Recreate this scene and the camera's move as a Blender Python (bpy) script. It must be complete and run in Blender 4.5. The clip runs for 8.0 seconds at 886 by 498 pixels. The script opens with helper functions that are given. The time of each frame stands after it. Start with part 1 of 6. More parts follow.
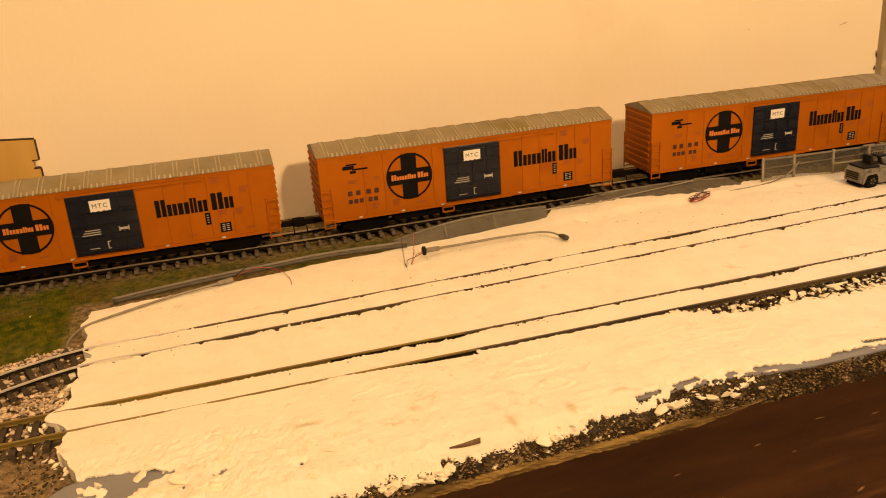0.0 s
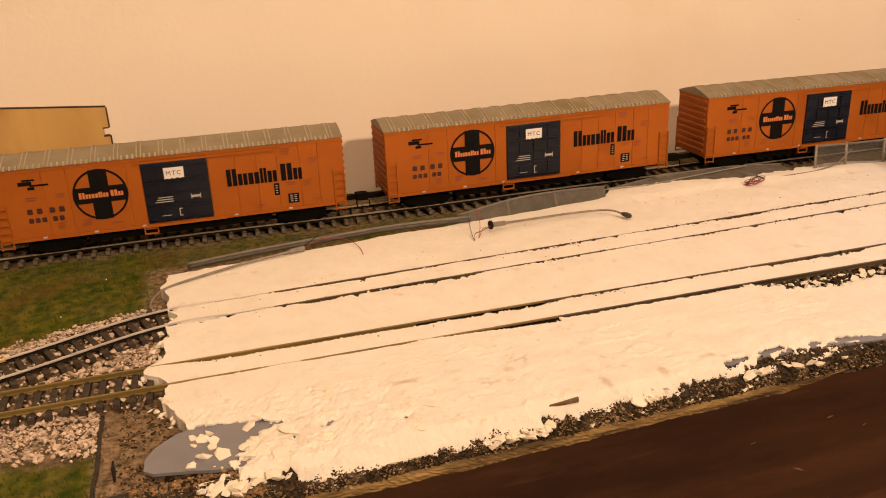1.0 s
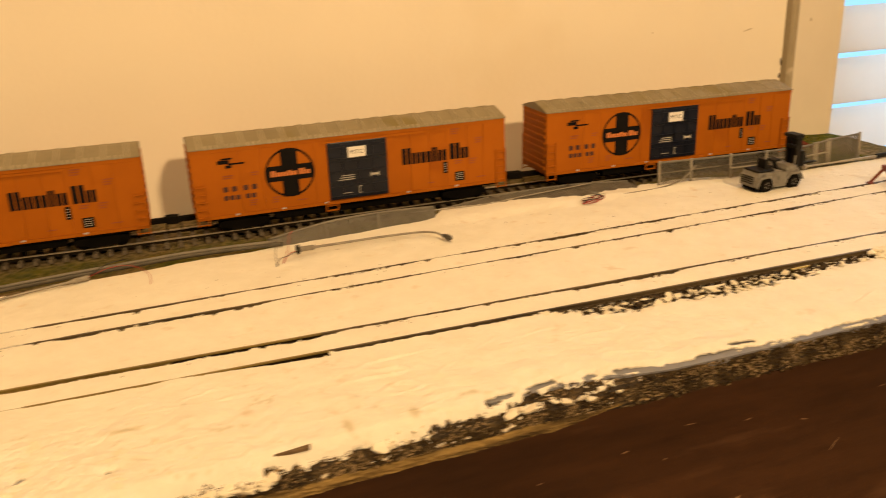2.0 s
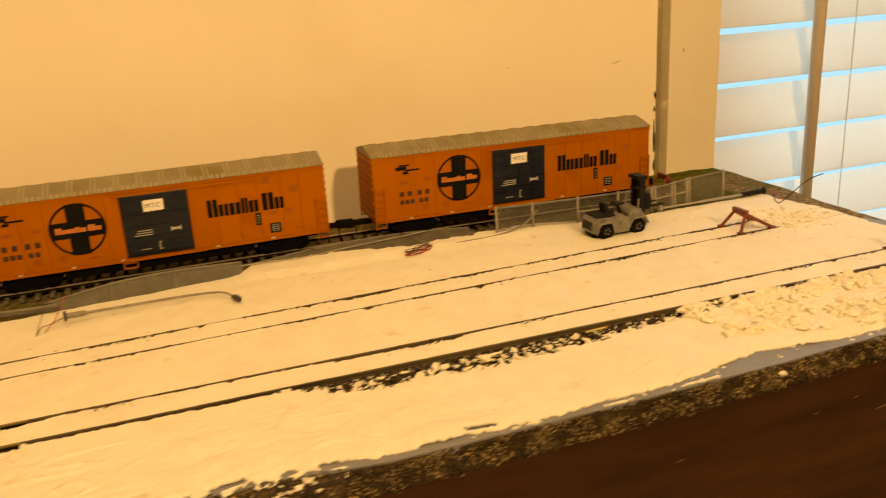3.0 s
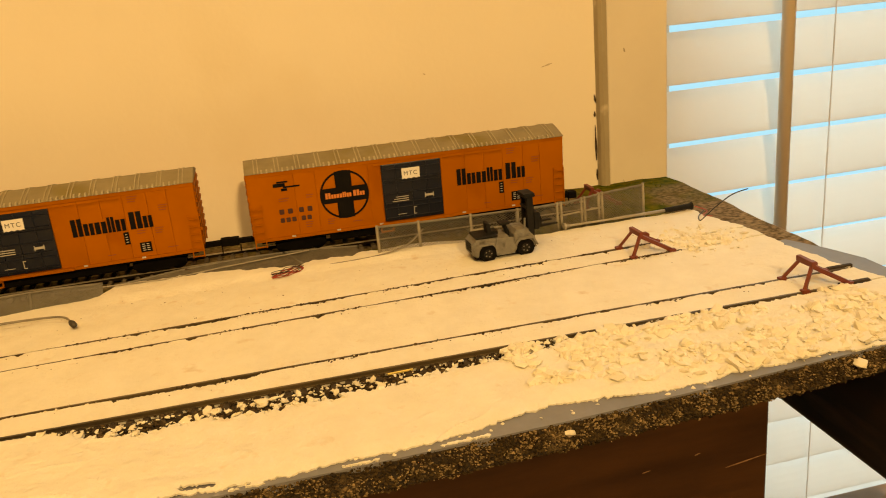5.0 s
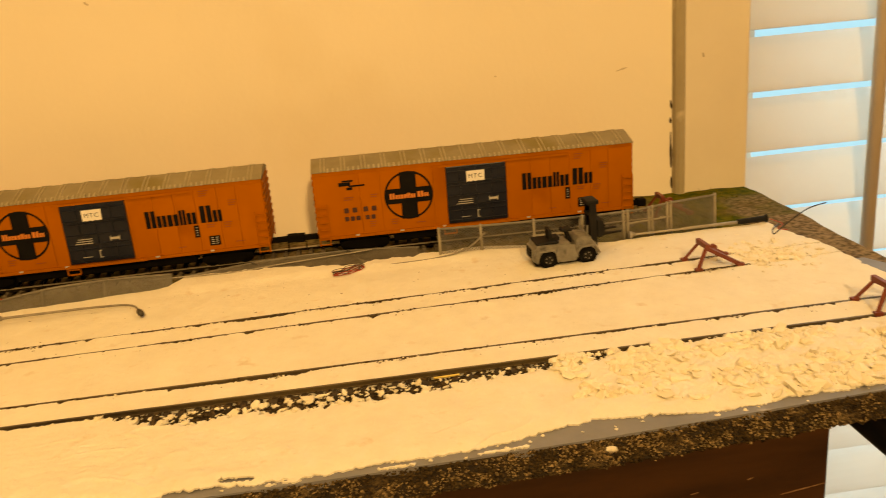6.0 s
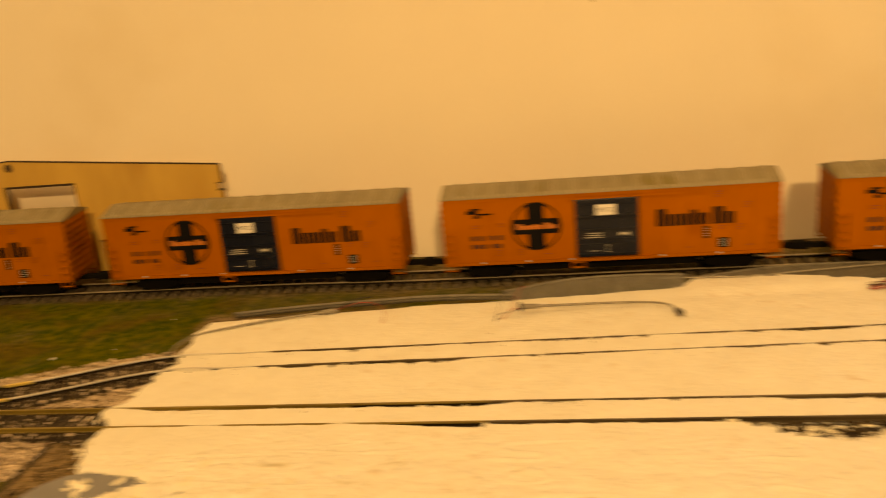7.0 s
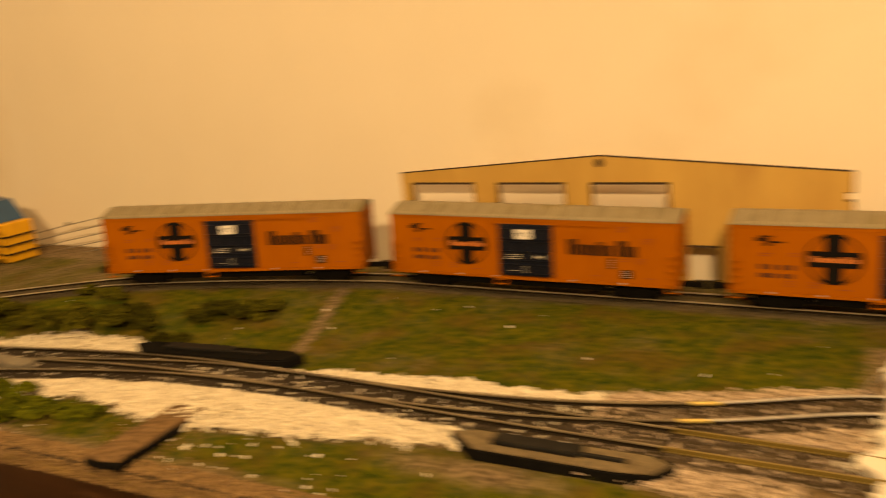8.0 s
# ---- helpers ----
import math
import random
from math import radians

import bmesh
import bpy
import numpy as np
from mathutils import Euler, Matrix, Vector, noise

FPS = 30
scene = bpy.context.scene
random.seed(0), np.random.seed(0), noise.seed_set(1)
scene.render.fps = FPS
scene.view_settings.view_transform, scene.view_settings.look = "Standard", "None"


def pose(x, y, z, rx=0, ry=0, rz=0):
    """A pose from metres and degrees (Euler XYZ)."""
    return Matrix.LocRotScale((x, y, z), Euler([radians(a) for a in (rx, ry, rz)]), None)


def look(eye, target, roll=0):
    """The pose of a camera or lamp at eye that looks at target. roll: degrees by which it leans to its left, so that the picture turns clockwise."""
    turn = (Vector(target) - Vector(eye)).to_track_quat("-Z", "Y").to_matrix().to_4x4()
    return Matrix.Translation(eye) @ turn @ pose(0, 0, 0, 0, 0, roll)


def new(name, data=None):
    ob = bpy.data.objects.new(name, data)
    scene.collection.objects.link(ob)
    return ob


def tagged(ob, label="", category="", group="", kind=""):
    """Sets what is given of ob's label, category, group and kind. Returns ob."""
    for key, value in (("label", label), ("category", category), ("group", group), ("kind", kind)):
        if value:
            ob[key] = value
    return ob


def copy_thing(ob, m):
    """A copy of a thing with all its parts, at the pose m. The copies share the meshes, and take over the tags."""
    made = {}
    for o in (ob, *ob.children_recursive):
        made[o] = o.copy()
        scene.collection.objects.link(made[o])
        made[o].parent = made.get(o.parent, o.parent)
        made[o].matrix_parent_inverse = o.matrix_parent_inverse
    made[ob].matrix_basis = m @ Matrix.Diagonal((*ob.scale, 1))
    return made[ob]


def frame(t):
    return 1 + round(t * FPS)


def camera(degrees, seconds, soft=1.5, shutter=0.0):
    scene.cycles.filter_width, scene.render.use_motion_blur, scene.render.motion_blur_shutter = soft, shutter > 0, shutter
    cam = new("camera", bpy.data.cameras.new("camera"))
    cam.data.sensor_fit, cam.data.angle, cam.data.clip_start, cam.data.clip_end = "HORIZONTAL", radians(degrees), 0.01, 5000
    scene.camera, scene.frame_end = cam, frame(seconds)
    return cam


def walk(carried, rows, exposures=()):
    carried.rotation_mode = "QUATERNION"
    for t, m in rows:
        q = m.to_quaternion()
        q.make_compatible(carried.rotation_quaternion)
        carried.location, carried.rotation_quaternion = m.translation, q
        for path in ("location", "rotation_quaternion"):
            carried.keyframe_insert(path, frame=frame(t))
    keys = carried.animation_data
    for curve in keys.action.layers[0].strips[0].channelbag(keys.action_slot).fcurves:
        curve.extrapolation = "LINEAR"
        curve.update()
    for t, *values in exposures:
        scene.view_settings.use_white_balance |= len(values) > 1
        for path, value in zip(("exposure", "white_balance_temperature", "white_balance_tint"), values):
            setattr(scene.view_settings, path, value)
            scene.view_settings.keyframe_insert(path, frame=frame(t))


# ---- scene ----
cam = camera(55.7, 8.0, soft=1.0, shutter=0.45)
PATH = [
    (0, (-0.007, 0.007, 0.182), (0.49, 1.81, -0.527), -4.0),
    (0.3, (-0.015, 0.01, 0.179), (0.468, 1.819, -0.525), -3.8),
    (0.5, (-0.028, 0.007, 0.182), (0.441, 1.814, -0.536), -3.4),
    (0.8, (-0.045, 0.006, 0.176), (0.439, 1.814, -0.529), -3.1),
    (1, (-0.049, 0.007, 0.175), (0.453, 1.805, -0.543), -2.6),
    (1.5, (-0.018, 0.01, 0.167), (0.52, 1.802, -0.538), -2.3),
    (2, (0.037, 0.011, 0.165), (0.646, 1.789, -0.519), -2.2),
    (2.2, (0.061, 0.011, 0.161), (0.683, 1.79, -0.509), -2.6),
    (3.3, (0.19, 0.014, 0.166), (0.779, 1.821, -0.458), -4.0),
    (3.5, (0.213, 0.016, 0.162), (0.775, 1.832, -0.457), -4.3),
    (4, (0.267, 0.008, 0.169), (0.777, 1.84, -0.451), -4.6),
    (4.2, (0.279, 0.008, 0.164), (0.753, 1.848, -0.461), -4.9),
    (5.3, (0.294, 0.008, 0.165), (0.625, 1.873, -0.474), -5.3),
    (5.5, (0.299, 0.009, 0.167), (0.588, 1.884, -0.467), -5.4),
    (6, (0.305, 0.008, 0.165), (0.481, 1.9, -0.459), -5.0),
    (6.3, (0.269, 0.013, 0.174), (0.314, 1.912, -0.452), -5.2),
    (6.5, (0.253, 0.014, 0.178), (0.136, 1.912, -0.443), -5.8),
    (7, (0.135, 0.016, 0.178), (-0.19, 1.902, -0.403), -5.7),
    (7.3, (0.075, 0.01, 0.179), (-0.406, 1.869, -0.38), -5.6),
    (7.5, (0.039, 0.013, 0.18), (-0.595, 1.831, -0.361), -6.1),
    (7.6, (0.014, 0.01, 0.179), (-0.679, 1.813, -0.34), -6.0),
    (7.8, (-0.023, 0.004, 0.182), (-0.846, 1.759, -0.315), -5.8),
    (8, (-0.068, 0.007, 0.185), (-1.062, 1.67, -0.312), -5.9),
]
EXPOSURES = [
    (0.0, 0.17, 6800, 24),
    (0.5, 0.13, 6800, 28),
    (1.0, 0.14, 5450, 33),
    (1.5, 0.14, 5100, 25),
    (2.0, 0.13, 6350, 19),
    (2.2, 0.09, 6900, 18),
    (3.3, -0.03, 8500, 13),
    (3.5, -0.03, 8500, 13),
    (4.0, -0.06, 8300, 13),
    (5.5, -0.04, 8350, 10),
    (6.0, -0.04, 8900, 13),
    (6.5, -0.07, 10100, 11),
    (7.0, -0.08, 8700, 15),
    (7.5, -0.02, 7900, 21),
    (8.0, 0.36, 7200, 18),
]
walk(cam, [(t, look(eye, target, roll)) for t, eye, target, roll in PATH], EXPOSURES)

# ---- light and world ----
world = bpy.data.worlds.new("sky")
scene.world = world
world.use_nodes = True
wn = world.node_tree.nodes
sky = wn.new("ShaderNodeTexSky")
sky.sky_type, sky.sun_disc, sky.sun_elevation, sky.sun_rotation = "NISHITA", False, radians(28), radians(150)
wn["Background"].inputs["Strength"].default_value = 0.12
world.node_tree.links.new(sky.outputs["Color"], wn["Background"].inputs["Color"])


def lamp(name, kind, eye, target, power, colour, size):
    data = bpy.data.lights.new(name, kind)
    data.energy, data.color = power, colour
    if kind == "AREA":
        data.shape, data.size = "DISK", size
    else:
        data.shadow_soft_size = size
    ob = new(name, data)
    ob.matrix_basis = look(eye, target)
    return ob


WARM = (1.0, 0.67, 0.30)
lamp("floor_lamp_light", "AREA", (0.56, -1.55, 1.15), (0.0, 0.5, 0.1), 32.0, WARM, 0.14)
lamp("ceiling_light", "AREA", (-0.05, -0.45, 1.58), (-0.1, 0.15, 0.0), 13.0, WARM, 0.40)
day = lamp("window_daylight", "AREA", (1.0, 0.70, 0.16), (1.0, 0.0, 0.16), 13.0, (0.56, 0.80, 1.0), 0.84)
day.data.shape, day.data.size_y = "RECTANGLE", 1.55

# ---- materials ----
def mat(name, c1, c2=None, scale=40.0, rough=0.6, bump=0.0, metal=0.0, fine=None, c3=None, stain=8.0, stain_at=0.62, random_by="", spec=0.5, stretch=(1, 1, 1)):
    """A surface with grain between c1 and c2, and stains of c3 at a larger scale."""
    m = bpy.data.materials.new(name)
    m.use_nodes = True
    n, l = m.node_tree.nodes, m.node_tree.links
    b = n["Principled BSDF"]
    b.inputs["Roughness"].default_value, b.inputs["Metallic"].default_value = rough, metal
    b.inputs["Specular IOR Level"].default_value = spec
    c2 = c2 or tuple(c * 0.8 for c in c1)
    tc = n.new("ShaderNodeTexCoord")
    mp = n.new("ShaderNodeMapping")
    mp.inputs["Scale"].default_value = stretch
    l.new(tc.outputs["Object"], mp.inputs["Vector"])
    at = mp.outputs["Vector"]
    if random_by == "object":
        info = n.new("ShaderNodeObjectInfo")
        add = n.new("ShaderNodeVectorMath")
        add.operation = "ADD"
        l.new(at, add.inputs[0])
        l.new(info.outputs["Random"], add.inputs[1])
        at = add.outputs["Vector"]
    g = n.new("ShaderNodeTexNoise")
    g.inputs["Scale"].default_value, g.inputs["Detail"].default_value, g.inputs["Roughness"].default_value = scale, 6.0, 0.62
    l.new(at, g.inputs["Vector"])
    ramp = n.new("ShaderNodeValToRGB")
    ramp.color_ramp.elements[0].position, ramp.color_ramp.elements[1].position = 0.32, 0.68
    ramp.color_ramp.elements[0].color, ramp.color_ramp.elements[1].color = (*c1, 1), (*c2, 1)
    l.new(g.outputs["Fac"], ramp.inputs["Fac"])
    col = ramp.outputs["Color"]
    if random_by == "island":
        geo = n.new("ShaderNodeNewGeometry")
        mix = n.new("ShaderNodeMixRGB")
        mix.inputs["Color1"].default_value, mix.inputs["Color2"].default_value = (*c1, 1), (*c2, 1)
        l.new(geo.outputs["Random Per Island"], mix.inputs["Fac"])
        mul = n.new("ShaderNodeMixRGB")
        mul.inputs["Fac"].default_value = 0.7
        l.new(col, mul.inputs["Color1"])
        l.new(mix.outputs["Color"], mul.inputs["Color2"])
        col = mul.outputs["Color"]
    if c3:
        s = n.new("ShaderNodeTexNoise")
        s.inputs["Scale"].default_value, s.inputs["Detail"].default_value = stain, 5.0
        l.new(at, s.inputs["Vector"])
        r2 = n.new("ShaderNodeValToRGB")
        r2.color_ramp.elements[0].position, r2.color_ramp.elements[1].position = stain_at, min(1.0, stain_at + 0.14)
        l.new(s.outputs["Fac"], r2.inputs["Fac"])
        mix = n.new("ShaderNodeMixRGB")
        mix.inputs["Color2"].default_value = (*c3, 1)
        l.new(r2.outputs["Color"], mix.inputs["Fac"])
        l.new(col, mix.inputs["Color1"])
        col = mix.outputs["Color"]
    l.new(col, b.inputs["Base Color"])
    if bump:
        bp = n.new("ShaderNodeBump")
        bp.inputs["Strength"].default_value, bp.inputs["Distance"].default_value = bump, 0.0008
        h = g
        if fine:
            h = n.new("ShaderNodeTexNoise")
            h.inputs["Scale"].default_value, h.inputs["Detail"].default_value = fine, 8.0
            l.new(at, h.inputs["Vector"])
        l.new(h.outputs["Fac"], bp.inputs["Height"])
        l.new(bp.outputs["Normal"], b.inputs["Normal"])
    return m


WALL = mat("cream_wall_paint", (0.87, 0.80, 0.66), (0.82, 0.75, 0.61), 3.0, 0.7, 0.15, fine=260, c3=(0.77, 0.68, 0.51), stain=4.0, stain_at=0.58)
# about half as bright as the cream wall, for the walls out of view
FARWALL = mat("darker_wall_tone", (0.46, 0.40, 0.31), (0.42, 0.36, 0.28), 3.0, 0.8)
CASING = mat("cream_trim_paint", (0.76, 0.70, 0.58), (0.70, 0.64, 0.52), 12.0, 0.45, 0.06, fine=90)
STRIP = mat("grey_trim_strip", (0.40, 0.345, 0.235), (0.33, 0.285, 0.19), 30.0, 0.5, 0.2, c3=(0.62, 0.55, 0.42), stain=60, stain_at=0.60)
SLAT = mat("blind_slat", (0.76, 0.765, 0.775), (0.72, 0.725, 0.735), 20.0, 0.5)
sn, sl = SLAT.node_tree.nodes, SLAT.node_tree.links
tr = sn.new("ShaderNodeBsdfTranslucent")
tr.inputs["Color"].default_value = (0.80, 0.77, 0.72, 1)
mx = sn.new("ShaderNodeMixShader")
mx.inputs["Fac"].default_value = 0.49
sl.new(sn["Principled BSDF"].outputs["BSDF"], mx.inputs[1])
sl.new(tr.outputs["BSDF"], mx.inputs[2])
sl.new(mx.outputs["Shader"], sn["Material Output"].inputs["Surface"])
BLOCKWOOD = mat("golden_wood", (0.48, 0.27, 0.075), (0.38, 0.20, 0.055), 30.0, 0.5, 0.1, stretch=(0.2, 1, 1))
STICK = mat("tan_stick", (0.86, 0.74, 0.58), (0.78, 0.66, 0.50), 30.0, 0.6, stretch=(1, 1, 0.1))
FLOOR = mat("floor_boards", (0.20, 0.11, 0.05), (0.14, 0.075, 0.035), 12.0, 0.5, stretch=(0.2, 1, 1))
CABINET = mat("dark_cabinet_wood", (0.070, 0.030, 0.012), (0.032, 0.014, 0.0065), 46.0, 0.38, 0.25, fine=200, c3=(0.125, 0.062, 0.030), stain=40, stain_at=0.62, stretch=(0.25, 1, 1.6))
PANEL = mat("black_brown_wood", (0.044, 0.023, 0.011), (0.014, 0.008, 0.005), 60.0, 0.45, 0.25, fine=200, c3=(0.115, 0.066, 0.034), stain=60, stain_at=0.62, stretch=(1, 0.12, 1))
PLASTER = mat("white_plaster", (0.785, 0.765, 0.68), (0.72, 0.695, 0.605), 70.0, 0.85, 0.7, fine=420, c3=(0.66, 0.575, 0.45), stain=100, stain_at=0.63, spec=0.25)
pn, pl_ = PLASTER.node_tree.nodes, PLASTER.node_tree.links
smear = pn.new("ShaderNodeAttribute")
smear.attribute_name = "smear"
smudge = pn.new("ShaderNodeMixRGB")
smudge.inputs["Color2"].default_value = (0.47, 0.41, 0.25, 1)
pl_.new(smear.outputs["Fac"], smudge.inputs["Fac"])
pl_.new(pn["Principled BSDF"].inputs["Base Color"].links[0].from_socket, smudge.inputs["Color1"])
pl_.new(smudge.outputs["Color"], pn["Principled BSDF"].inputs["Base Color"])
CHUNK = mat("plaster_chunk", (0.82, 0.785, 0.665), (0.70, 0.645, 0.505), 300.0, 0.9, 0.3, random_by="island")
GREY = mat("grey_primer", (0.21, 0.215, 0.24), (0.165, 0.17, 0.19), 50.0, 0.55, 0.1, fine=300, c3=(0.50, 0.48, 0.46), stain=60, stain_at=0.70)
GRAVEL = mat("dark_gravel", (0.004, 0.003, 0.002), (0.090, 0.060, 0.026), 500.0, 0.8, random_by="island", spec=0.2, c3=(0.135, 0.096, 0.050), stain=75, stain_at=0.56)
GRIT = mat("tan_grit", (0.07, 0.046, 0.018), (0.40, 0.285, 0.140), 500.0, 0.7, random_by="island")
GRAVEL_BED = mat("dark_gravel_bed", (0.012, 0.009, 0.007), (0.05, 0.036, 0.022), 420.0, 0.9, 0.6, fine=700)
BALLAST = mat("pale_ballast", (0.76, 0.62, 0.48), (0.20, 0.145, 0.085), 400.0, 0.85, random_by="island", c3=(0.15, 0.135, 0.045), stain=85, stain_at=0.66)
BALLAST_WHITE = mat("white_ballast", (0.82, 0.77, 0.63), (0.48, 0.42, 0.32), 400.0, 0.85, random_by="island")
GRASS = mat("grass_blades", (0.046, 0.074, 0.0035), (0.160, 0.142, 0.009), 90.0, 0.9, random_by="island", spec=0.08)
# shaded copy of the bush leaves, for the dark gaps between clumps
BUSH_SHADE = mat("shaded_bush_leaves", (0.007, 0.010, 0.0015), (0.085, 0.080, 0.008), 120.0, 0.9, random_by="island", spec=0.04)
# for tufts that stand in for grass, its top light mixed into the green
TUFT_GREEN = mat("toplit_grass_leaves", (0.030, 0.050, 0.003), (0.185, 0.195, 0.012), 120.0, 0.9, random_by="island", spec=0.06)
BUSH = mat("bush_leaves", (0.012, 0.017, 0.002), (0.150, 0.138, 0.012), 120.0, 0.9, random_by="island", spec=0.06)
TIE = mat("black_plastic_tie", (0.036, 0.028, 0.021), (0.070, 0.056, 0.042), 260.0, 0.8, 0.2, spec=0.12)
TIE_GREY = mat("weathered_grey_tie", (0.19, 0.158, 0.112), (0.060, 0.048, 0.034), 260.0, 0.8, 0.3, spec=0.2)
BRASS = mat("brass_rail", (0.285, 0.210, 0.050), (0.130, 0.095, 0.027), 140.0, 0.45, metal=0.3, stretch=(0.1, 1, 1))
NICKEL = mat("nickel_rail", (0.58, 0.50, 0.37), (0.27, 0.225, 0.155), 140.0, 0.45, metal=0.35, stretch=(0.1, 1, 1))
LEADRAIL = mat("grey_brown_rail", (0.27, 0.225, 0.15), (0.10, 0.082, 0.055), 150.0, 0.5, metal=0.25, stretch=(0.12, 1, 1))
JOINER = mat("bright_brass", (0.84, 0.68, 0.24), (0.70, 0.54, 0.16), 90.0, 0.3, metal=0.5)
WEB = mat("dark_rail_web", (0.022, 0.016, 0.009), (0.009, 0.007, 0.0045), 200.0, 0.85, spec=0.08)
RUSTY = mat("weathered_rail", (0.74, 0.72, 0.69), (0.46, 0.44, 0.41), 160.0, 0.38, metal=0.3, stretch=(0.1, 1, 1))
DARKRAIL = mat("brown_rail", (0.135, 0.100, 0.050), (0.040, 0.030, 0.018), 150.0, 0.5, metal=0.2, stretch=(0.15, 1, 1))
WOODEDGE = mat("raw_wood_strip", (0.40, 0.275, 0.095), (0.090, 0.058, 0.021), 240.0, 0.85, 0.9, fine=300, c3=(0.040, 0.026, 0.012), stain=80, stain_at=0.56, stretch=(0.2, 1, 1), spec=0.2)
PLY = mat("laser_cut_plywood", (0.58, 0.375, 0.095), (0.48, 0.295, 0.07), 30.0, 0.7, 0.08, fine=200, c3=(0.38, 0.21, 0.05), stain=16, stain_at=0.60, stretch=(1, 1, 0.3))
CHAR = mat("charred_edge", (0.05, 0.03, 0.018), (0.03, 0.02, 0.012), 60.0, 0.9)
ORANGE = mat("orange_car_paint", (0.388, 0.113, 0.0027), (0.335, 0.095, 0.0025), 34.0, 0.55, 0.05, fine=500, c3=(0.27, 0.070, 0.0025), stain=24, stain_at=0.62, random_by="object", spec=0.10)
ROOF = mat("grey_roof_paint", (0.255, 0.212, 0.130), (0.190, 0.157, 0.093), 60.0, 0.55, 0.1, fine=400, c3=(0.18, 0.140, 0.048), stain=26, stain_at=0.56, random_by="object", spec=0.35)
NAVY = mat("navy_door_paint", (0.007, 0.0100, 0.023), (0.005, 0.0070, 0.016), 60.0, 0.35, spec=0.35)
BLACK = mat("black_lettering", (0.005, 0.0045, 0.005), (0.009, 0.008, 0.007), 80.0, 0.7, spec=0.08)
UNDER = mat("black_underframe", (0.004, 0.0035, 0.003), (0.007, 0.006, 0.005), 120.0, 0.85, spec=0.06)
WHITE = mat("white_label_paper", (0.80, 0.78, 0.74), (0.74, 0.72, 0.67), 90.0, 0.7)
INK = mat("dark_ink", (0.03, 0.03, 0.035), None, 60.0, 0.7)
FENCE = mat("grey_fence_plastic", (0.175, 0.162, 0.132), (0.115, 0.106, 0.086), 120.0, 0.6)
METAL = mat("dull_grey_metal", (0.29, 0.265, 0.215), (0.17, 0.152, 0.125), 140.0, 0.5, metal=0.3)
DARKMETAL = mat("dark_grey_plastic", (0.006, 0.006, 0.006), (0.016, 0.015, 0.014), 140.0, 0.6, spec=0.15)
TRUCKGREY = mat("grey_vehicle_plastic", (0.225, 0.215, 0.192), (0.135, 0.128, 0.112), 200.0, 0.55, 0.25, c3=(0.055, 0.050, 0.042), stain=170, stain_at=0.58)
TYRE = mat("black_rubber", (0.004, 0.004, 0.004), (0.008, 0.0075, 0.007), 150.0, 0.9, spec=0.06)
STOP = mat("oxide_red_plastic", (0.185, 0.036, 0.018), (0.125, 0.024, 0.012), 120.0, 0.5)
REDWIRE = mat("red_wire", (0.40, 0.050, 0.032), None, 60.0, 0.45)
BLACKWIRE = mat("black_wire", (0.012, 0.011, 0.010), None, 60.0, 0.45)
YELLOW = mat("yellow_plastic", (0.75, 0.40, 0.015), (0.68, 0.35, 0.012), 60.0, 0.45)
BLUE = mat("blue_plastic", (0.025, 0.085, 0.20), (0.02, 0.06, 0.15), 60.0, 0.4)
DIRTBLOCK = mat("brown_dirt_block", (0.19, 0.130, 0.070), (0.075, 0.048, 0.026), 260.0, 0.9, 0.8, fine=500, spec=0.15)
MACHINE_TOP = mat("dusty_plastic", (0.22, 0.175, 0.105), (0.10, 0.078, 0.047), 240.0, 0.85, 0.4, fine=480, spec=0.15)
SOIL = mat("brown_soil_grit", (0.085, 0.056, 0.026), (0.33, 0.215, 0.100), 300.0, 0.9, random_by="island", spec=0.15)
CROSSING = mat("dark_dirt_crust", (0.24, 0.155, 0.078), (0.085, 0.052, 0.025), 240.0, 0.9, 0.9, fine=480, spec=0.1)
FENCE_PALE = mat("pale_grey_fence_plastic", (0.30, 0.272, 0.212), (0.19, 0.170, 0.130), 120.0, 0.55)
SCUFF = mat("rubbed_dark_paint", (0.60, 0.52, 0.38), (0.50, 0.43, 0.30), 300.0, 0.8)
SCRATCH = mat("bare_wood_scratch", (0.36, 0.22, 0.12), (0.20, 0.11, 0.06), 300.0, 0.6)
POLE_PALE = mat("pale_pole_plastic", (0.36, 0.33, 0.27), (0.25, 0.228, 0.185), 160.0, 0.5)
HEADGREY = mat("olive_grey_plastic", (0.045, 0.040, 0.030), (0.026, 0.023, 0.018), 140.0, 0.45)
STRIPDARK = mat("dark_grey_strip", (0.100, 0.090, 0.068), (0.062, 0.055, 0.042), 140.0, 0.7, 0.2, fine=400)
SOIL_DARK = mat("dark_bed_gravel", (0.012, 0.009, 0.006), (0.115, 0.080, 0.045), 400.0, 0.85, random_by="island", spec=0.15)
SNOW = mat("bright_yard", (0.70, 0.75, 0.82), (0.62, 0.68, 0.76), 2.0, 0.9)


# ---- mesh helpers ----
def part(name, bm, material, parent=None, label="", smooth=False):
    """Links a bmesh as one mesh object, under a thing or a part."""
    me = bpy.data.meshes.new(name)
    bm.to_mesh(me)
    bm.free()
    if smooth:
        me.polygons.foreach_set("use_smooth", [True] * len(me.polygons))
    me.materials.append(material)
    ob = new(name, me)
    ob.parent = parent
    if label:
        tagged(ob, label)
    return ob


def pydata(name, verts, faces, material, parent=None, smooth=False):
    me = bpy.data.meshes.new(name)
    me.from_pydata(verts, [], faces)
    me.update()
    if smooth:
        me.polygons.foreach_set("use_smooth", [True] * len(me.polygons))
    me.materials.append(material)
    ob = new(name, me)
    ob.parent = parent
    return ob


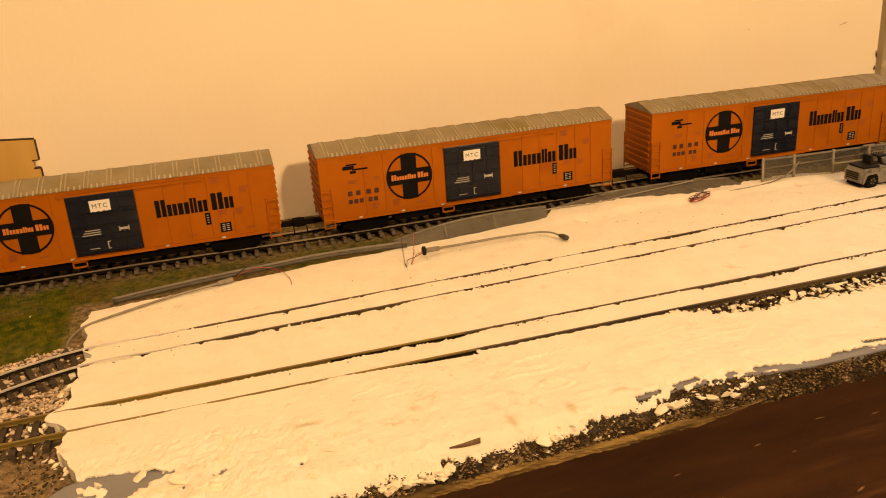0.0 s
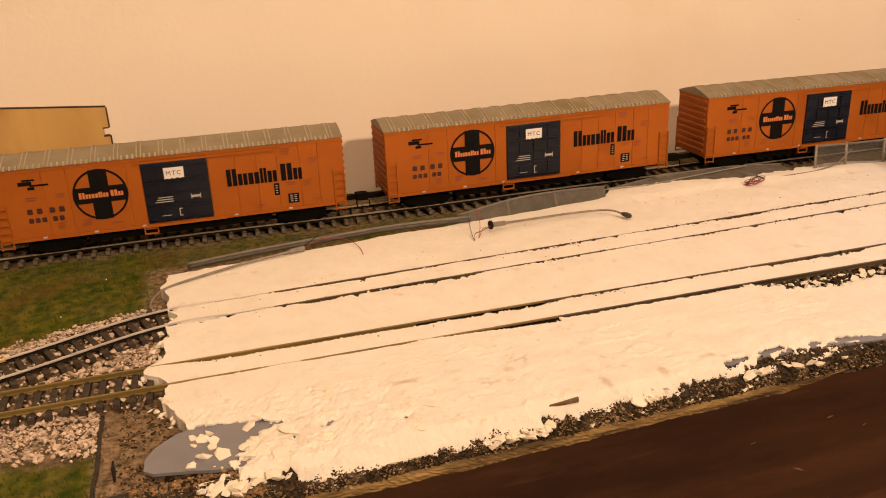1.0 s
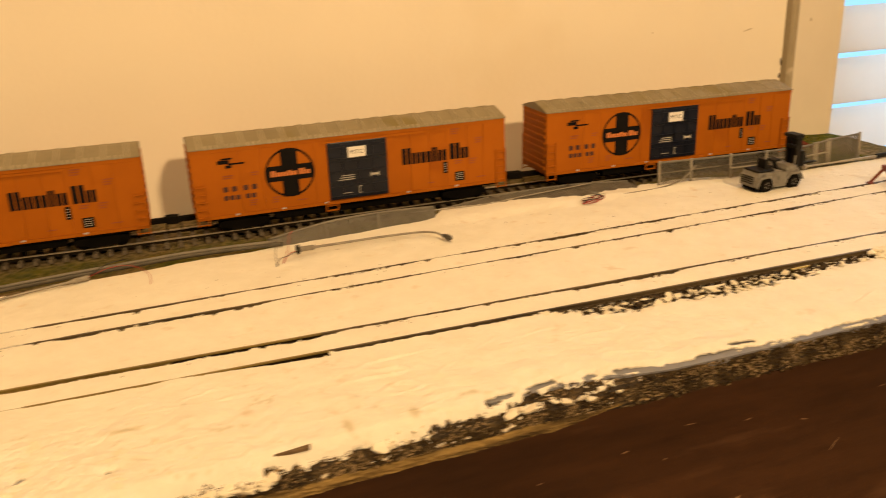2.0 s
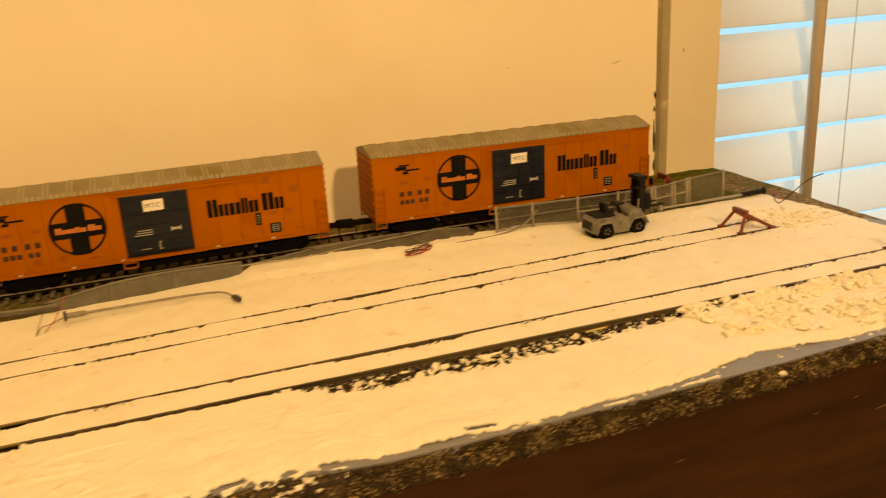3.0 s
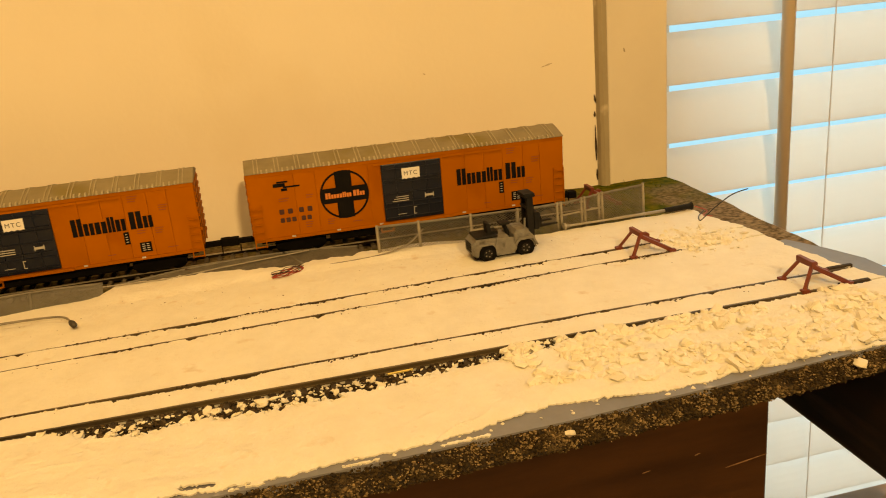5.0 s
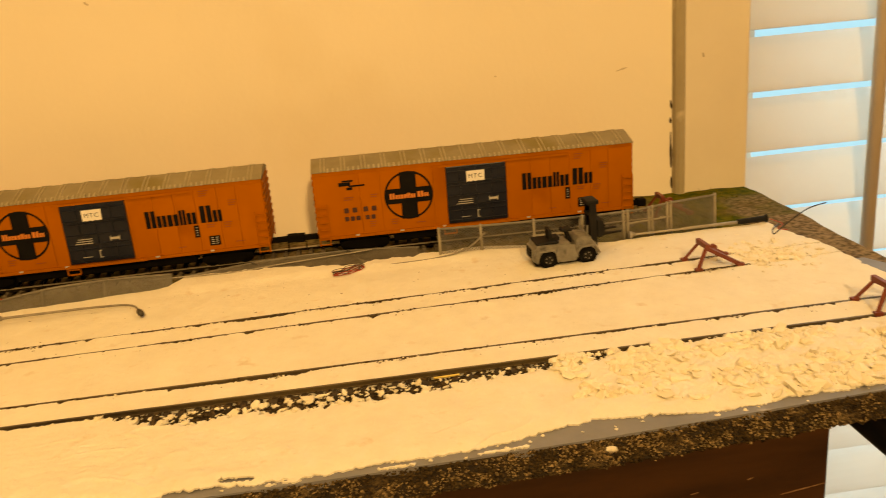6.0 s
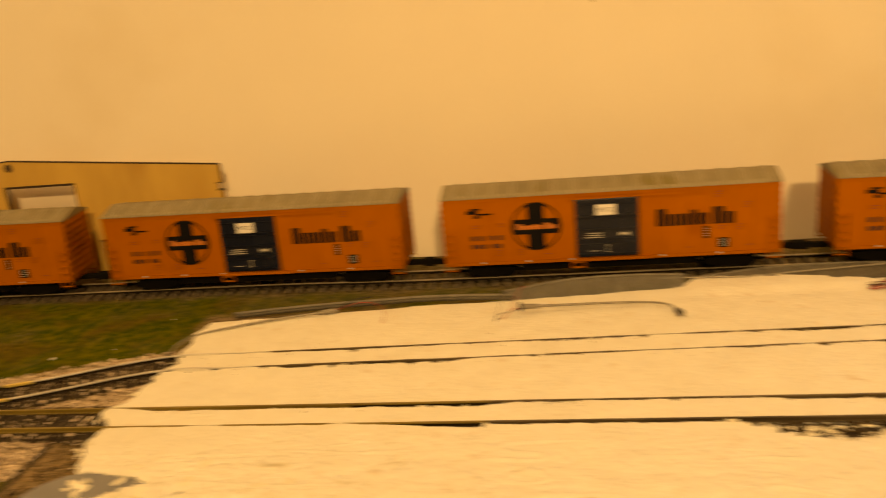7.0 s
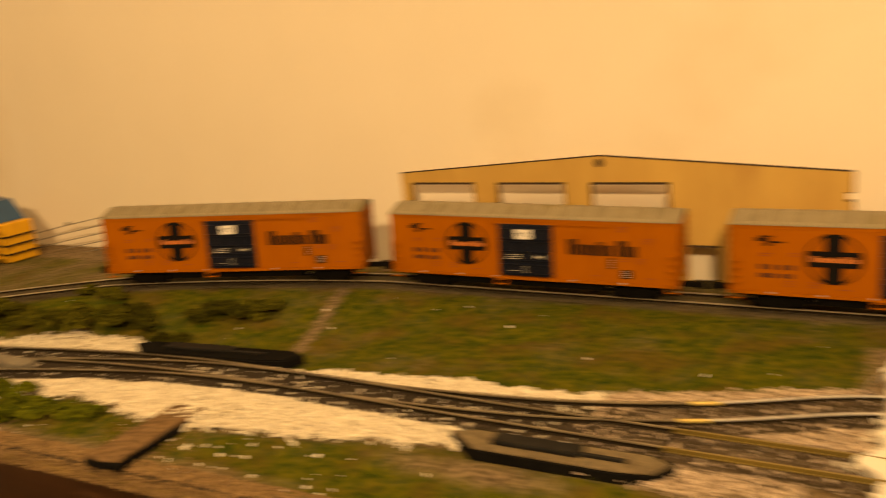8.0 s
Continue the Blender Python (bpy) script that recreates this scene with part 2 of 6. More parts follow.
def thing(name, label, category, at=(0, 0, 0), turn=(0, 0, 0), group="", kind=""):
    ob = new(name)
    ob.empty_display_size = 0.01
    ob.matrix_basis = pose(*at, *turn)
    return tagged(ob, label, category, group, kind)


def box(bm, x0, x1, y0, y1, z0, z1, bevel=0.0):
    v = [bm.verts.new((x, y, z)) for x in (x0, x1) for y in (y0, y1) for z in (z0, z1)]
    fs = [bm.faces.new([v[i] for i in q]) for q in ((0, 1, 3, 2), (4, 6, 7, 5), (0, 4, 5, 1), (2, 3, 7, 6), (0, 2, 6, 4), (1, 5, 7, 3))]
    if bevel:
        es = list({e for f in fs for e in f.edges})
        bmesh.ops.bevel(bm, geom=es, offset=bevel, segments=2, affect="EDGES", profile=0.5)
    return bm


def boxes(*sizes, bevel=0.0):
    bm = bmesh.new()
    for s in sizes:
        box(bm, *s, bevel=bevel)
    return bm


def prism(outline, axis, a, b, bm=None):
    """Extrudes a 2D outline along an axis from a to b. The outline's plane is the other two axes, in order."""
    bm = bm or bmesh.new()

    def at(p, h):
        return {"x": (h, p[0], p[1]), "y": (p[0], h, p[1]), "z": (p[0], p[1], h)}[axis]
    lo, hi = [bm.verts.new(at(p, a)) for p in outline], [bm.verts.new(at(p, b)) for p in outline]
    k = len(outline)
    for i in range(k):
        bm.faces.new((lo[i], lo[(i + 1) % k], hi[(i + 1) % k], hi[i]))
    bm.faces.new(lo[::-1])
    bm.faces.new(hi)
    bmesh.ops.recalc_face_normals(bm, faces=bm.faces[:])
    return bm


def tube(bm, pts, r, seg=8):
    """A round bar along points; r a radius or one for each point."""
    pts = [Vector(p) for p in pts]
    rs = r if isinstance(r, (list, tuple)) else [r] * len(pts)
    rings = []
    side = None
    for i, p in enumerate(pts):
        d = (pts[min(i + 1, len(pts) - 1)] - pts[max(i - 1, 0)]).normalized()
        if side is None:
            side = d.orthogonal().normalized()
        side = (side - d * side.dot(d)).normalized()
        up = d.cross(side)
        rings.append([bm.verts.new(p + (side * math.cos(2 * math.pi * k / seg) + up * math.sin(2 * math.pi * k / seg)) * rs[i]) for k in range(seg)])
    for a, b in zip(rings, rings[1:]):
        for k in range(seg):
            bm.faces.new((a[k], a[(k + 1) % seg], b[(k + 1) % seg], b[k]))
    bm.faces.new(rings[0][::-1])
    bm.faces.new(rings[-1])
    return bm


def spline(pts, n=8):
    """Points along a smooth curve through pts."""
    pts = [Vector(p) for p in pts]
    out = []
    for i in range(len(pts) - 1):
        p0, p1, p2, p3 = pts[max(i - 1, 0)], pts[i], pts[i + 1], pts[min(i + 2, len(pts) - 1)]
        for k in range(n):
            t = k / n
            out.append(0.5 * ((2 * p1) + (p2 - p0) * t + (2 * p0 - 5 * p1 + 4 * p2 - p3) * t * t + (3 * p1 - p0 - 3 * p2 + p3) * t ** 3))
    return out + [pts[-1]]


ICO = [(0, 0, 1), (0.89, 0, 0.45), (0.28, 0.85, 0.45), (-0.72, 0.53, 0.45), (-0.72, -0.53, 0.45), (0.28, -0.85, 0.45), (0.72, 0.53, -0.45), (-0.28, 0.85, -0.45), (-0.89, 0, -0.45), (-0.28, -0.85, -0.45), (0.72, -0.53, -0.45), (0, 0, -1)]
ICOF = [(0, 1, 2), (0, 2, 3), (0, 3, 4), (0, 4, 5), (0, 5, 1), (1, 6, 2), (2, 7, 3), (3, 8, 4), (4, 9, 5), (5, 10, 1), (2, 6, 7), (3, 7, 8), (4, 8, 9), (5, 9, 10), (1, 10, 6), (11, 7, 6), (11, 8, 7), (11, 9, 8), (11, 10, 9), (11, 6, 10)]


def stones(name, places, material, rough=0.35, flat=0.7, tilt=0.5):
    """Many small uneven stones in one mesh: places are (x, y, z, size)."""
    verts, faces = [], []
    rng = random.Random(name)
    for x, y, z, s in places:
        turn = Euler((rng.uniform(-tilt, tilt), rng.uniform(-tilt, tilt), rng.uniform(0, 6.3))).to_matrix()
        sx, sy, sz = s * rng.uniform(0.7, 1.4), s * rng.uniform(0.6, 1.1), s * flat * rng.uniform(0.6, 1.2)
        base = len(verts)
        for v in ICO:
            k = 1 + rng.uniform(-rough, rough)
            p = turn @ Vector((v[0] * sx * k, v[1] * sy * k, v[2] * sz * k))
            verts.append((x + p.x, y + p.y, z + p.z))
        faces += [(a + base, b + base, c + base) for a, b, c in ICOF]
    return pydata(name, verts, faces, material)


def n2(x, y, s, seed=0.0):
    return noise.noise((x * s, y * s, seed))


# ---- plan of the layout ----
WALL_Y = 0.572
RAIL_TOP = 0.008
GAUGE = 0.0088


def front(x):
    """The board's front line."""
    return float(np.interp(x, (-1.2, 0.15, 0.22, 0.30, 0.38, 0.43, 0.48, 0.54, 0.58), (0.2029, 0.2542, 0.2557, 0.2562, 0.2582, 0.2608, 0.2638, 0.2680, 0.2708)))


def steep(x):
    """0 where the gravel edge slopes, 1 where it stands upright."""
    k = min(1.0, max(0.0, (x - 0.17) / 0.05))
    return k * k * (3 - 2 * k)


ARC_X, ARC_R, MAIN_Y = -0.20, 0.83, 0.5135


def main_line(s):
    """Centre of the main track and its heading at a distance s along it, from right (plus) to left (minus)."""
    if s >= ARC_X:
        k = min(1.0, max(0.0, (s - 0.20) / 0.27))
        j = min(1.0, max(0.0, (0.05 - s) / 0.12))
        return Vector((s, MAIN_Y, RAIL_TOP - 0.0020 * k * k * (3 - 2 * k) + 0.0014 * j * j * (3 - 2 * j))), 0.0
    a = (ARC_X - s) / ARC_R
    d = ARC_X - s
    rise = 0.0014 + 0.0425 * d * min(1.0, d / 0.20) - 0.045 * max(0.0, d - 0.42)
    return Vector((ARC_X - ARC_R * math.sin(a), MAIN_Y - ARC_R * (1 - math.cos(a)), RAIL_TOP + rise)), a


def track_a(x):
    return 0.3932 + 0.0325 * x


TRACK_B = 0.3325


def main_at(x):
    """The main track's y and rail height above a given x."""
    if x >= ARC_X:
        return MAIN_Y, max(RAIL_TOP, main_line(x)[0].z)
    a = math.asin(min(0.999, (ARC_X - x) / ARC_R))
    p, _ = main_line(ARC_X - a * ARC_R)
    return p.y, p.z


def ground_z(x, y):
    my, mz = main_at(max(x, -0.95))
    t = min(1.0, max(0.0, 1.0 - (my - 0.014 - y) / 0.09)) if y < my else min(1.0, max(0.0, 1.0 - (y - my - 0.020) / 0.05))
    t = t * t * (3 - 2 * t)
    return 0.0015 + (mz - RAIL_TOP) * t + 0.0012 * t + 0.0012 * n2(x, y, 28) + 0.0006 * n2(x, y, 110, 3.0)


# the ballast's upper and lower outline
UP = ((-0.80, 0.30), (-0.66, 0.316), (-0.615, 0.328), (-0.60, 0.343), (-0.570, 0.354), (-0.526, 0.362), (-0.44, 0.350), (-0.374, 0.352), (-0.36, 0.360), (-0.276, 0.368), (-0.233, 0.369), (-0.205, 0.372), (-0.16, 0.390), (-0.12, 0.406), (-0.09, 0.412))
LO = ((-0.80, 0.21), (-0.55, 0.276), (-0.49, 0.288), (-0.44, 0.280), (-0.398, 0.278), (-0.323, 0.291), (-0.252, 0.306), (-0.18, 0.302), (-0.143, 0.297), (-0.103, 0.291))


def outline(line, x):
    return float(np.interp(x, [p[0] for p in line], [p[1] for p in line]))

# ---- room ----
def slab(name, x0, x1, y0, y1, z0, z1, material, label="", category="", bevel=0.0):
    ob = part(name, boxes((x0, x1, y0, y1, z0, z1), bevel=bevel), material)
    return tagged(ob, label, category, kind="structure")


FLOOR_Z, CEIL_Z = -0.80, 1.65
WIN_X0, WIN_X1, WIN_Z0, WIN_Z1 = 0.5785, 1.42, -0.62, 0.95
slab("floor", -2.2, 2.2, -2.4, 0.9, FLOOR_Z - 0.1, FLOOR_Z, FLOOR, "dark brown wooden floor of the room", "floor")
slab("ceiling", -2.2, 2.2, -2.4, 0.9, CEIL_Z, CEIL_Z + 0.1, WALL, "plain cream ceiling of the room", "ceiling")
slab("wall_north", -2.2, 0.545, WALL_Y, WALL_Y + 0.12, FLOOR_Z, CEIL_Z, WALL, "cream painted wall behind the model railway", "wall")
slab("wall_north_side", WIN_X1 + 0.04, 2.2, WALL_Y, WALL_Y + 0.12, FLOOR_Z, CEIL_Z, WALL, "cream painted wall beside the window", "wall")
slab("wall_north_top", 0.545, WIN_X1 + 0.04, WALL_Y, WALL_Y + 0.12, WIN_Z1 + 0.03, CEIL_Z, WALL, "cream painted wall above the window", "wall")
slab("wall_north_low", 0.545, WIN_X1 + 0.04, WALL_Y, WALL_Y + 0.12, FLOOR_Z, WIN_Z0 - 0.03, WALL, "cream painted wall below the window", "wall")
# back and side walls, never in view, in the darker tone
slab("wall_south", -2.2, 2.2, -2.5, -2.4, FLOOR_Z, CEIL_Z, FARWALL, "plain unseen wall behind the camera, darker than the cream wall", "wall")
slab("wall_east", 2.2, 2.3, -2.4, 0.9, FLOOR_Z, CEIL_Z, FARWALL, "plain unseen side wall, darker than the cream wall", "wall")
slab("wall_west", -2.3, -2.2, -2.4, 0.9, FLOOR_Z, CEIL_Z, FARWALL, "plain unseen side wall, darker than the cream wall", "wall")

window = thing("window_1", "window with cream casing and white frame behind blinds", "window", kind="structure")
part("casing", boxes((0.5328, WIN_X0, WALL_Y - 0.006, WALL_Y + 0.10, WIN_Z0 - 0.06, WIN_Z1 + 0.06), bevel=0.0008), CASING, window)
part("casing", boxes((WIN_X1, WIN_X1 + 0.05, WALL_Y - 0.006, WALL_Y + 0.10, WIN_Z0 - 0.06, WIN_Z1 + 0.06), bevel=0.0008), CASING, window)
part("casing", boxes((WIN_X0 + 0.0005, WIN_X1 - 0.0005, WALL_Y - 0.005, WALL_Y + 0.10, WIN_Z1, WIN_Z1 + 0.06)), CASING, window)
part("window_sill", boxes((WIN_X0 - 0.03, WIN_X1 + 0.03, WALL_Y - 0.03, WALL_Y + 0.10, WIN_Z0 - 0.025, WIN_Z0), bevel=0.003), CASING, window)
part("window_frame", boxes((WIN_X0 + 0.001, WIN_X0 + 0.04, 0.64, 0.67, WIN_Z0, WIN_Z1), (WIN_X1 - 0.04, WIN_X1 - 0.001, 0.64, 0.67, WIN_Z0, WIN_Z1), (WIN_X0 + 0.04, WIN_X1 - 0.04, 0.64, 0.67, 0.15, 0.19)), CASING, window)
# the backband along the casing, chipped near the bottom
bm = bmesh.new()
zs = [WIN_Z0 - 0.06 + i * 0.012 for i in range(int((WIN_Z1 - WIN_Z0 + 0.12) / 0.012) + 1)]
rows = []
for z in zs:
    j = 0.0004 * n2(z, 0, 60) + (0.0016 * max(0, n2(z, 1, 45)) if z < 0.12 else 0)
    rows.append([bm.verts.new(p) for p in ((0.5258 + j, WALL_Y, z), (0.5262 + j, WALL_Y - 0.006, z), (0.5285, WALL_Y - 0.0080, z), (0.5320, WALL_Y - 0.0078, z), (0.5326, WALL_Y, z))])
for a, b in zip(rows, rows[1:]):
    for k in range(4):
        bm.faces.new((a[k], b[k], b[k + 1], a[k + 1]))
bmesh.ops.recalc_face_normals(bm, faces=bm.faces[:])
part("backband", bm, STRIP, window, "grey-brown chipped trim strip")

# scuffs on the wall, a nail hole in the casing, chipped paint beside the backband
wall = bpy.data.objects["wall_north"]


def scuff(x0, z0, x1, z1, w, parent, material, y=WALL_Y - 0.0004, name="scuff"):
    """A thin flake of rubbed paint between two places on an upright surface."""
    d = Vector((x1 - x0, z1 - z0)).normalized()
    bm = bmesh.new()
    ends = []
    for i in range(7):
        t = i / 6
        h = w * (0.35 + 0.65 * math.sin(math.pi * t)) * (1 + 0.7 * n2(x0 + t, z0, 9.0, i))
        p = Vector((x0 + (x1 - x0) * t, z0 + (z1 - z0) * t))
        ends.append([bm.verts.new((p.x - d.y * h * o, y, p.y + d.x * h * o)) for o in (-1, 1)])
    for a, b in zip(ends, ends[1:]):
        bm.faces.new((a[0], b[0], b[1], a[1]))
    bmesh.ops.recalc_face_normals(bm, faces=bm.faces[:])
    return part(name, bm, material, parent)


for x0, z0, x1, z1, w in ((0.486, 0.0915, 0.494, 0.0935, 0.0005), (0.402, 0.0965, 0.4035, 0.0955, 0.0004), (0.148, 0.166, 0.1505, 0.164, 0.0008)):
    scuff(x0, z0, x1, z1, w, wall, SCUFF)
scuff(0.5450, 0.0990, 0.5458, 0.0960, 0.0006, window, STRIP, WALL_Y - 0.0064, "nail_hole")
for x0, z0, x1, z1, w in ((0.5245, 0.068, 0.5256, 0.062, 0.0007), (0.5246, 0.056, 0.5246, 0.052, 0.0008), (0.5247, 0.046, 0.5251, 0.020, 0.0008), (0.5252, 0.0135, 0.5256, 0.005, 0.0009)):
    scuff(x0, z0, x1, z1, w, window, CHAR, name="paint_chip")

# the venetian blind
blind = thing("venetian_blind", "white horizontal slat blind, nearly closed, daylight glowing between slats", "window blind")
PITCH, SLAT_W, SLAT_Y = 0.0437, 0.0390, 0.5885
bm = bmesh.new()
prof = []
for k in range(7):
    u = (k / 6 - 0.5) * SLAT_W
    prof.append((u, 0.0008 * (1 - (2 * u / SLAT_W) ** 2)))
ang = radians(74.0)
outl = [(c[0], c[1]) for c in prof] + [(c[0], c[1] - 0.0016) for c in reversed(prof)]
outl = [(u * math.cos(ang) - v * math.sin(ang), u * math.sin(ang) + v * math.cos(ang)) for u, v in outl]
prism(outl, "x", WIN_X0 + 0.003, WIN_X1 - 0.003, bm)
slat0 = part("slat", bm, SLAT, blind)
slat0.location = (0, SLAT_Y, 0.0405 + PITCH * 19)
for i in range(1, 36):
    s = slat0.copy()
    scene.collection.objects.link(s)
    s.location = (0, SLAT_Y, 0.0405 + PITCH * (19 - i))
part("head_rail", boxes((WIN_X0 + 0.002, WIN_X1 - 0.002, 0.572, 0.61, WIN_Z1 - 0.05, WIN_Z1 - 0.002), bevel=0.002), SLAT, blind)
for x in (0.7228, 1.05, 1.30):
    part("ladder_cord", tube(bmesh.new(), [(x, 0.5785, WIN_Z1 - 0.04), (x, 0.5785, WIN_Z0 + 0.03)], 0.0006, 6), SLAT, blind, "thin white cord")
part("tilt_wand", tube(bmesh.new(), [(0.6775, 0.5715, WIN_Z1 - 0.03), (0.6785, 0.5715, -0.10)], 0.0050, 12), STICK, blind, "tan wooden tilt wand", smooth=True)
slab("ground", -30, 30, 0.95, 60, -1.3, -1.2, SNOW, "pale bright ground outside the window", "ground")
haze = bpy.data.materials.new("daylight_haze")
haze.use_nodes = True
em = haze.node_tree.nodes.new("ShaderNodeEmission")
em.inputs["Color"].default_value, em.inputs["Strength"].default_value = (0.32, 0.70, 1.0, 1), 1.25
haze.node_tree.links.new(em.outputs["Emission"], haze.node_tree.nodes["Material Output"].inputs["Surface"])
slab("backdrop", -3.0, 5.0, 2.2, 2.25, -1.2, 3.5, haze, "pale blue daylight far outside the window", "backdrop")

# ---- cabinet that carries the board ----
cab = thing("cabinet", "dark stained wooden cabinet under the layout board", "cabinet")
CAB_Y = 0.277
part("body", boxes((-1.25, 0.474, CAB_Y + 0.004, 0.55, FLOOR_Z, -0.0068), bevel=0.002), CABINET, cab)
part("front_panel", boxes((-1.25, 0.4745, CAB_Y, CAB_Y + 0.0035, FLOOR_Z + 0.05, -0.0075), bevel=0.001), CABINET, cab, "dark brown scratched wooden front")
for x0, z0, x1, z1, w in ((0.455, -0.0415, 0.474, -0.0390, 0.0003), (0.441, -0.0325, 0.4435, -0.0318, 0.0003), (0.418, -0.0355, 0.4215, -0.0350, 0.0003), (0.205, -0.0425, 0.2085, -0.0420, 0.0004), (0.226, -0.0512, 0.228, -0.0505, 0.0003), (0.266, -0.084, 0.270, -0.082, 0.0007), (0.236, -0.0360, 0.242, -0.0362, 0.0002), (0.268, -0.0412, 0.272, -0.0408, 0.0003), (0.30, -0.048, 0.304, -0.049, 0.0003), (0.345, -0.041, 0.350, -0.0405, 0.0002), (0.165, -0.0475, 0.168, -0.0470, 0.0003), (0.190, -0.066, 0.196, -0.069, 0.0003), (0.320, -0.070, 0.325, -0.064, 0.0003)):
    scuff(x0, z0, x1, z1, w, cab, SCRATCH, CAB_Y - 0.0004, "scratch")
beam = part("support_panel", boxes((0.524, 0.567, 0.165, 0.56, -0.058, -0.0068), bevel=0.002), PANEL)
tagged(beam, "black-brown wooden support under the board's end", "support panel")
crate = part("wooden_block", boxes((0.536, 0.640, 0.235, 0.322, FLOOR_Z, -0.106), bevel=0.002), BLOCKWOOD)
tagged(crate, "golden-brown wooden stand under the board's end", "wooden stand")

# ---- layout board and its ground ----
X_LEFT, X_RIGHT = -1.15, 0.577


def smooth01(t):
    t = min(1.0, max(0.0, t))
    return t * t * (3 - 2 * t)


board = thing("layout_board", "foam layout board with gravel-coated front edge", "model board", kind="structure")
nx, ny = 430, 84
verts, faces, zone = [], [], []
for i in range(nx + 1):
    x = X_LEFT + (X_RIGHT - X_LEFT) * i / nx
    y0 = front(x) + 0.004
    for j in range(ny + 1):
        y = y0 + (WALL_Y - 0.001 - y0) * j / ny
        verts.append((x, y, ground_z(x, y) if j else 0.0))
        # how grassy a place is: trackside verge, the two meadows, the corner behind the fence
        w = 0.5 * n2(x, y, 30, 7) + 0.25 * n2(x, y, 90, 2)
        my, _ = main_at(max(x, -0.95))
        meadow = smooth01((-0.086 - x) / 0.01) * (smooth01((y - outline(UP, x) + 0.001) / 0.006) + smooth01((outline(LO, x) + 0.001 - y) / 0.008) * smooth01((-0.1030 - x) / 0.003))
        verge = 0.75 * smooth01((y - 0.462) / 0.01)
        road = smooth01((0.0130 - abs(x + 0.0905)) / 0.003) * smooth01((0.33 - y) / 0.01)
        path = smooth01(1.6 - abs(x - (-0.402 - 0.031 * (y - 0.367) / 0.119)) / 0.0036) * smooth01((y - 0.352) / 0.01)
        bald = smooth01((y - (my - 0.022)) / 0.012)
        g = max(meadow, verge) + 0.9 * smooth01((x - 0.49) / 0.02) * smooth01((y - 0.480) / 0.015) + w * 0.9 - 1.9 * path - road - 0.5 * bald - 0.9 * smooth01((x - 0.53) / 0.02) * smooth01((0.55 - y) / 0.02) - 0.9 * smooth01(1.3 - math.hypot((x + 0.235) / 0.055, (y - 0.288) / 0.012)) - 0.8 * smooth01((front(x) + 0.022 - y) / 0.01) * smooth01((-0.28 - x) / 0.05) - 0.8 * smooth01((y - 0.525) / 0.01) * smooth01((-0.56 - x) / 0.03)
        zone.append(min(1.0, max(0.0, g)))
for i in range(nx):
    for j in range(ny):
        a = i * (ny + 1) + j
        faces.append((a, a + ny + 1, a + ny + 2, a + 1))
soil = bpy.data.materials.new("grass_and_soil")
soil.use_nodes = True
n, l = soil.node_tree.nodes, soil.node_tree.links
bs = n["Principled BSDF"]
bs.inputs["Roughness"].default_value = 0.95
bs.inputs["Specular IOR Level"].default_value = 0.08
tc = n.new("ShaderNodeTexCoord")
cols = []
for c1, c2, sc in (((0.075, 0.056, 0.032), (0.27, 0.200, 0.120), 320.0), ((0.024, 0.045, 0.0018), (0.113, 0.106, 0.006), 190.0)):
    t = n.new("ShaderNodeTexNoise")
    t.inputs["Scale"].default_value, t.inputs["Detail"].default_value = sc, 6.0
    l.new(tc.outputs["Object"], t.inputs["Vector"])
    r = n.new("ShaderNodeValToRGB")
    r.color_ramp.elements[0].position, r.color_ramp.elements[1].position = 0.36, 0.66
    r.color_ramp.elements[0].color, r.color_ramp.elements[1].color = (*c1, 1), (*c2, 1)
    l.new(t.outputs["Fac"], r.inputs["Fac"])
    cols.append(r)
att = n.new("ShaderNodeAttribute")
att.attribute_name = "grass"
mix = n.new("ShaderNodeMixRGB")
l.new(att.outputs["Fac"], mix.inputs["Fac"])
l.new(cols[0].outputs["Color"], mix.inputs["Color1"])
patch = n.new("ShaderNodeTexNoise")
patch.inputs["Scale"].default_value, patch.inputs["Detail"].default_value = 34.0, 4.0
l.new(tc.outputs["Object"], patch.inputs["Vector"])
pr = n.new("ShaderNodeValToRGB")
pr.color_ramp.elements[0].position, pr.color_ramp.elements[1].position = 0.48, 0.64
pr.color_ramp.elements[1].color = (0.5, 0.5, 0.5, 1)
l.new(patch.outputs["Fac"], pr.inputs["Fac"])
brown = n.new("ShaderNodeMixRGB")
brown.inputs["Color2"].default_value = (0.122, 0.068, 0.015, 1)
l.new(pr.outputs["Color"], brown.inputs["Fac"])
l.new(cols[1].outputs["Color"], brown.inputs["Color1"])
l.new(brown.outputs["Color"], mix.inputs["Color2"])
l.new(mix.outputs["Color"], bs.inputs["Base Color"])
bp = n.new("ShaderNodeBump")
bp.inputs["Strength"].default_value, bp.inputs["Distance"].default_value = 0.6, 0.001
l.new(t.outputs["Fac"], bp.inputs["Height"])
l.new(bp.outputs["Normal"], bs.inputs["Normal"])
turf = pydata("turf", verts, faces, soil, board, smooth=True)
layer = turf.data.attributes.new("grass", "FLOAT", "POINT")
layer.data.foreach_set("value", zone)
tagged(turf, "olive grass and brown soil scatter")
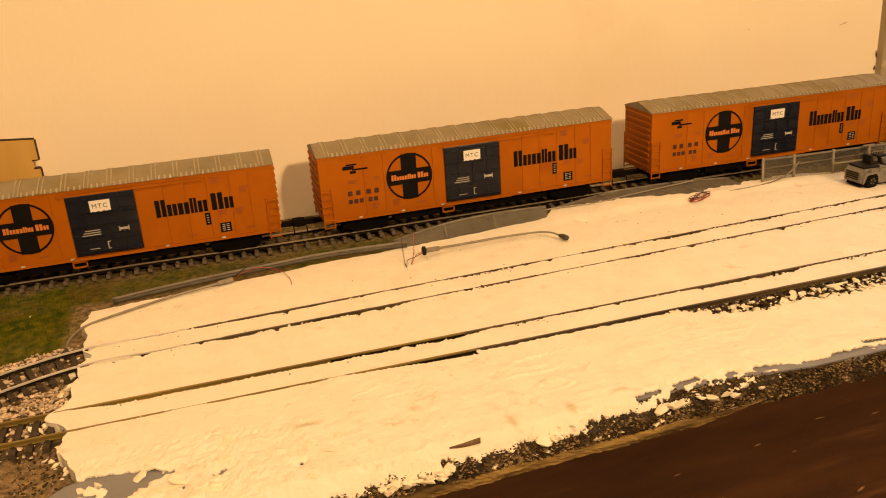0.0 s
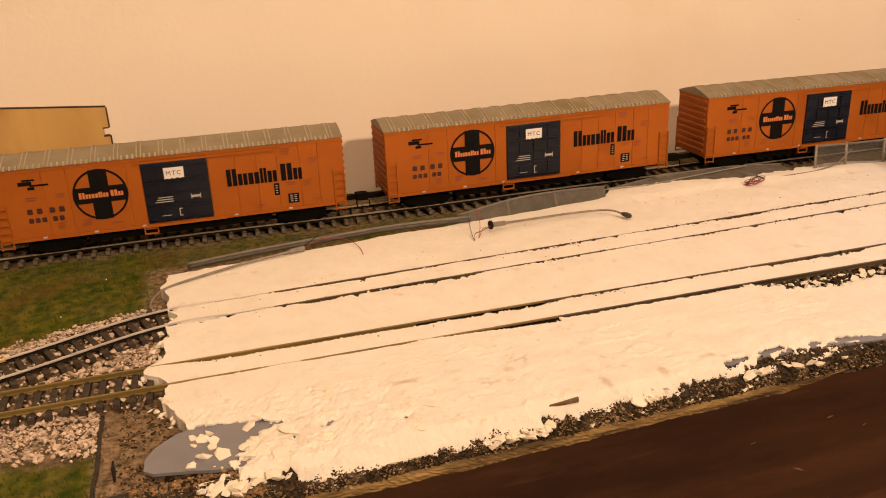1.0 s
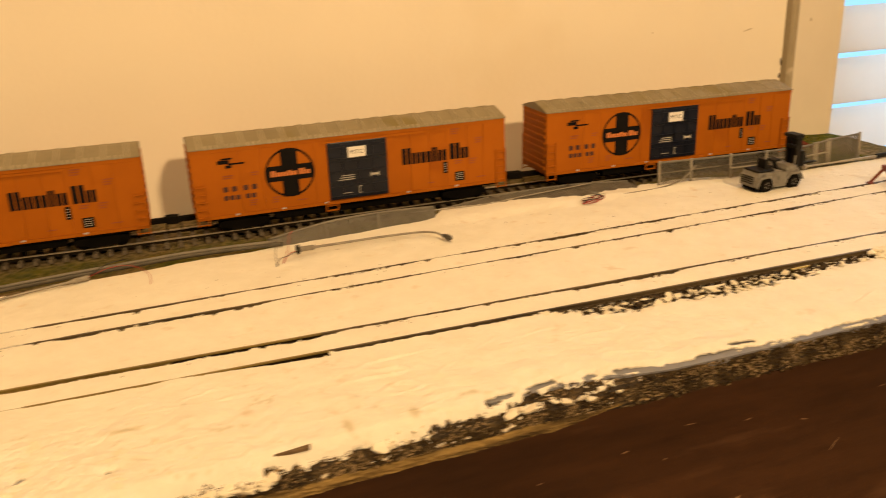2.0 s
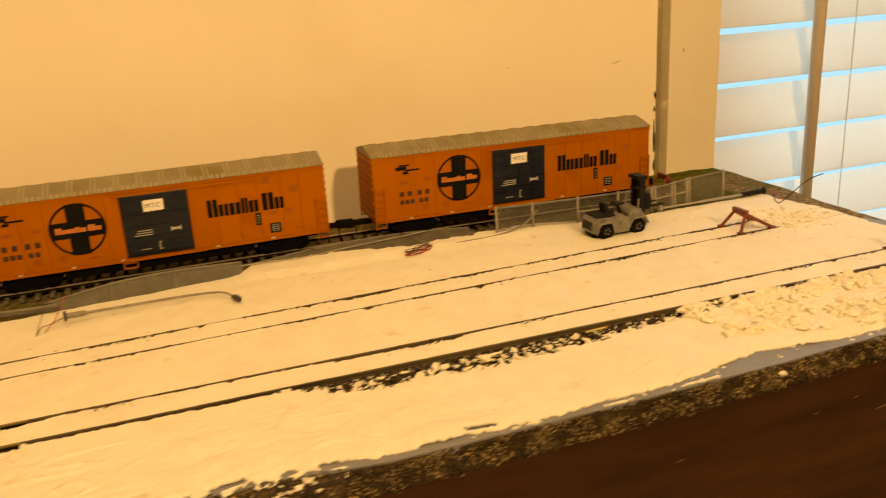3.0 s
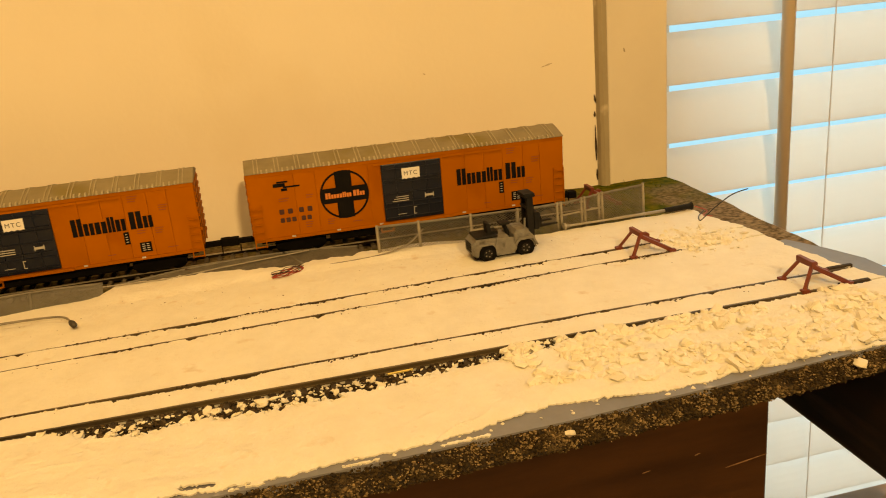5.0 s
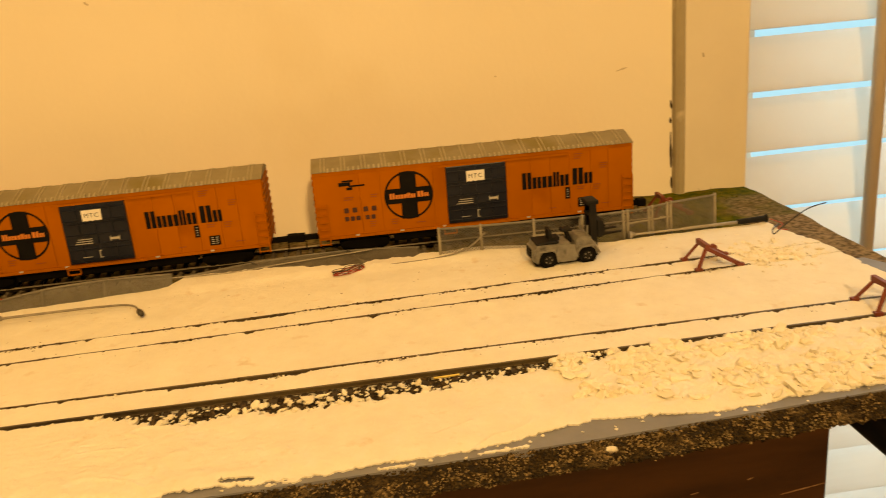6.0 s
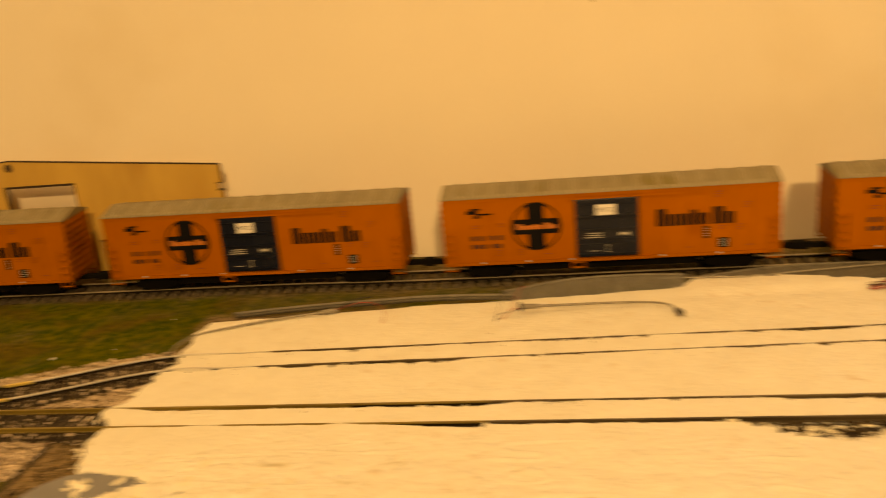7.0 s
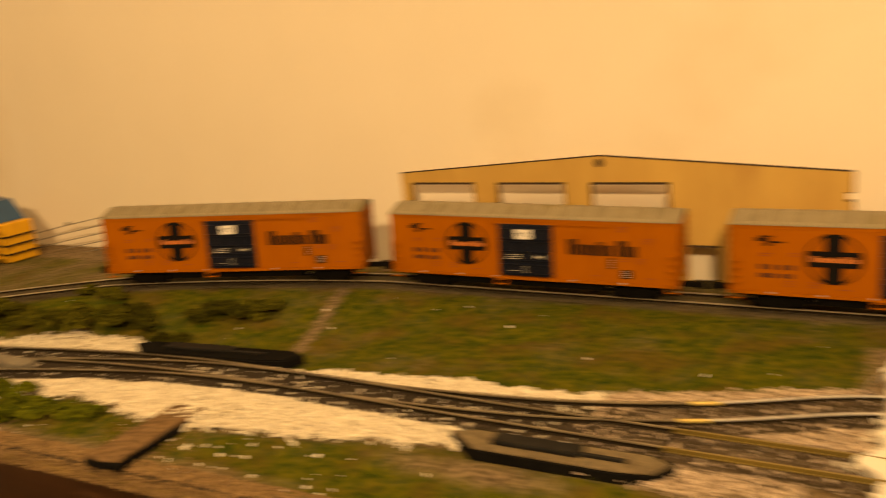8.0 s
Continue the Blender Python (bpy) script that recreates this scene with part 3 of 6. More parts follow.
# foam body and the sloped gravel edge
bm = bmesh.new()
rows = []
for i in range(221):
    x = X_LEFT + (X_RIGHT - X_LEFT) * i / 220
    y = front(x)
    w, k = 0.0010 * n2(x, 0.2, 70), steep(x)
    hi = 0.0010 if x < -0.10 else 0.0052
    rows.append([bm.verts.new(p) for p in ((x, y + 0.016, -0.0020 if x < -0.10 else 0.0030), (x, y + 0.0070 - 0.0052 * k + w, hi + 0.0003 * k), (x, y + 0.0012 + w, 0.0010 + 0.0041 * k), (x, y + w, -0.0045), (x, y + 0.002, -0.0060), (x, 0.571, -0.0060), (x, 0.571, -0.0045), (x, y + 0.03, -0.0045))])
for a, b in zip(rows, rows[1:]):
    for k in range(8):
        bm.faces.new((a[k], a[(k + 1) % 8], b[(k + 1) % 8], b[k]))
bm.faces.new(rows[0])
bm.faces.new(rows[-1][::-1])
bmesh.ops.recalc_face_normals(bm, faces=bm.faces[:])
part("foam_body", bm, GRAVEL_BED, board, "foam edge coated in dark gravel")
bm = bmesh.new()
rows = []
for i in range(901):
    x = -1.15 + 1.34 * i / 900
    y = front(x) - 0.0004 + 0.0006 * n2(x, 4, 50)
    zt = -0.0026 - 0.0003 * smooth01((x + 0.10) / 0.06) + 0.0005 * n2(x, 3, 40)
    zb = -0.0083 + 0.0010 * smooth01((x + 0.10) / 0.06) + 0.0008 * n2(x, 8, 60) + 0.0005 * n2(x, 18, 240) + (0.0034 * smooth01((x - 0.160) / 0.028))
    rim = []
    for k in range(7):
        h = k / 6
        rough = 0.0003 * n2(x * 0.35, h * 0.02, 300, 3) + 0.0005 * n2(x, h * 0.008, 700, 9) - 0.0004 * (1 - abs(2 * h - 1))
        rim.append(bm.verts.new((x, y + rough, zt + (zb - zt) * h)))
    rows.append(rim + [bm.verts.new((x, y + 0.024, zb)), bm.verts.new((x, y + 0.024, -0.0062)), bm.verts.new((x, y + 0.004, zt - 0.0004))])
for a, b in zip(rows, rows[1:]):
    for k in range(10):
        bm.faces.new((a[k], a[(k + 1) % 10], b[(k + 1) % 10], b[k]))
bm.faces.new(rows[0])
bm.faces.new(rows[-1][::-1])
bmesh.ops.recalc_face_normals(bm, faces=bm.faces[:])
part("edge_strip", bm, WOODEDGE, board, "raw tan wood strip along the lower edge")

# ---- plaster over the yard ----
PL_Z = 0.0079


def back_edge(x):
    y = float(np.interp(x, (-0.09, -0.004, 0.04, 0.095, 0.19, 0.198, 0.25, 0.30, 0.36, 0.40, 0.45, 0.55), (0.444, 0.453, 0.459, 0.462, 0.472, 0.481, 0.480, 0.470, 0.476, 0.472, 0.462, 0.464)))
    torn = smooth01((x - 0.18) / 0.02) * smooth01((0.37 - x) / 0.02)
    return y + 0.0012 * n2(x, 5, 60) + 0.0007 * n2(x, 9, 240) + torn * (0.0040 * n2(x, 2.3, 85, 0.5) + 0.0026 * n2(x, 4.7, 260, 0.5))


def front_edge(x):
    """Mean line to which the plaster reaches at the front."""
    return front(x) + float(np.interp(x, (-0.09, -0.055, -0.04, -0.03, 0.0, 0.03, 0.055, 0.09, 0.12, 0.16, 0.20, 0.26, 0.30, 0.335, 0.356, 0.379, 0.40, 0.42, 0.445, 0.47, 0.493, 0.512, 0.58), (0.0040, 0.0030, 0.0035, 0.0, 0.0, 0.0004, 0.0010, 0.0014, 0.0026, 0.0038, 0.0044, 0.0044, 0.0046, 0.0048, 0.0085, 0.0135, 0.0090, 0.0052, 0.0054, 0.0048, 0.0034, 0.0040, 0.0036)))


def lip(x):
    return front(x) + 0.0008


GREY_TOP = ((-0.090, -0.085, -0.082, -0.075, -0.067, -0.051, -0.035, -0.028, -0.020), (0.270, 0.274, 0.2795, 0.2862, 0.2882, 0.2862, 0.2800, 0.2740, 0.2600))
GREY_SIDE = ((0.250, 0.257, 0.265, 0.272, 0.277, 0.281, 0.290), (-0.060, -0.057, -0.0535, -0.051, -0.047, -0.034, -0.026))
HOLES = [(-0.0540, 0.2590, -0.0505, 0.2600, 0.0010), (-0.0240, 0.2725, -0.0180, 0.2750, 0.0003), (-0.034, 0.2690, -0.033, 0.2650, 0.0002), (0.006, 0.2670, 0.008, 0.2680, 0.0003), (0.138, 0.2612, 0.147, 0.2630, 0.0011), (0.156, 0.2640, 0.166, 0.2650, 0.0012), (0.179, 0.2640, 0.183, 0.2640, 0.0009), (0.193, 0.2630, 0.208, 0.2605, 0.0013), (0.246, 0.2640, 0.256, 0.2632, 0.0007)]

PATCHES = [(0.031, 0.2514, 0.054, 0.2523, 0.0013), (0.148, 0.2568, 0.158, 0.2574, 0.0012), (0.044, 0.2530, 0.048, 0.2535, 0.0010), (0.100, 0.2545, 0.108, 0.2550, 0.0009), (0.178, 0.2580, 0.186, 0.2584, 0.0010), (0.262, 0.2584, 0.275, 0.2586, 0.0008), (0.300, 0.2586, 0.312, 0.2588, 0.0008), (0.335, 0.2596, 0.352, 0.2602, 0.0009), (0.505, 0.2682, 0.530, 0.2698, 0.0012)]


def cover(x, y):
    """How far inside the plaster's ragged outline a place lies."""
    rag = 1.0 - 0.62 * smooth01((x - 0.20) / 0.05)
    c = y - front_edge(x) + rag * (0.0032 * n2(x, y * 1.6, 45, 1.5) + 0.0026 * n2(x, y * 1.8, 130, 2.5) + 0.0024 * n2(x, y * 1.6, 380, 6.5))
    if x < -0.020 and y < 0.295:
        side = x - float(np.interp(y, GREY_SIDE[0], GREY_SIDE[1])) + 0.0050 * n2(x, y, 130, 4.5) + 0.0045 * n2(x, y, 330, 8.5)
        c = min(c, max(y - float(np.interp(x, GREY_TOP[0], GREY_TOP[1])) + 0.0003 * n2(x, y, 300), side))
    for ax, ay, bx, by, r in PATCHES:
        if abs(x - ax) < 0.025 and abs(y - ay) < 0.012:
            k = min(1.0, max(0.0, ((x - ax) * (bx - ax) + (y - ay) * (by - ay)) / ((bx - ax) ** 2 + (by - ay) ** 2)))
            c = max(c, r - math.hypot(x - ax - k * (bx - ax), y - ay - k * (by - ay)) + 0.0008 * n2(x, y, 400, 9))
    for ax, ay, bx, by, r in HOLES:
        if abs(x - ax) < 0.025 and abs(y - ay) < 0.012:
            k = min(1.0, max(0.0, ((x - ax) * (bx - ax) + (y - ay) * (by - ay)) / ((bx - ax) ** 2 + (by - ay) ** 2)))
            d = math.hypot(x - ax - k * (bx - ax), y - ay - k * (by - ay))
            c = min(c, d - r - 0.0006 * n2(x, y, 500))
    return c


def left_edge(y):
    return -0.079 + 0.006 * n2(y, 0, 55) + 0.0026 * n2(y, 7, 150) + 0.0005 * n2(y, 3, 420) - 0.006 * smooth01(1 - abs(y - 0.339) / 0.012) + 0.010 * smooth01((0.305 - y) / 0.02) - 0.004 * smooth01((y - 0.43) / 0.02)


def right_edge(y):
    return float(np.interp(y, (0.27, 0.31, 0.33, 0.38, 0.42, 0.44, 0.465), (0.573, 0.570, 0.562, 0.553, 0.551, 0.546, 0.542))) + 0.003 * n2(y, 3, 70) + 0.0018 * n2(y, 8, 260)


RAILS = [("b_near", lambda x: TRACK_B - GAUGE), ("b_far", lambda x: TRACK_B + GAUGE), ("a_near", lambda x: track_a(x) - GAUGE), ("a_far", lambda x: track_a(x) + GAUGE)]


def bump01(x, a, b, s=0.008):
    return smooth01((x - a) / s + 0.5) * smooth01((b - x) / s + 0.5)


def groove(name, x):
    """Width of the open groove on the near side of a rail."""
    k = ord(name[0]) * 1.7 + len(name)
    j = max(0.0, 0.55 * n2(x, k, 40) + 0.75 * n2(x, k + 9, 150) + 0.5 * n2(x, k + 5, 420) - 0.14)
    q = n2(x, k + 3, 260) + 0.6 * n2(x, k + 1, 620)
    if name == "b_near":
        w = (0.0010 + 0.0034 * smooth01((x - 0.036) / 0.060) + 0.0006 * q) * bump01(x, 0.034, 0.0925, 0.002) + (0.0024 + 0.0010 * q) * bump01(x, 0.094, 0.20, 0.004) + (0.0075 - 0.0035 * smooth01((x - 0.30) / 0.10)) * bump01(x, 0.205, 0.400, 0.040) + (0.0026 + 0.0016 * q) * bump01(x, 0.37, 0.545, 0.03)
    elif name == "b_far":
        w = (0.0030 + (0.0004 + 0.0013 * smooth01((x - 0.02) / 0.03)) * q) * bump01(x, -0.068, 0.095, 0.02) + (0.0046 * j + 0.0006) * smooth01((x - 0.07) / 0.02) + (0.0026 + 0.0010 * q) * bump01(x, 0.215, 0.270, 0.02)
    elif name == "a_near":
        w = 0.00060 + 0.0008 * smooth01((0.06 - x) / 0.03) + 0.0070 * j + 0.0019 * bump01(x, 0.034, 0.076, 0.02) + 0.0018 * bump01(x, -0.016, 0.002, 0.01)
    else:
        w = 0.00050 + 0.0007 * smooth01((0.06 - x) / 0.03) + 0.0058 * j + (0.0018 + 0.0008 * q) * bump01(x, 0.232, 0.262, 0.008) + 0.0014 * bump01(x, 0.445, 0.475, 0.02)
    return max(0.00004, w * (1.0 + 0.30 * n2(x, k, 900)))


SMUDGES = [(0.086, 0.2640, 0.0024, 0.0050), (0.110, 0.2635, 0.0022, 0.0045), (0.012, 0.2910, 0.008, 0.002), (0.134, 0.2680, 0.005, 0.0020)]
RH = {"b_near": 0.00045, "b_far": 0.00045, "a_near": 0.00026, "a_far": 0.00024}   # half a rail's head


def debris(x, y):
    """Ragged near edge of the broken stretch along the near rail."""
    e = TRACK_B - GAUGE - 0.0005 - (0.0150 - 0.0080 * smooth01((x - 0.30) / 0.10)) * bump01(x, 0.205, 0.405, 0.040)
    return e - y + 0.0042 * n2(x, y, 90, 33) + 0.0040 * n2(x, y, 260, 35) + 0.0028 * n2(x, y, 600, 37)


def plaster_rows(x):
    """The y of each row of the plaster sheet at x, and whether the strip above it is open."""
    ys, open_after = [], []
    last = lip(x)
    for name, f in RAILS:
        r, w, rh = f(x), groove(name, x), RH[name]
        if name == "b_near" and x < 0.033:
            rh = 0.00022
        lo = max(r - rh - w, last + 0.004)
        k = 78 if name == "b_near" else (7 if name.endswith("far") else 22)
        for q in range(k):
            ys.append(last + (lo - last) * q / k)
            open_after.append(False)
        ys += [lo, r + rh]
        open_after += [True, False]
        last = r + rh + 0.00025
    be = max(back_edge(x), last + 0.01)
    for q in range(27):
        ys.append(last + (be - last) * q / 26)
        open_after.append(False)
    return ys, open_after


def plaster_z(x, y):
    z = PL_Z + 0.0004 * n2(x, y, 24, 1) + 0.00036 * n2(x, y, 70, 5) + 0.00018 * n2(x, y, 190, 8)
    ridge = 1.0 - abs(n2(x * 0.55 + 0.15 * y, y, 75, 21))
    z += 0.0009 * max(0.0, ridge - 0.90) / 0.10 * max(0.0, n2(x, y, 22, 31) + 0.05) * smooth01((0.318 - y) / 0.01) * 1.6
    z += 0.0004 * max(0.0, (1.0 - abs(n2(x * 0.3, y, 90, 41))) - 0.90) / 0.10 * max(0.0, n2(x, y, 18, 51))
    # knife marks and ridges in the wide near strip
    z += 0.0006 * max(0.0, n2(x * 0.5, y, 120, 12) - 0.25) * smooth01((0.315 - y) / 0.02)
    # it thins out over the sloped gravel edge, the grey sheets and round chips
    z -= 0.0008 * (1.0 - smooth01((y - front_edge(x)) / 0.008)) + 0.0058 * (1.0 - min(1.0, (y - lip(x)) / 0.0075)) ** 1.4 * (1 - smooth01((x - 0.17) / 0.04))
    if y < 0.300:
        z += (0.0006 * n2(x * 0.7, y, 100, 61) + 0.0003 * n2(x, y, 240, 63)) * (1 - smooth01((x - 0.24) / 0.05))
        z += (0.0005 * n2(x, y, 260, 15) + 0.0004 * n2(x, y, 560, 17)) * smooth01((0.04 - x) / 0.05)
    lumps = smooth01((x - 0.385) / 0.03) * smooth01((0.318 - y) / 0.008) * smooth01((y - front_edge(x)) / 0.01)
    z += lumps * (0.0004 + 0.0012 * n2(x, y, 150, 2) + 0.0006 * n2(x, y, 420, 6))
    z += 0.0022 * smooth01((y - 0.455) / 0.012) * smooth01((x - 0.18) / 0.02) * (1 - smooth01((x - 0.36) / 0.05))
    return z


PX0, PX1, PN = -0.079, 0.5515, 900
verts, faces, grid, inside, smears = [], [], [], [], []
jit = random.Random(3)
for i in range(PN + 1):
    x = PX0 + (PX1 - PX0) * i / PN
    ys, op = plaster_rows(x)
    cols_n = len(ys)
    pull_l, pull_r = max(0.0, 1 - i / 28) ** 1.5, max(0.0, 1 - (PN - i) / 28) ** 1.5
    for j, y in enumerate(ys):
        xx = x + (left_edge(y) - PX0) * pull_l + (right_edge(y) - PX1) * pull_r
        if 0 < j < 77:
            xx, y = xx + jit.uniform(-0.00022, 0.00022), y + jit.uniform(-0.00030, 0.00030)
        c = cover(xx, y) if y <= 0.30 else debris(xx, y) if 0.188 < xx < 0.43 and y < TRACK_B - GAUGE else 1.0
        verts.append((xx, y, plaster_z(xx, y) - 0.0009 * (1.0 - smooth01(c / 0.0030)) * (1 - 0.5 * smooth01((xx - 0.2) / 0.05))))
        inside.append(c > 0)
        # brown smudges in the wide near strip, and dirt along the far rails
        k = n2(xx * 0.7, y * 1.5, 85, 71) + 0.7 * n2(xx, y * 1.4, 260, 73) + 0.4 * n2(xx, y, 700, 75)
        near = smooth01((0.318 - y) / 0.008) * smooth01((0.16 - xx) / 0.10) * smooth01((c - 0.001) / 0.004)
        far = 0.6 * smooth01(1.3 - min(abs(y - track_a(xx) + GAUGE + 0.002), abs(y - track_a(xx) - GAUGE + 0.001)) / 0.003)
        spot = max(smooth01(1.2 - math.hypot((xx - cx) / rx, (y - cy) / ry) + 0.5 * k) for cx, cy, rx, ry in SMUDGES) if y < 0.32 else 0.0
        smears.append(max(0.45 * smooth01((k - 0.55) / 0.25) * max(near, far), 0.65 * spot))
    grid.append(op)
for i in range(PN):
    for j in range(cols_n - 1):
        if grid[i][j] and i > 0:
            continue
        a = i * cols_n + j
        q = (a, a + cols_n, a + cols_n + 1, a + 1)
        kept = [v for v in q if inside[v]]
        if len(kept) >= 3:
            faces.append(tuple(kept))
plaster = pydata("plaster_sheet", verts, faces, PLASTER, board)
layer = plaster.data.attributes.new("smear", "FLOAT", "POINT")
layer.data.foreach_set("value", smears)
# give the sheet its thickness: walls down from every open edge
bm = bmesh.new()
bm.from_mesh(plaster.data)
bmesh.ops.delete(bm, geom=[v for v in bm.verts if not v.link_faces], context="VERTS")
rim = [e for e in bm.edges if e.is_boundary]
made = bmesh.ops.extrude_edge_only(bm, edges=rim)
for v in [g for g in made["geom"] if isinstance(g, bmesh.types.BMVert)]:
    v.co.z = v.co.z - (0.0007 if v.co.y < 0.297 else 0.0022) if (v.co.y < 0.297 or (0.188 < v.co.x < 0.43 and v.co.y < 0.3225)) and v.co.x > -0.068 and v.co.x < 0.54 else 0.0012
bmesh.ops.recalc_face_normals(bm, faces=bm.faces[:])
bm.to_mesh(plaster.data)
bm.free()
plaster.data.polygons.foreach_set("use_smooth", [False] * len(plaster.data.polygons))
tagged(plaster, "white cracked plaster spread between the rails")
# bare grey base that the plaster leaves free
slip = [(-0.0855, 0.2670), (-0.0855, 0.2735), (-0.0825, 0.2800), (-0.0750, 0.2870), (-0.0670, 0.2892), (-0.0500, 0.2885), (-0.0300, 0.2830), (-0.0160, 0.2765), (-0.0160, 0.2725), (-0.0400, 0.2600), (-0.0520, 0.2590), (-0.0620, 0.2595), (-0.0700, 0.2618), (-0.0825, 0.2645)]
part("grey_sheet", prism(slip, "z", 0.0052, 0.0064), GREY, board, "smooth grey sheet with plaster crumbs")
strip_pts = [(0.125 + 0.435 * i / 24, front(0.125 + 0.435 * i / 24) + 0.0012 + 0.0062 * (1 - steep(0.125 + 0.435 * i / 24))) for i in range(25)]
part("grey_sheet", prism(strip_pts + [(x, y + 0.032) for x, y in reversed(strip_pts)], "z", 0.0030, 0.0060), GREY, board)
part("grey_sheet", prism([(0.535, 0.300), (0.5765, 0.300), (0.5765, 0.352), (0.570, 0.372), (0.560, 0.394), (0.545, 0.394)], "z", 0.0030, 0.0064), GREY, board)
# dark bed seen in the open grooves
part("track_bed", boxes((-0.074, 0.555, 0.306, 0.348, 0.0034, 0.0040), (-0.074, 0.50, 0.372, 0.42, 0.0028, 0.0033)), GRAVEL_BED, board)


# ---- track ----
RAIL_HEAD = [(-0.0006, 0), (0.0006, 0), (0.0006, -0.0006), (-0.0006, -0.0006)]
RAIL_WEB = [(-0.0004, -0.0006), (0.0004, -0.0006), (0.0003, -0.0017), (0.0010, -0.0019), (0.0010, -0.0021), (-0.0010, -0.0021), (-0.0010, -0.0019), (-0.0003, -0.0017)]


def sweep(centre, offset, prof):
    """A rail's section along a list of (point, heading), at an offset to the side."""
    bm = bmesh.new()
    rings = []
    for p, a in centre:
        side = Vector((-math.sin(a), math.cos(a), 0))
        rings.append([bm.verts.new(p + side * (offset + u) + Vector((0, 0, v))) for u, v in prof])
    k = len(prof)
    for a, b in zip(rings, rings[1:]):
        for q in range(k):
            bm.faces.new((a[q], a[(q + 1) % k], b[(q + 1) % k], b[q]))
    bm.faces.new(rings[0])
    bm.faces.new(rings[-1][::-1])
    bmesh.ops.recalc_face_normals(bm, faces=bm.faces[:])
    return bm


def clip(centre, x0, x1):
    """The stretch of a line between two x."""
    return [c for c in centre if x0 <= c[0].x <= x1]


def along(pts, step=0.01):
    """(point, heading) along a smooth line through plan points."""
    line = spline([(x, y, RAIL_TOP) for x, y in pts], 10)
    out = []
    for i, p in enumerate(line):
        d = line[min(i + 1, len(line) - 1)] - line[max(i - 1, 0)]
        out.append((p, math.atan2(d.y, d.x)))
    return out


def tie_mesh(material):
    bm = bmesh.new()
    box(bm, -0.0013, 0.0013, -0.0150, 0.0150, -0.0021, 0.0, bevel=0.0)
    for s in (-1, 1):
        for o in (-1, 1):
            y = s * GAUGE + o * 0.0014
            box(bm, -0.0007, 0.0007, y - 0.0004, y + 0.0004, 0.0, 0.0006)
    me = bpy.data.meshes.new("tie")
    bm.to_mesh(me)
    bm.free()
    me.materials.append(material)
    return me


TIE_ME, TIE_MAIN = tie_mesh(TIE), tie_mesh(TIE_GREY)


def track(label, centre, rail_mat, ties, tie_me=None, web=None):
    th = thing("model_track", label, "model track", kind="structure")
    for s in (-1, 1):
        rail = part("rail", sweep(centre, s * GAUGE, RAIL_HEAD), rail_mat, th)
        part("rail_web", sweep(centre, s * GAUGE, RAIL_WEB), web or WEB, rail, "web and foot of the rail")
    for p, a in ties:
        t = new("tie", tie_me or TIE_ME)
        t.parent = th
        t.matrix_basis = pose(p.x, p.y, p.z - 0.0021, 0, 0, math.degrees(a))
    return th


def spaced(centre, step, keep=lambda p: True):
    out, left = [], 0.0
    for (p, a), (q, b) in zip(centre, centre[1:]):
        d = (q - p).length
        while left < d:
            r = p.lerp(q, left / d)
            if keep(r):
                out.append((r, a + (b - a) * left / d))
            left += step
        left -= d
    return out


main_c = []
for i in range(141):
    s = 0.495 - 1.42 * i / 140
    p, a = main_line(s)
    main_c.append((p, a))
track("weathered model track with black ties under the boxcars", main_c, NICKEL, spaced(main_c, 0.0078), TIE_MAIN)
line_b = along([(-0.80, 0.218), (-0.70, 0.256), (-0.584, 0.297), (-0.465, 0.327), (-0.375, 0.3345), (-0.25, 0.3325), (-0.10, TRACK_B), (0.03, TRACK_B), (0.0925, TRACK_B), (0.20, TRACK_B), (0.38, TRACK_B), (0.557, TRACK_B)])
line_a = along([(-0.335, 0.3345), (-0.28, 0.3372), (-0.215, 0.3445), (-0.15, 0.3620), (-0.085, track_a(-0.085) - 0.001), (-0.03, track_a(-0.03)), (0.10, track_a(0.10)), (0.30, track_a(0.30)), (0.501, track_a(0.501))])
line_c = along([(-0.80, 0.262), (-0.70, 0.289), (-0.584, 0.316), (-0.48, 0.332), (-0.40, 0.3355), (-0.36, 0.3345)])
tie_b = lambda p: p.x < -0.076 or 0.02 < p.x < 0.40
track("brass-railed yard track half buried in white plaster", clip(line_b, -0.16, 0.0301), BRASS, spaced(clip(line_b, -0.16, 0.0301), 0.0062, tie_b), web=BRASS)
track("brass-railed yard track in an open plaster groove", clip(line_b, 0.0299, 0.0926), BRASS, spaced(clip(line_b, 0.0299, 0.0926), 0.0062, tie_b))
track("brown-railed yard track half buried in white plaster", clip(line_b, 0.0924, 0.60), DARKRAIL, spaced(clip(line_b, 0.0924, 0.60), 0.0062, tie_b), web=DARKRAIL)
track("grey-brown lead track into the yard", clip(line_b, -0.90, -0.148), LEADRAIL, spaced(clip(line_b, -0.90, -0.148), 0.0062, tie_b))
track("grey-railed yard siding on black ties", clip(line_a, -0.16, -0.0299), RUSTY, spaced(clip(line_a, -0.16, -0.0299), 0.0062, lambda p: p.x < -0.076 and (p.y - TRACK_B) > 0.006))
track("grey-brown curved rails of the yard switch", clip(line_a, -0.40, -0.149), LEADRAIL, spaced(clip(line_a, -0.40, -0.149), 0.0062, lambda p: (p.y - TRACK_B) > 0.006))
track("brown-railed siding buried in white plaster", clip(line_a, -0.0301, 0.60), DARKRAIL, [], web=DARKRAIL)
track("grey-railed lead track of the yard switch", line_c, LEADRAIL, spaced(line_c, 0.0062, lambda p: p.x < -0.48))

# ---- boxcars ----
CAR_L, CAR_W, SILL, EAVE, RIDGE = 0.194, 0.0365, 0.0114, 0.0525, 0.0572


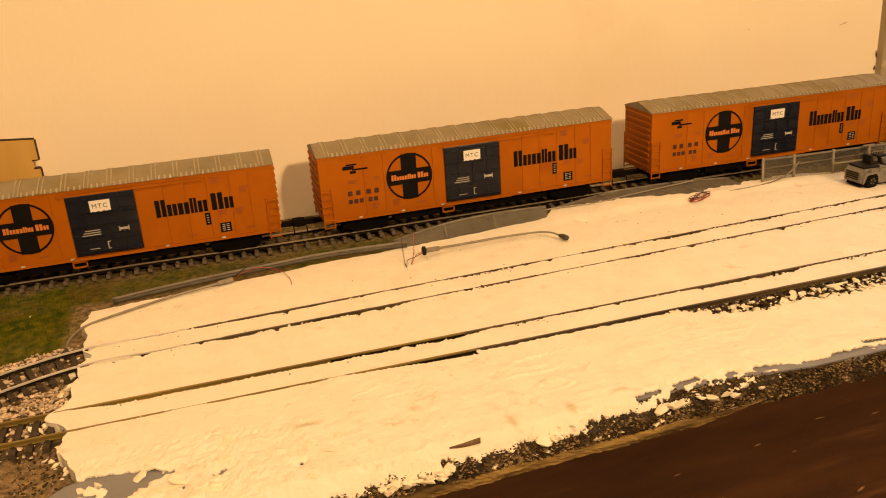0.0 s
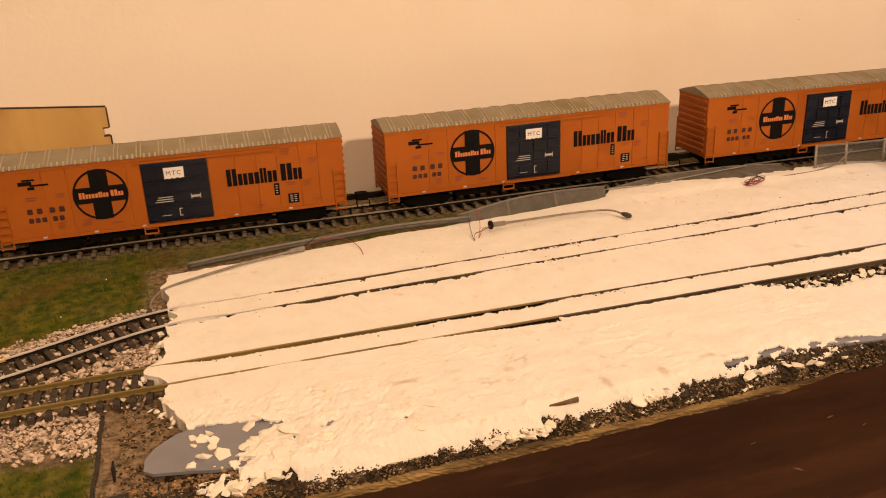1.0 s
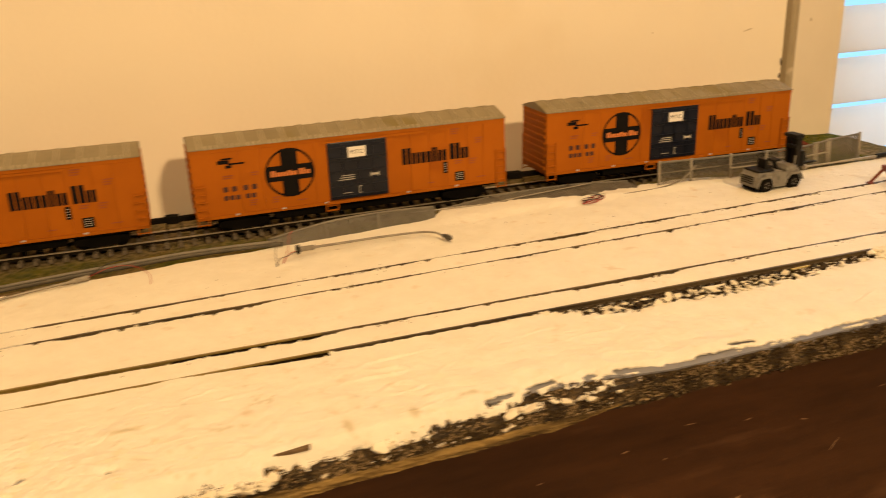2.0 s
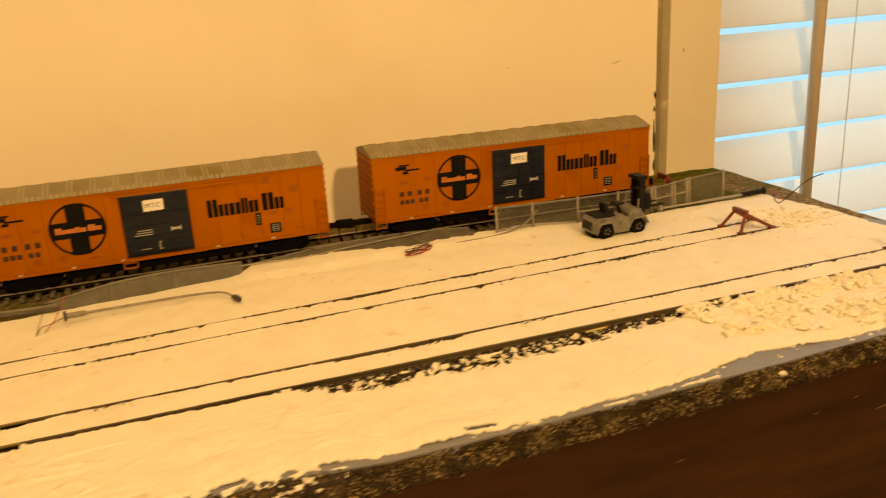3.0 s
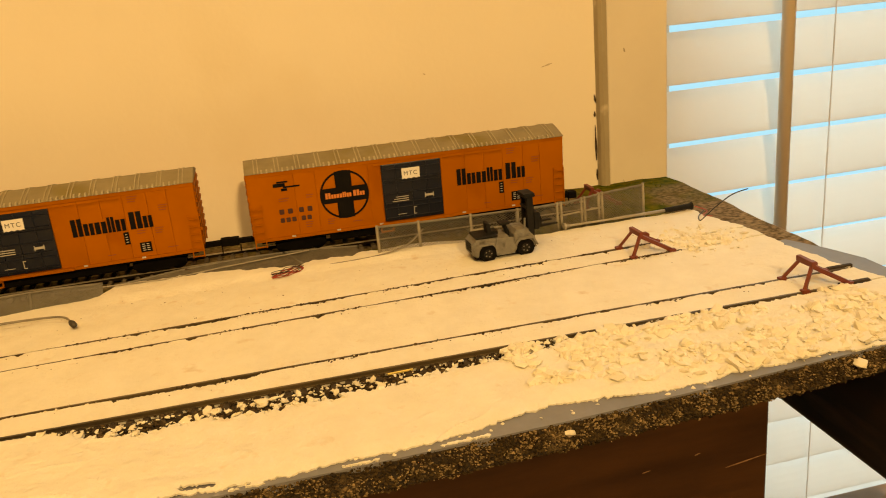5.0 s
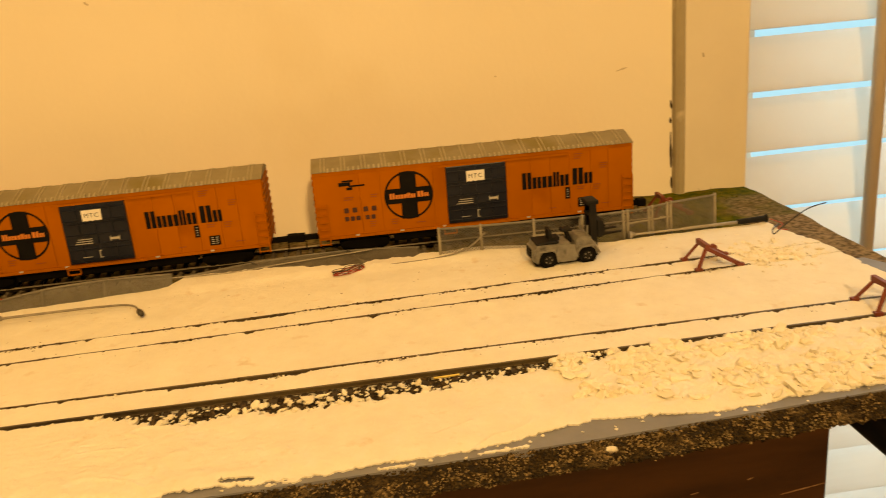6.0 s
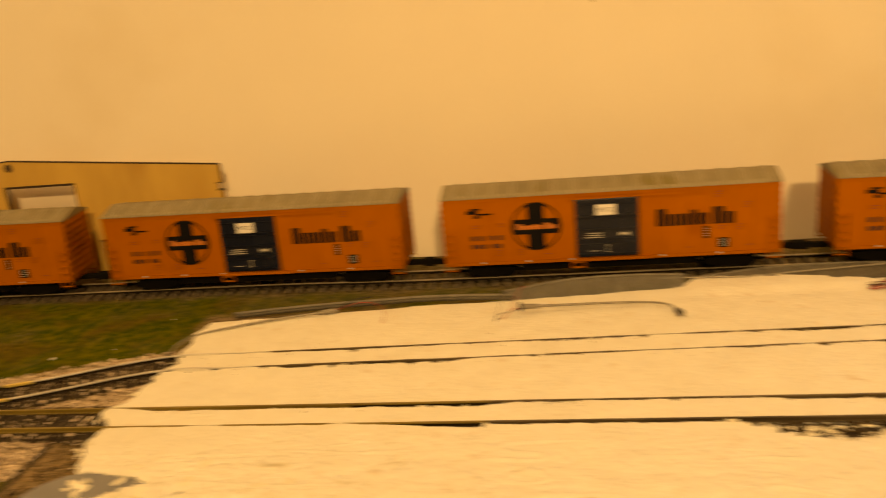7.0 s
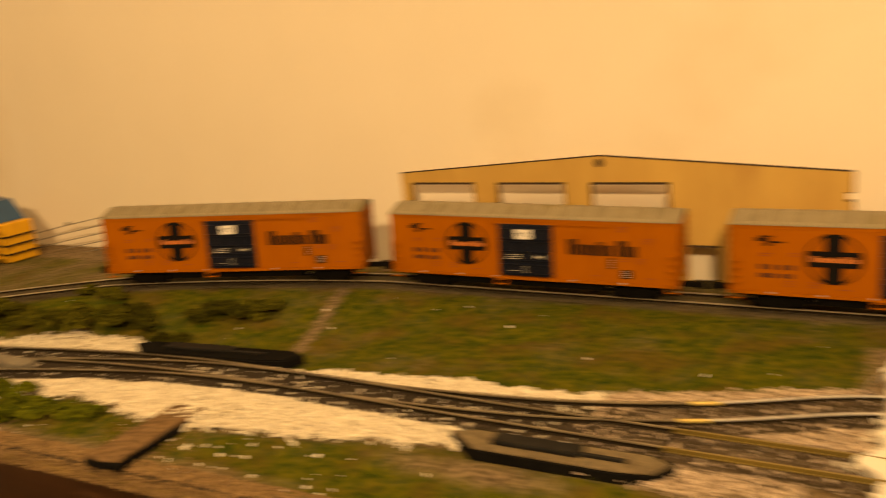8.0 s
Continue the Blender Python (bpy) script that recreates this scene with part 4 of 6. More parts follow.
def blob(bm, x0, x1, z0, z1, y, cut=0.0):
    """A flat painted shape on the car's near side."""
    if cut:
        pts = [(x0 + cut, z0), (x1 - cut, z0), (x1, z0 + cut), (x1, z1 - cut), (x1 - cut, z1), (x0 + cut, z1), (x0, z1 - cut), (x0, z0 + cut)]
    else:
        pts = [(x0, z0), (x1, z0), (x1, z1), (x0, z1)]
    bm.faces.new([bm.verts.new((x, y, z)) for x, z in pts])


def marks(name, shapes, y, material, car, cut=0.0):
    """Small flat painted marks, each a part of its own."""
    for x0, x1, z0, z1 in shapes:
        bm = bmesh.new()
        blob(bm, x0, x1, z0, z1, y, cut)
        part(name, bm, material, car)


def build_boxcar():
    car = thing("boxcar", "orange model boxcar with ribbed grey roof and navy door", "model boxcar", group="boxcars of the train")
    h, w = CAR_L / 2, CAR_W / 2
    # body with ribbed sides
    bm = boxes((-h, h, -w + 0.0004, w - 0.0004, SILL, EAVE))
    seams = [-0.0700, -0.0575, -0.0265 + 0.0005, 0.0335, 0.0455, 0.0575, 0.0705, 0.0815]
    panels = []
    edges = [-h] + seams[:3] + [-0.0185] + [0.0185] + seams[3:] + [h]
    for a, b in zip(edges, edges[1:]):
        if a > -0.02 and b < 0.02:
            continue
        for s in (-1, 1):
            y0, y1 = (-w, -w + 0.0010) if s < 0 else (w - 0.0010, w)
            panels.append((a + 0.00014, b - 0.00014, y0, y1, SILL + 0.0012, EAVE - 0.0024))
    for s in (-1, 1):
        y0, y1 = (-w - 0.0004, -w + 0.001) if s < 0 else (w - 0.001, w + 0.0004)
        box(bm, -h, h, y0, y1, SILL - 0.0006, SILL + 0.0012)
        box(bm, -h, h, y0 + 0.0002, y1 - 0.0002, EAVE - 0.0024, EAVE)
        for k in range(9):
            z = SILL + 0.003 + k * 0.0042
            x0, x1 = (h - 0.0002, h + 0.0008) if s > 0 else (-h - 0.0008, -h + 0.0002)
            box(bm, x0, x1, -w + 0.002, w - 0.002, z, z + 0.0019, bevel=0.0003)
    part("body", bm, ORANGE, car, "orange ribbed plastic body")
    for q in panels:
        part("side_panel", boxes(q, bevel=0.0002), ORANGE, car)
    # arched roof with panel ribs, highlights on ribs and eave beads as paler colour
    def arch(x0, x1, lift):
        pts = []
        for k in range(13):
            u = -1 + 2 * k / 12
            pts.append((u * (w + 0.0006), EAVE + (RIDGE - EAVE) * (1 - abs(u) ** 1.25) + lift))
        pts = pts + [(w + 0.0006, EAVE - 0.0004), (-w - 0.0006, EAVE - 0.0004)]
        return pts
    bm = prism(arch(0, 0, 0), "x", -h - 0.0004, h + 0.0004)
    roof = part("roof", bm, ROOF, car, "grey-beige ribbed roof with stains", smooth=False)
    for k in range(16):
        x = -h + 0.0065 + k * (CAR_L - 0.013) / 15
        for o in (-0.0011, 0.0011):
            part("rib", prism(arch(0, 0, 0.00038), "x", x + o - 0.00030, x + o + 0.00030), ROOF_HIGHLIGHT, roof)
    for k in range(15):
        x = -h + 0.0065 + (k + 0.5) * (CAR_L - 0.013) / 15
        bm = bmesh.new()
        for q in (-1, 0, 1):
            prism([(-w - 0.0010, EAVE - 0.0003), (-w - 0.0004, EAVE + 0.0010), (-w + 0.0014, EAVE + 0.0016), (-w + 0.0014, EAVE)], "x", x + q * 0.0030 - 0.0005, x + q * 0.0030 + 0.0005, bm)
        part("roof_bead", bm, ROOF_HIGHLIGHT, car)
    # doors
    for s in (-1, 1):
        bm = bmesh.new()
        y0, y1 = (-w - 0.0010, -w + 0.0012) if s < 0 else (w - 0.0012, w + 0.0010)
        box(bm, -0.0182, 0.0182, y0, y1, SILL + 0.0019, EAVE - 0.0042, bevel=0.0003)
        out = -w - 0.0010 if s < 0 else w + 0.0010
        d = -0.0009 if s < 0 else 0.0009
        door = part("door", bm, NAVY, car, "navy blue sliding door")
        for z in (SILL + 0.0035, SILL + 0.0095, SILL + 0.0125, SILL + 0.0185, SILL + 0.0250, SILL + 0.0270, SILL + 0.0335):
            part("rib", boxes((-0.0172, 0.0172, min(out, out + d), max(out, out + d), z, z + 0.0006)), NAVY, door)
        for x in (-0.0095, 0.0, 0.0095):
            part("rib", boxes((x - 0.0003, x + 0.0003, min(out, out + d * 0.8), max(out, out + d * 0.8), SILL + 0.002, EAVE - 0.005)), NAVY, door)
        bm = boxes((-0.0225, 0.0565, min(out, out - d), max(out + d, out), EAVE - 0.0040, EAVE - 0.0028), (-0.0205, 0.0250, min(out, out + d), max(out, out + d), SILL - 0.0004, SILL + 0.0010))
        part("door_rail", bm, ORANGE, car)
    y = -w - 0.0002
    yd = -w - 0.0021
    # round emblem: ring, cross and band
    bm = bmesh.new()
    cx, cz, r = -0.0412, 0.0336, 0.0147
    k = 40
    for i in range(k):
        a, b = 2 * math.pi * i / k, 2 * math.pi * (i + 1) / k
        q = [(cx + rr * math.cos(t), y, cz + rr * math.sin(t)) for rr, t in ((r, a), (r, b), (r * 0.92, b), (r * 0.92, a))]
        bm.faces.new([bm.verts.new(p) for p in q])
    part("emblem_ring", bm, BLACK, car)
    bm = bmesh.new()
    blob(bm, cx - 0.0049, cx + 0.0049, cz - 0.0143, cz + 0.0143, y - 0.00008)
    blob(bm, cx - 0.0135, cx + 0.0135, cz - 0.0046, cz + 0.0046, y - 0.00012)
    part("emblem_cross", bm, BLACK, car)
    for bm in letters(None, cx - 0.0116, cx + 0.0120, cz - 0.0017, 0.0036, y - 0.0002):
        part("emblem_block", bm, WORD, car, "orange plain block")
    # plain word shape, bold and dark
    for bm in letters(None, 0.0278, 0.0718, 0.0296, 0.0102, y):
        part("word_block", bm, BLACK, car)
    # small emblem, reporting rows and data blocks
    bm = bmesh.new()
    for x0, x1, z0, z1 in ((-0.0800, -0.0735, 0.0452, 0.0462), (-0.0822, -0.0752, 0.0428, 0.0450), (-0.0765, -0.0668, 0.0420, 0.0430), (-0.0778, -0.0742, 0.0402, 0.0418)):
        blob(bm, x0, x1, z0, z1, y)
    part("small_emblem", bm, BLACK, car)
    shapes = [(-0.0805 + k * 0.0050 + (0.0015 if k > 1 else 0), 0.0262, 0.0029, 0.0031) for k in range(4)]
    shapes += [(-0.0805 + k * 0.0034 + (0.0022 if k > 2 else 0), 0.0212, 0.0026, 0.0028) for k in range(5)]
    marks("reporting_bar", [(x, x + w_, z, z + h_) for x, z, w_, h_ in shapes], y, MARK, car, 0.0004)
    shapes = []
    for x0, z0, rows_n, width in ((-0.0660, 0.0165, 3, 0.0045), (-0.0530, 0.0165, 3, 0.0050), (-0.0380, 0.0160, 1, 0.0080), (0.0600, 0.0455, 3, 0.0060), (0.0620, 0.0265, 2, 0.0060), (0.0720, 0.0255, 3, 0.0050), (0.0760, 0.0385, 3, 0.0055), (-0.0800, 0.0340, 2, 0.0070), (-0.0640, 0.0345, 2, 0.0050), (0.0440, 0.0160, 1, 0.0060), (0.0770, 0.0160, 1, 0.0080)):
        for q in range(rows_n):
            shapes.append((x0, x0 + width * (0.75 + 0.25 * ((q * 7) % 3) / 2), z0 + q * 0.0014, z0 + q * 0.0014 + 0.0006))
    marks("data_bar", shapes, y, DATA, car)
    marks("data_panel", [(0.0622, 0.0686, 0.0153, 0.0212), (0.0545, 0.0575, 0.0212, 0.0285)], y, BLACK, car)
    shapes = []
    for q in range(4):
        shapes += [(0.0634, 0.0650, 0.0163 + q * 0.0012, 0.0167 + q * 0.0012), (0.0659, 0.0674, 0.0163 + q * 0.0012, 0.0167 + q * 0.0012), (0.0554, 0.0566, 0.0224 + q * 0.0015, 0.0228 + q * 0.0015)]
    marks("panel_bar", shapes, y - 0.0001, PALE_PRINT, car)
    shapes = [(-0.0130 + 0.001 * q, -0.0030, 0.0252 + q * 0.0013, 0.0257 + q * 0.0013) for q in range(3)]
    shapes += [(-0.0105, -0.0050, 0.0170, 0.0174), (0.0075, 0.0120, 0.0264, 0.0278), (0.0070, 0.0075, 0.0256, 0.0286), (0.0120, 0.0125, 0.0256, 0.0286), (-0.0005, 0.0000, 0.0165, 0.0205), (-0.0005, 0.0012, 0.0203, 0.0208), (-0.0005, 0.0012, 0.0162, 0.0167)]
    marks("stencil_bar", shapes, yd, PALE_PRINT, car)
    marks("reflector", [(x, x + 0.0022, 0.0118, 0.0128) for x in (-0.075, -0.048, -0.022, 0.030, 0.062)], -w - 0.0006, PALE_PRINT, car)
    marks("reflector", [(-0.0405, -0.0365, 0.0088, 0.0104)], -w + 0.004, PALE_PRINT, car)
    # paper label with its handwritten letters
    bm = bmesh.new()
    pts = [(-0.0060, 0.0385), (-0.0048, 0.0390), (-0.0034, 0.0385), (-0.0020, 0.0391), (-0.0006, 0.0385), (0.0010, 0.0391), (0.0026, 0.0386), (0.0040, 0.0390), (0.0048, 0.0387), (0.0049, 0.0452), (-0.0061, 0.0452)]
    prism(pts, "y", yd - 0.0002, yd, bm)
    lab = part("label", bm, WHITE, car, "small white paper label")
    cu = bpy.data.curves.new("label_text", "FONT")
    cu.body, cu.size, cu.space_character, cu.extrude, cu.offset = "MTC", 0.0036, 1.25, 0.00004, 0.0
    tmp = new("label_text", cu)
    me = bpy.data.meshes.new_from_object(tmp.evaluated_get(bpy.context.evaluated_depsgraph_get()))
    bpy.data.objects.remove(tmp)
    me.materials.clear()
    me.materials.append(INK)
    txt = new("label_text", me)
    txt.parent = lab
    txt.matrix_basis = pose(-0.0050, yd - 0.00032, 0.0408, 90, 0, 0)
    # ladders
    for s, x0 in ((-1, -h + 0.0004), (-1, h - 0.0066), (1, -h + 0.0004), (1, h - 0.0066)):
        bm = bmesh.new()
        yy = s * (w + 0.0009)
        for x in (x0, x0 + 0.0062):
            box(bm, x - 0.0003, x + 0.0003, yy - 0.0003, yy + 0.0003, SILL - 0.004, SILL + 0.0215)
        for k in range(6):
            z = SILL - 0.0035 + k * 0.0045
            box(bm, x0, x0 + 0.0062, yy - 0.0003, yy + 0.0003, z, z + 0.0006)
        part("ladder", bm, ORANGE, car)
    for s in (-1, 1):
        bm = bmesh.new()
        yy = s * (w + 0.0003)
        for z in (SILL - 0.0048, SILL - 0.0018):
            box(bm, -0.0215, -0.0135, yy - 0.0004, yy + 0.0004, z, z + 0.0008)
        box(bm, -0.0215, -0.0208, yy - 0.0004, yy + 0.0004, SILL - 0.0048, SILL)
        box(bm, -0.0142, -0.0135, yy - 0.0004, yy + 0.0004, SILL - 0.0048, SILL)
        part("door_step", bm, ORANGE, car)
    # undercarriage, trucks with wheels, couplers
    # the wide low black boxes also stand for the shadow below the body
    part("underframe", boxes((-h + 0.003, h - 0.003, -0.0050, 0.0050, 0.0070, SILL), (-h + 0.004, h - 0.004, -w + 0.002, w - 0.002, SILL - 0.0022, SILL), (-0.052, 0.052, -0.0145, 0.0145, 0.0052, SILL), (-0.012, 0.006, -0.013, 0.002, 0.0055, SILL), (0.016, 0.034, -0.002, 0.012, 0.0060, SILL)), UNDER, car)
    for s in (-1, 1):
        cxx = s * (h - 0.027)
        bm = bmesh.new()
        for yy in (-0.0118, 0.0118):
            prism([(cxx - 0.0150, 0.0040), (cxx - 0.0110, 0.0030), (cxx - 0.0050, 0.0018), (cxx + 0.0050, 0.0018), (cxx + 0.0110, 0.0030), (cxx + 0.0150, 0.0040), (cxx + 0.0150, 0.0066), (cxx + 0.0080, 0.0082), (cxx - 0.0080, 0.0082), (cxx - 0.0150, 0.0066)], "y", yy - 0.0012, yy + 0.0012, bm)
        box(bm, cxx - 0.003, cxx + 0.003, -0.0118, 0.0118, 0.0045, 0.0090)
        truck = part("truck", bm, UNDER, car, "black sprung truck")
        for xx in (cxx - 0.0100, cxx + 0.0100):
            bm = bmesh.new()
            for yy in (-GAUGE, GAUGE):
                tube(bm, [(xx, yy - 0.0012, 0.0050), (xx, yy + 0.0012, 0.0050)], 0.0050, 20)
                tube(bm, [(xx, yy * 0.86 - 0.0004, 0.0050), (xx, yy * 0.86 + 0.0004, 0.0050)], 0.0056, 20)
            tube(bm, [(xx, -GAUGE, 0.0050), (xx, GAUGE, 0.0050)], 0.0012, 8)
            part("wheelset", bm, UNDER, truck)
        bm = boxes((min(s * (h - 0.002), s * (h + 0.010)), max(s * (h - 0.002), s * (h + 0.010)), -0.0018, 0.0018, 0.0072, 0.0102), bevel=0.0003)
        box(bm, s * (h + 0.0120) - 0.0035, s * (h + 0.0120) + 0.0025, -0.0030, 0.0030, 0.0066, 0.0112, bevel=0.0006)
        tube(bm, [(s * (h + 0.009), -0.002, 0.007), (s * (h + 0.009), -0.0035, 0.0015)], 0.0004, 6)
        part("coupler", bm, UNDER, car, "black knuckle coupler")
    return car


def letters(bm, x0, x1, z0, cap, y):
    """A row of heavy plain bars, two tall pairs and five low, in the rhythm of a painted word."""
    blocks = [(0.130, 1.0), (0.120, 0.68), (0.140, 0.68), (0.085, 0.88), (0.120, 0.68), (0.030, 0.0), (0.150, 1.0), (0.115, 0.68)]
    total = sum(p[0] for p in blocks) + 0.006 * 7
    x, k = x0, (x1 - x0) / total
    out = []
    for i, (w, hgt) in enumerate(blocks):
        if hgt:
            ww, hh = w * k, hgt * cap
            mesh = bm if bm is not None else bmesh.new()
            # two plain upright bars with a slit between them
            for u0, u1 in ((0.03, 0.46), (0.56, 0.97)):
                mesh.faces.new([mesh.verts.new((x + u * ww, y, z0 + v * hh)) for u, v in ((u0, 0.0), (u1, 0.0), (u1, 1.0), (u0, 1.0))])
            if bm is None:
                out.append(mesh)
        x += (w + 0.006) * k
    return out


# roof colour made paler, as highlights along ribs and eave beads
ROOF_HIGHLIGHT = mat("roof_rib_highlight", (0.375, 0.325, 0.22), (0.285, 0.243, 0.155), 120.0, 0.45)
PALE_PRINT = mat("pale_print", (0.50, 0.48, 0.43), (0.42, 0.40, 0.36), 90.0, 0.7)
WORD = mat("orange_word_paint", (0.62, 0.20, 0.04), None, 60.0, 0.6)
MARK = mat("dark_brown_print", (0.055, 0.014, 0.006), None, 60.0, 0.6)
DATA = mat("brown_print", (0.26, 0.060, 0.012), None, 60.0, 0.6)
car0 = build_boxcar()
CENTRES = [0.3735, 0.1505, -0.0696, -0.2966, -0.5165]


def car_pose(s):
    p0, _ = main_line(s - 0.07)
    p1, _ = main_line(s + 0.07)
    d = p1 - p0
    c = (p0 + p1) / 2
    return Matrix.Translation(c) @ Euler((0, -math.atan2(d.z, math.hypot(d.x, d.y)), math.atan2(d.y, d.x))).to_matrix().to_4x4()


car0.matrix_basis = car_pose(CENTRES[0])
for s in CENTRES[1:]:
    copy_thing(car0, car_pose(s))

# ---- plywood building front ----
fac = thing("building_front", "laser-cut plywood warehouse front leaning by the wall", "model building", (0, 0.551, 0))
FX0, FX1, PEAK = -0.4235, -0.1055, -0.262
bm = bmesh.new()
holes = [(-0.414, -0.360, 0.020, 0.0755), (-0.341, -0.288, 0.020, 0.0755), (-0.2695, -0.2145, 0.020, 0.0755), (-0.2035, -0.1830, 0.006, 0.0330)]
xs = sorted({FX0, FX1, FX1 - 0.003, PEAK} | {h[0] for h in holes} | {h[1] for h in holes})
for a, b in zip(xs, xs[1:]):
    def top(x):
        return 0.0825 + (0.0935 - 0.0825) * (x - FX0) / (PEAK - FX0) if x <= PEAK else 0.0935 - 0.012 * (x - PEAK) / (FX1 - PEAK)
    hole = [h for h in holes if h[0] - 1e-6 <= a and b <= h[1] + 1e-6]
    pieces = [(0.006, hole[0][2]), (hole[0][3], None)] if hole else [(0.006, None)]
    if a >= FX1 - 0.0031:
        pieces = [(0.006, 0.064), (0.069, None)]
    for z0, z1 in pieces:
        if z1 is not None and z1 - z0 < 0.0005:
            continue
        prism([(a, z0), (b, z0), (b, z1 if z1 else top(b)), (a, z1 if z1 else top(a))], "y", -0.0012, 0.0012, bm)
bmesh.ops.remove_doubles(bm, verts=bm.verts[:], dist=1e-5)
part("wall_sheet", bm, PLY, fac)
bm = bmesh.new()
for (xa, za), (xb, zb) in (((FX0, 0.0825), (PEAK, 0.0935)), ((PEAK, 0.0935), (FX1, 0.0815))):
    prism([(xa, za), (xb, zb), (xb, zb + 0.0007), (xa, za + 0.0007)], "y", -0.0013, 0.0013, bm)
part("top_edge", bm, CHAR, fac, "dark burnt upper edge")
for hx0, hx1, hz0, hz1 in holes[:3]:
    part("opening_edge", boxes((hx0, hx1, -0.0013, 0.0013, hz1 - 0.0016, hz1 - 0.0001), (hx0, hx0 + 0.0012, -0.00125, 0.00125, hz0, hz1 - 0.0016), (hx1 - 0.0009, hx1, -0.00125, 0.00125, hz0, hz1 - 0.0016)), CHAR, fac)
part("opening_edge", boxes((holes[3][0], holes[3][1], -0.0013, 0.0013, 0.0318, 0.0332)), CHAR, fac)
part("side_edge", boxes((FX1 - 0.0001, FX1 + 0.0006, -0.0013, 0.0013, 0.0062, 0.0640), (FX1 - 0.0001, FX1 + 0.0006, -0.0013, 0.0013, 0.0690, 0.0812), (FX1 - 0.0036, FX1 - 0.0001, -0.0013, 0.0013, 0.0636, 0.0646), (FX1 - 0.0036, FX1 - 0.0001, -0.0013, 0.0013, 0.0686, 0.0694)), CHAR, fac, "burnt side edge with its notch")
bm = bmesh.new()
bmesh.ops.create_circle(bm, cap_ends=True, radius=0.0030, segments=20)
disc = part("round_vent", bm, CHAR, fac, "dark round burnt mark under the peak")
disc.matrix_basis = pose(PEAK, -0.0016, 0.0890, 90, 0, 0)

# ---- fences ----
def chain_fence(th, low, high, posts, weave=0.0013, rail=0.0008, mat_=None, post_mat=None):
    """A chain-link panel between a lower and an upper line, with its rail, wire weave and posts."""
    mat_ = mat_ or FENCE
    lo, hi = spline(low, 6), spline(high, 6)

    def at(u, v):
        k = min(max(u, 0.0), 0.9999) * (len(lo) - 1)
        i, t = int(k), k - int(k)
        a, b = lo[i].lerp(lo[i + 1], t), hi[i].lerp(hi[i + 1], t)
        return a.lerp(b, v)
    length = sum((b - a).length for a, b in zip(hi, hi[1:]))
    height = (at(0.5, 1) - at(0.5, 0)).length
    part("top_rail", tube(bmesh.new(), hi, rail, 8), mat_, th, smooth=True)
    verts, faces = [], []
    count, slope = int(length / weave), height / length
    out = (at(0.5, 1) - at(0.5, 0)).cross(at(1, 0.5) - at(0, 0.5)).normalized() * 0.00012
    for s in (-1, 1):
        for k in range(-int(count * slope) - 1, count + int(count * slope) + 2):
            u0 = k / count
            pts = []
            for q in range(9):
                v = q / 8
                u = u0 + s * v * slope
                if 0 <= u <= 1:
                    pts.append(at(u, v))
            for a, b in zip(pts, pts[1:]):
                side = (b - a).cross(out).normalized() * 0.00013
                n0 = len(verts)
                o = out * s
                for p in (a, b):
                    for d in (side + o, -side + o, -side + o * 2, side + o * 2):
                        verts.append(tuple(p + d))
                faces += [(n0, n0 + 1, n0 + 5, n0 + 4), (n0 + 1, n0 + 2, n0 + 6, n0 + 5), (n0 + 2, n0 + 3, n0 + 7, n0 + 6), (n0 + 3, n0, n0 + 4, n0 + 7)]
    tagged(pydata("wire_mesh", verts, faces, mat_, th), "woven diamond wire mesh", kind="stuff")
    for u, over in posts:
        a, b = at(u, 0), at(u, 1)
        part("post", tube(bmesh.new(), [a - (b - a) * 0.15, b + (b - a) * over], 0.0009, 8), post_mat or mat_, th, smooth=True)


fence = thing("chain_link_fence", "grey model chain-link fence sunk in the plaster edge", "model fence", group="chain-link fences")
chain_fence(fence, [(0.092, 0.463, 0.0070), (0.125, 0.466, 0.0070), (0.160, 0.470, 0.0072), (0.192, 0.473, 0.0080)], [(0.089, 0.466, 0.0118), (0.125, 0.470, 0.0160), (0.160, 0.474, 0.0160), (0.192, 0.477, 0.0140)], [(0.31, -0.02), (0.62, -0.02)], weave=0.0008)

fence = thing("chain_link_fence", "grey chain-link fence panel fallen flat beside the main track", "model fence", group="chain-link fences")
chain_fence(fence, [(0.197, 0.480, 0.0078), (0.25, 0.4795, 0.0088), (0.30, 0.474, 0.0085), (0.336, 0.476, 0.0075)], [(0.197, 0.4815, 0.0100), (0.24, 0.4935, 0.0100), (0.29, 0.4965, 0.0098), (0.336, 0.491, 0.0085)], [(0.30, 0.0), (0.68, 0.0)], weave=0.0010)
part("ground_strip", prism([(0.192, 0.476), (0.25, 0.476), (0.34, 0.473), (0.338, 0.489), (0.29, 0.4945), (0.24, 0.4915), (0.195, 0.4805)], "z", 0.0055, 0.0074), STRIPDARK, fence, "dark grey flat strip under the mesh")
part("bottom_rail", tube(bmesh.new(), spline([(0.178, 0.4805, 0.0112), (0.204, 0.4790, 0.0110), (0.229, 0.4785, 0.0106), (0.256, 0.4835, 0.0106), (0.307, 0.4905, 0.0108)], 6), 0.00045, 6), POLE_PALE, fence, "pale bent bottom rail", smooth=True)

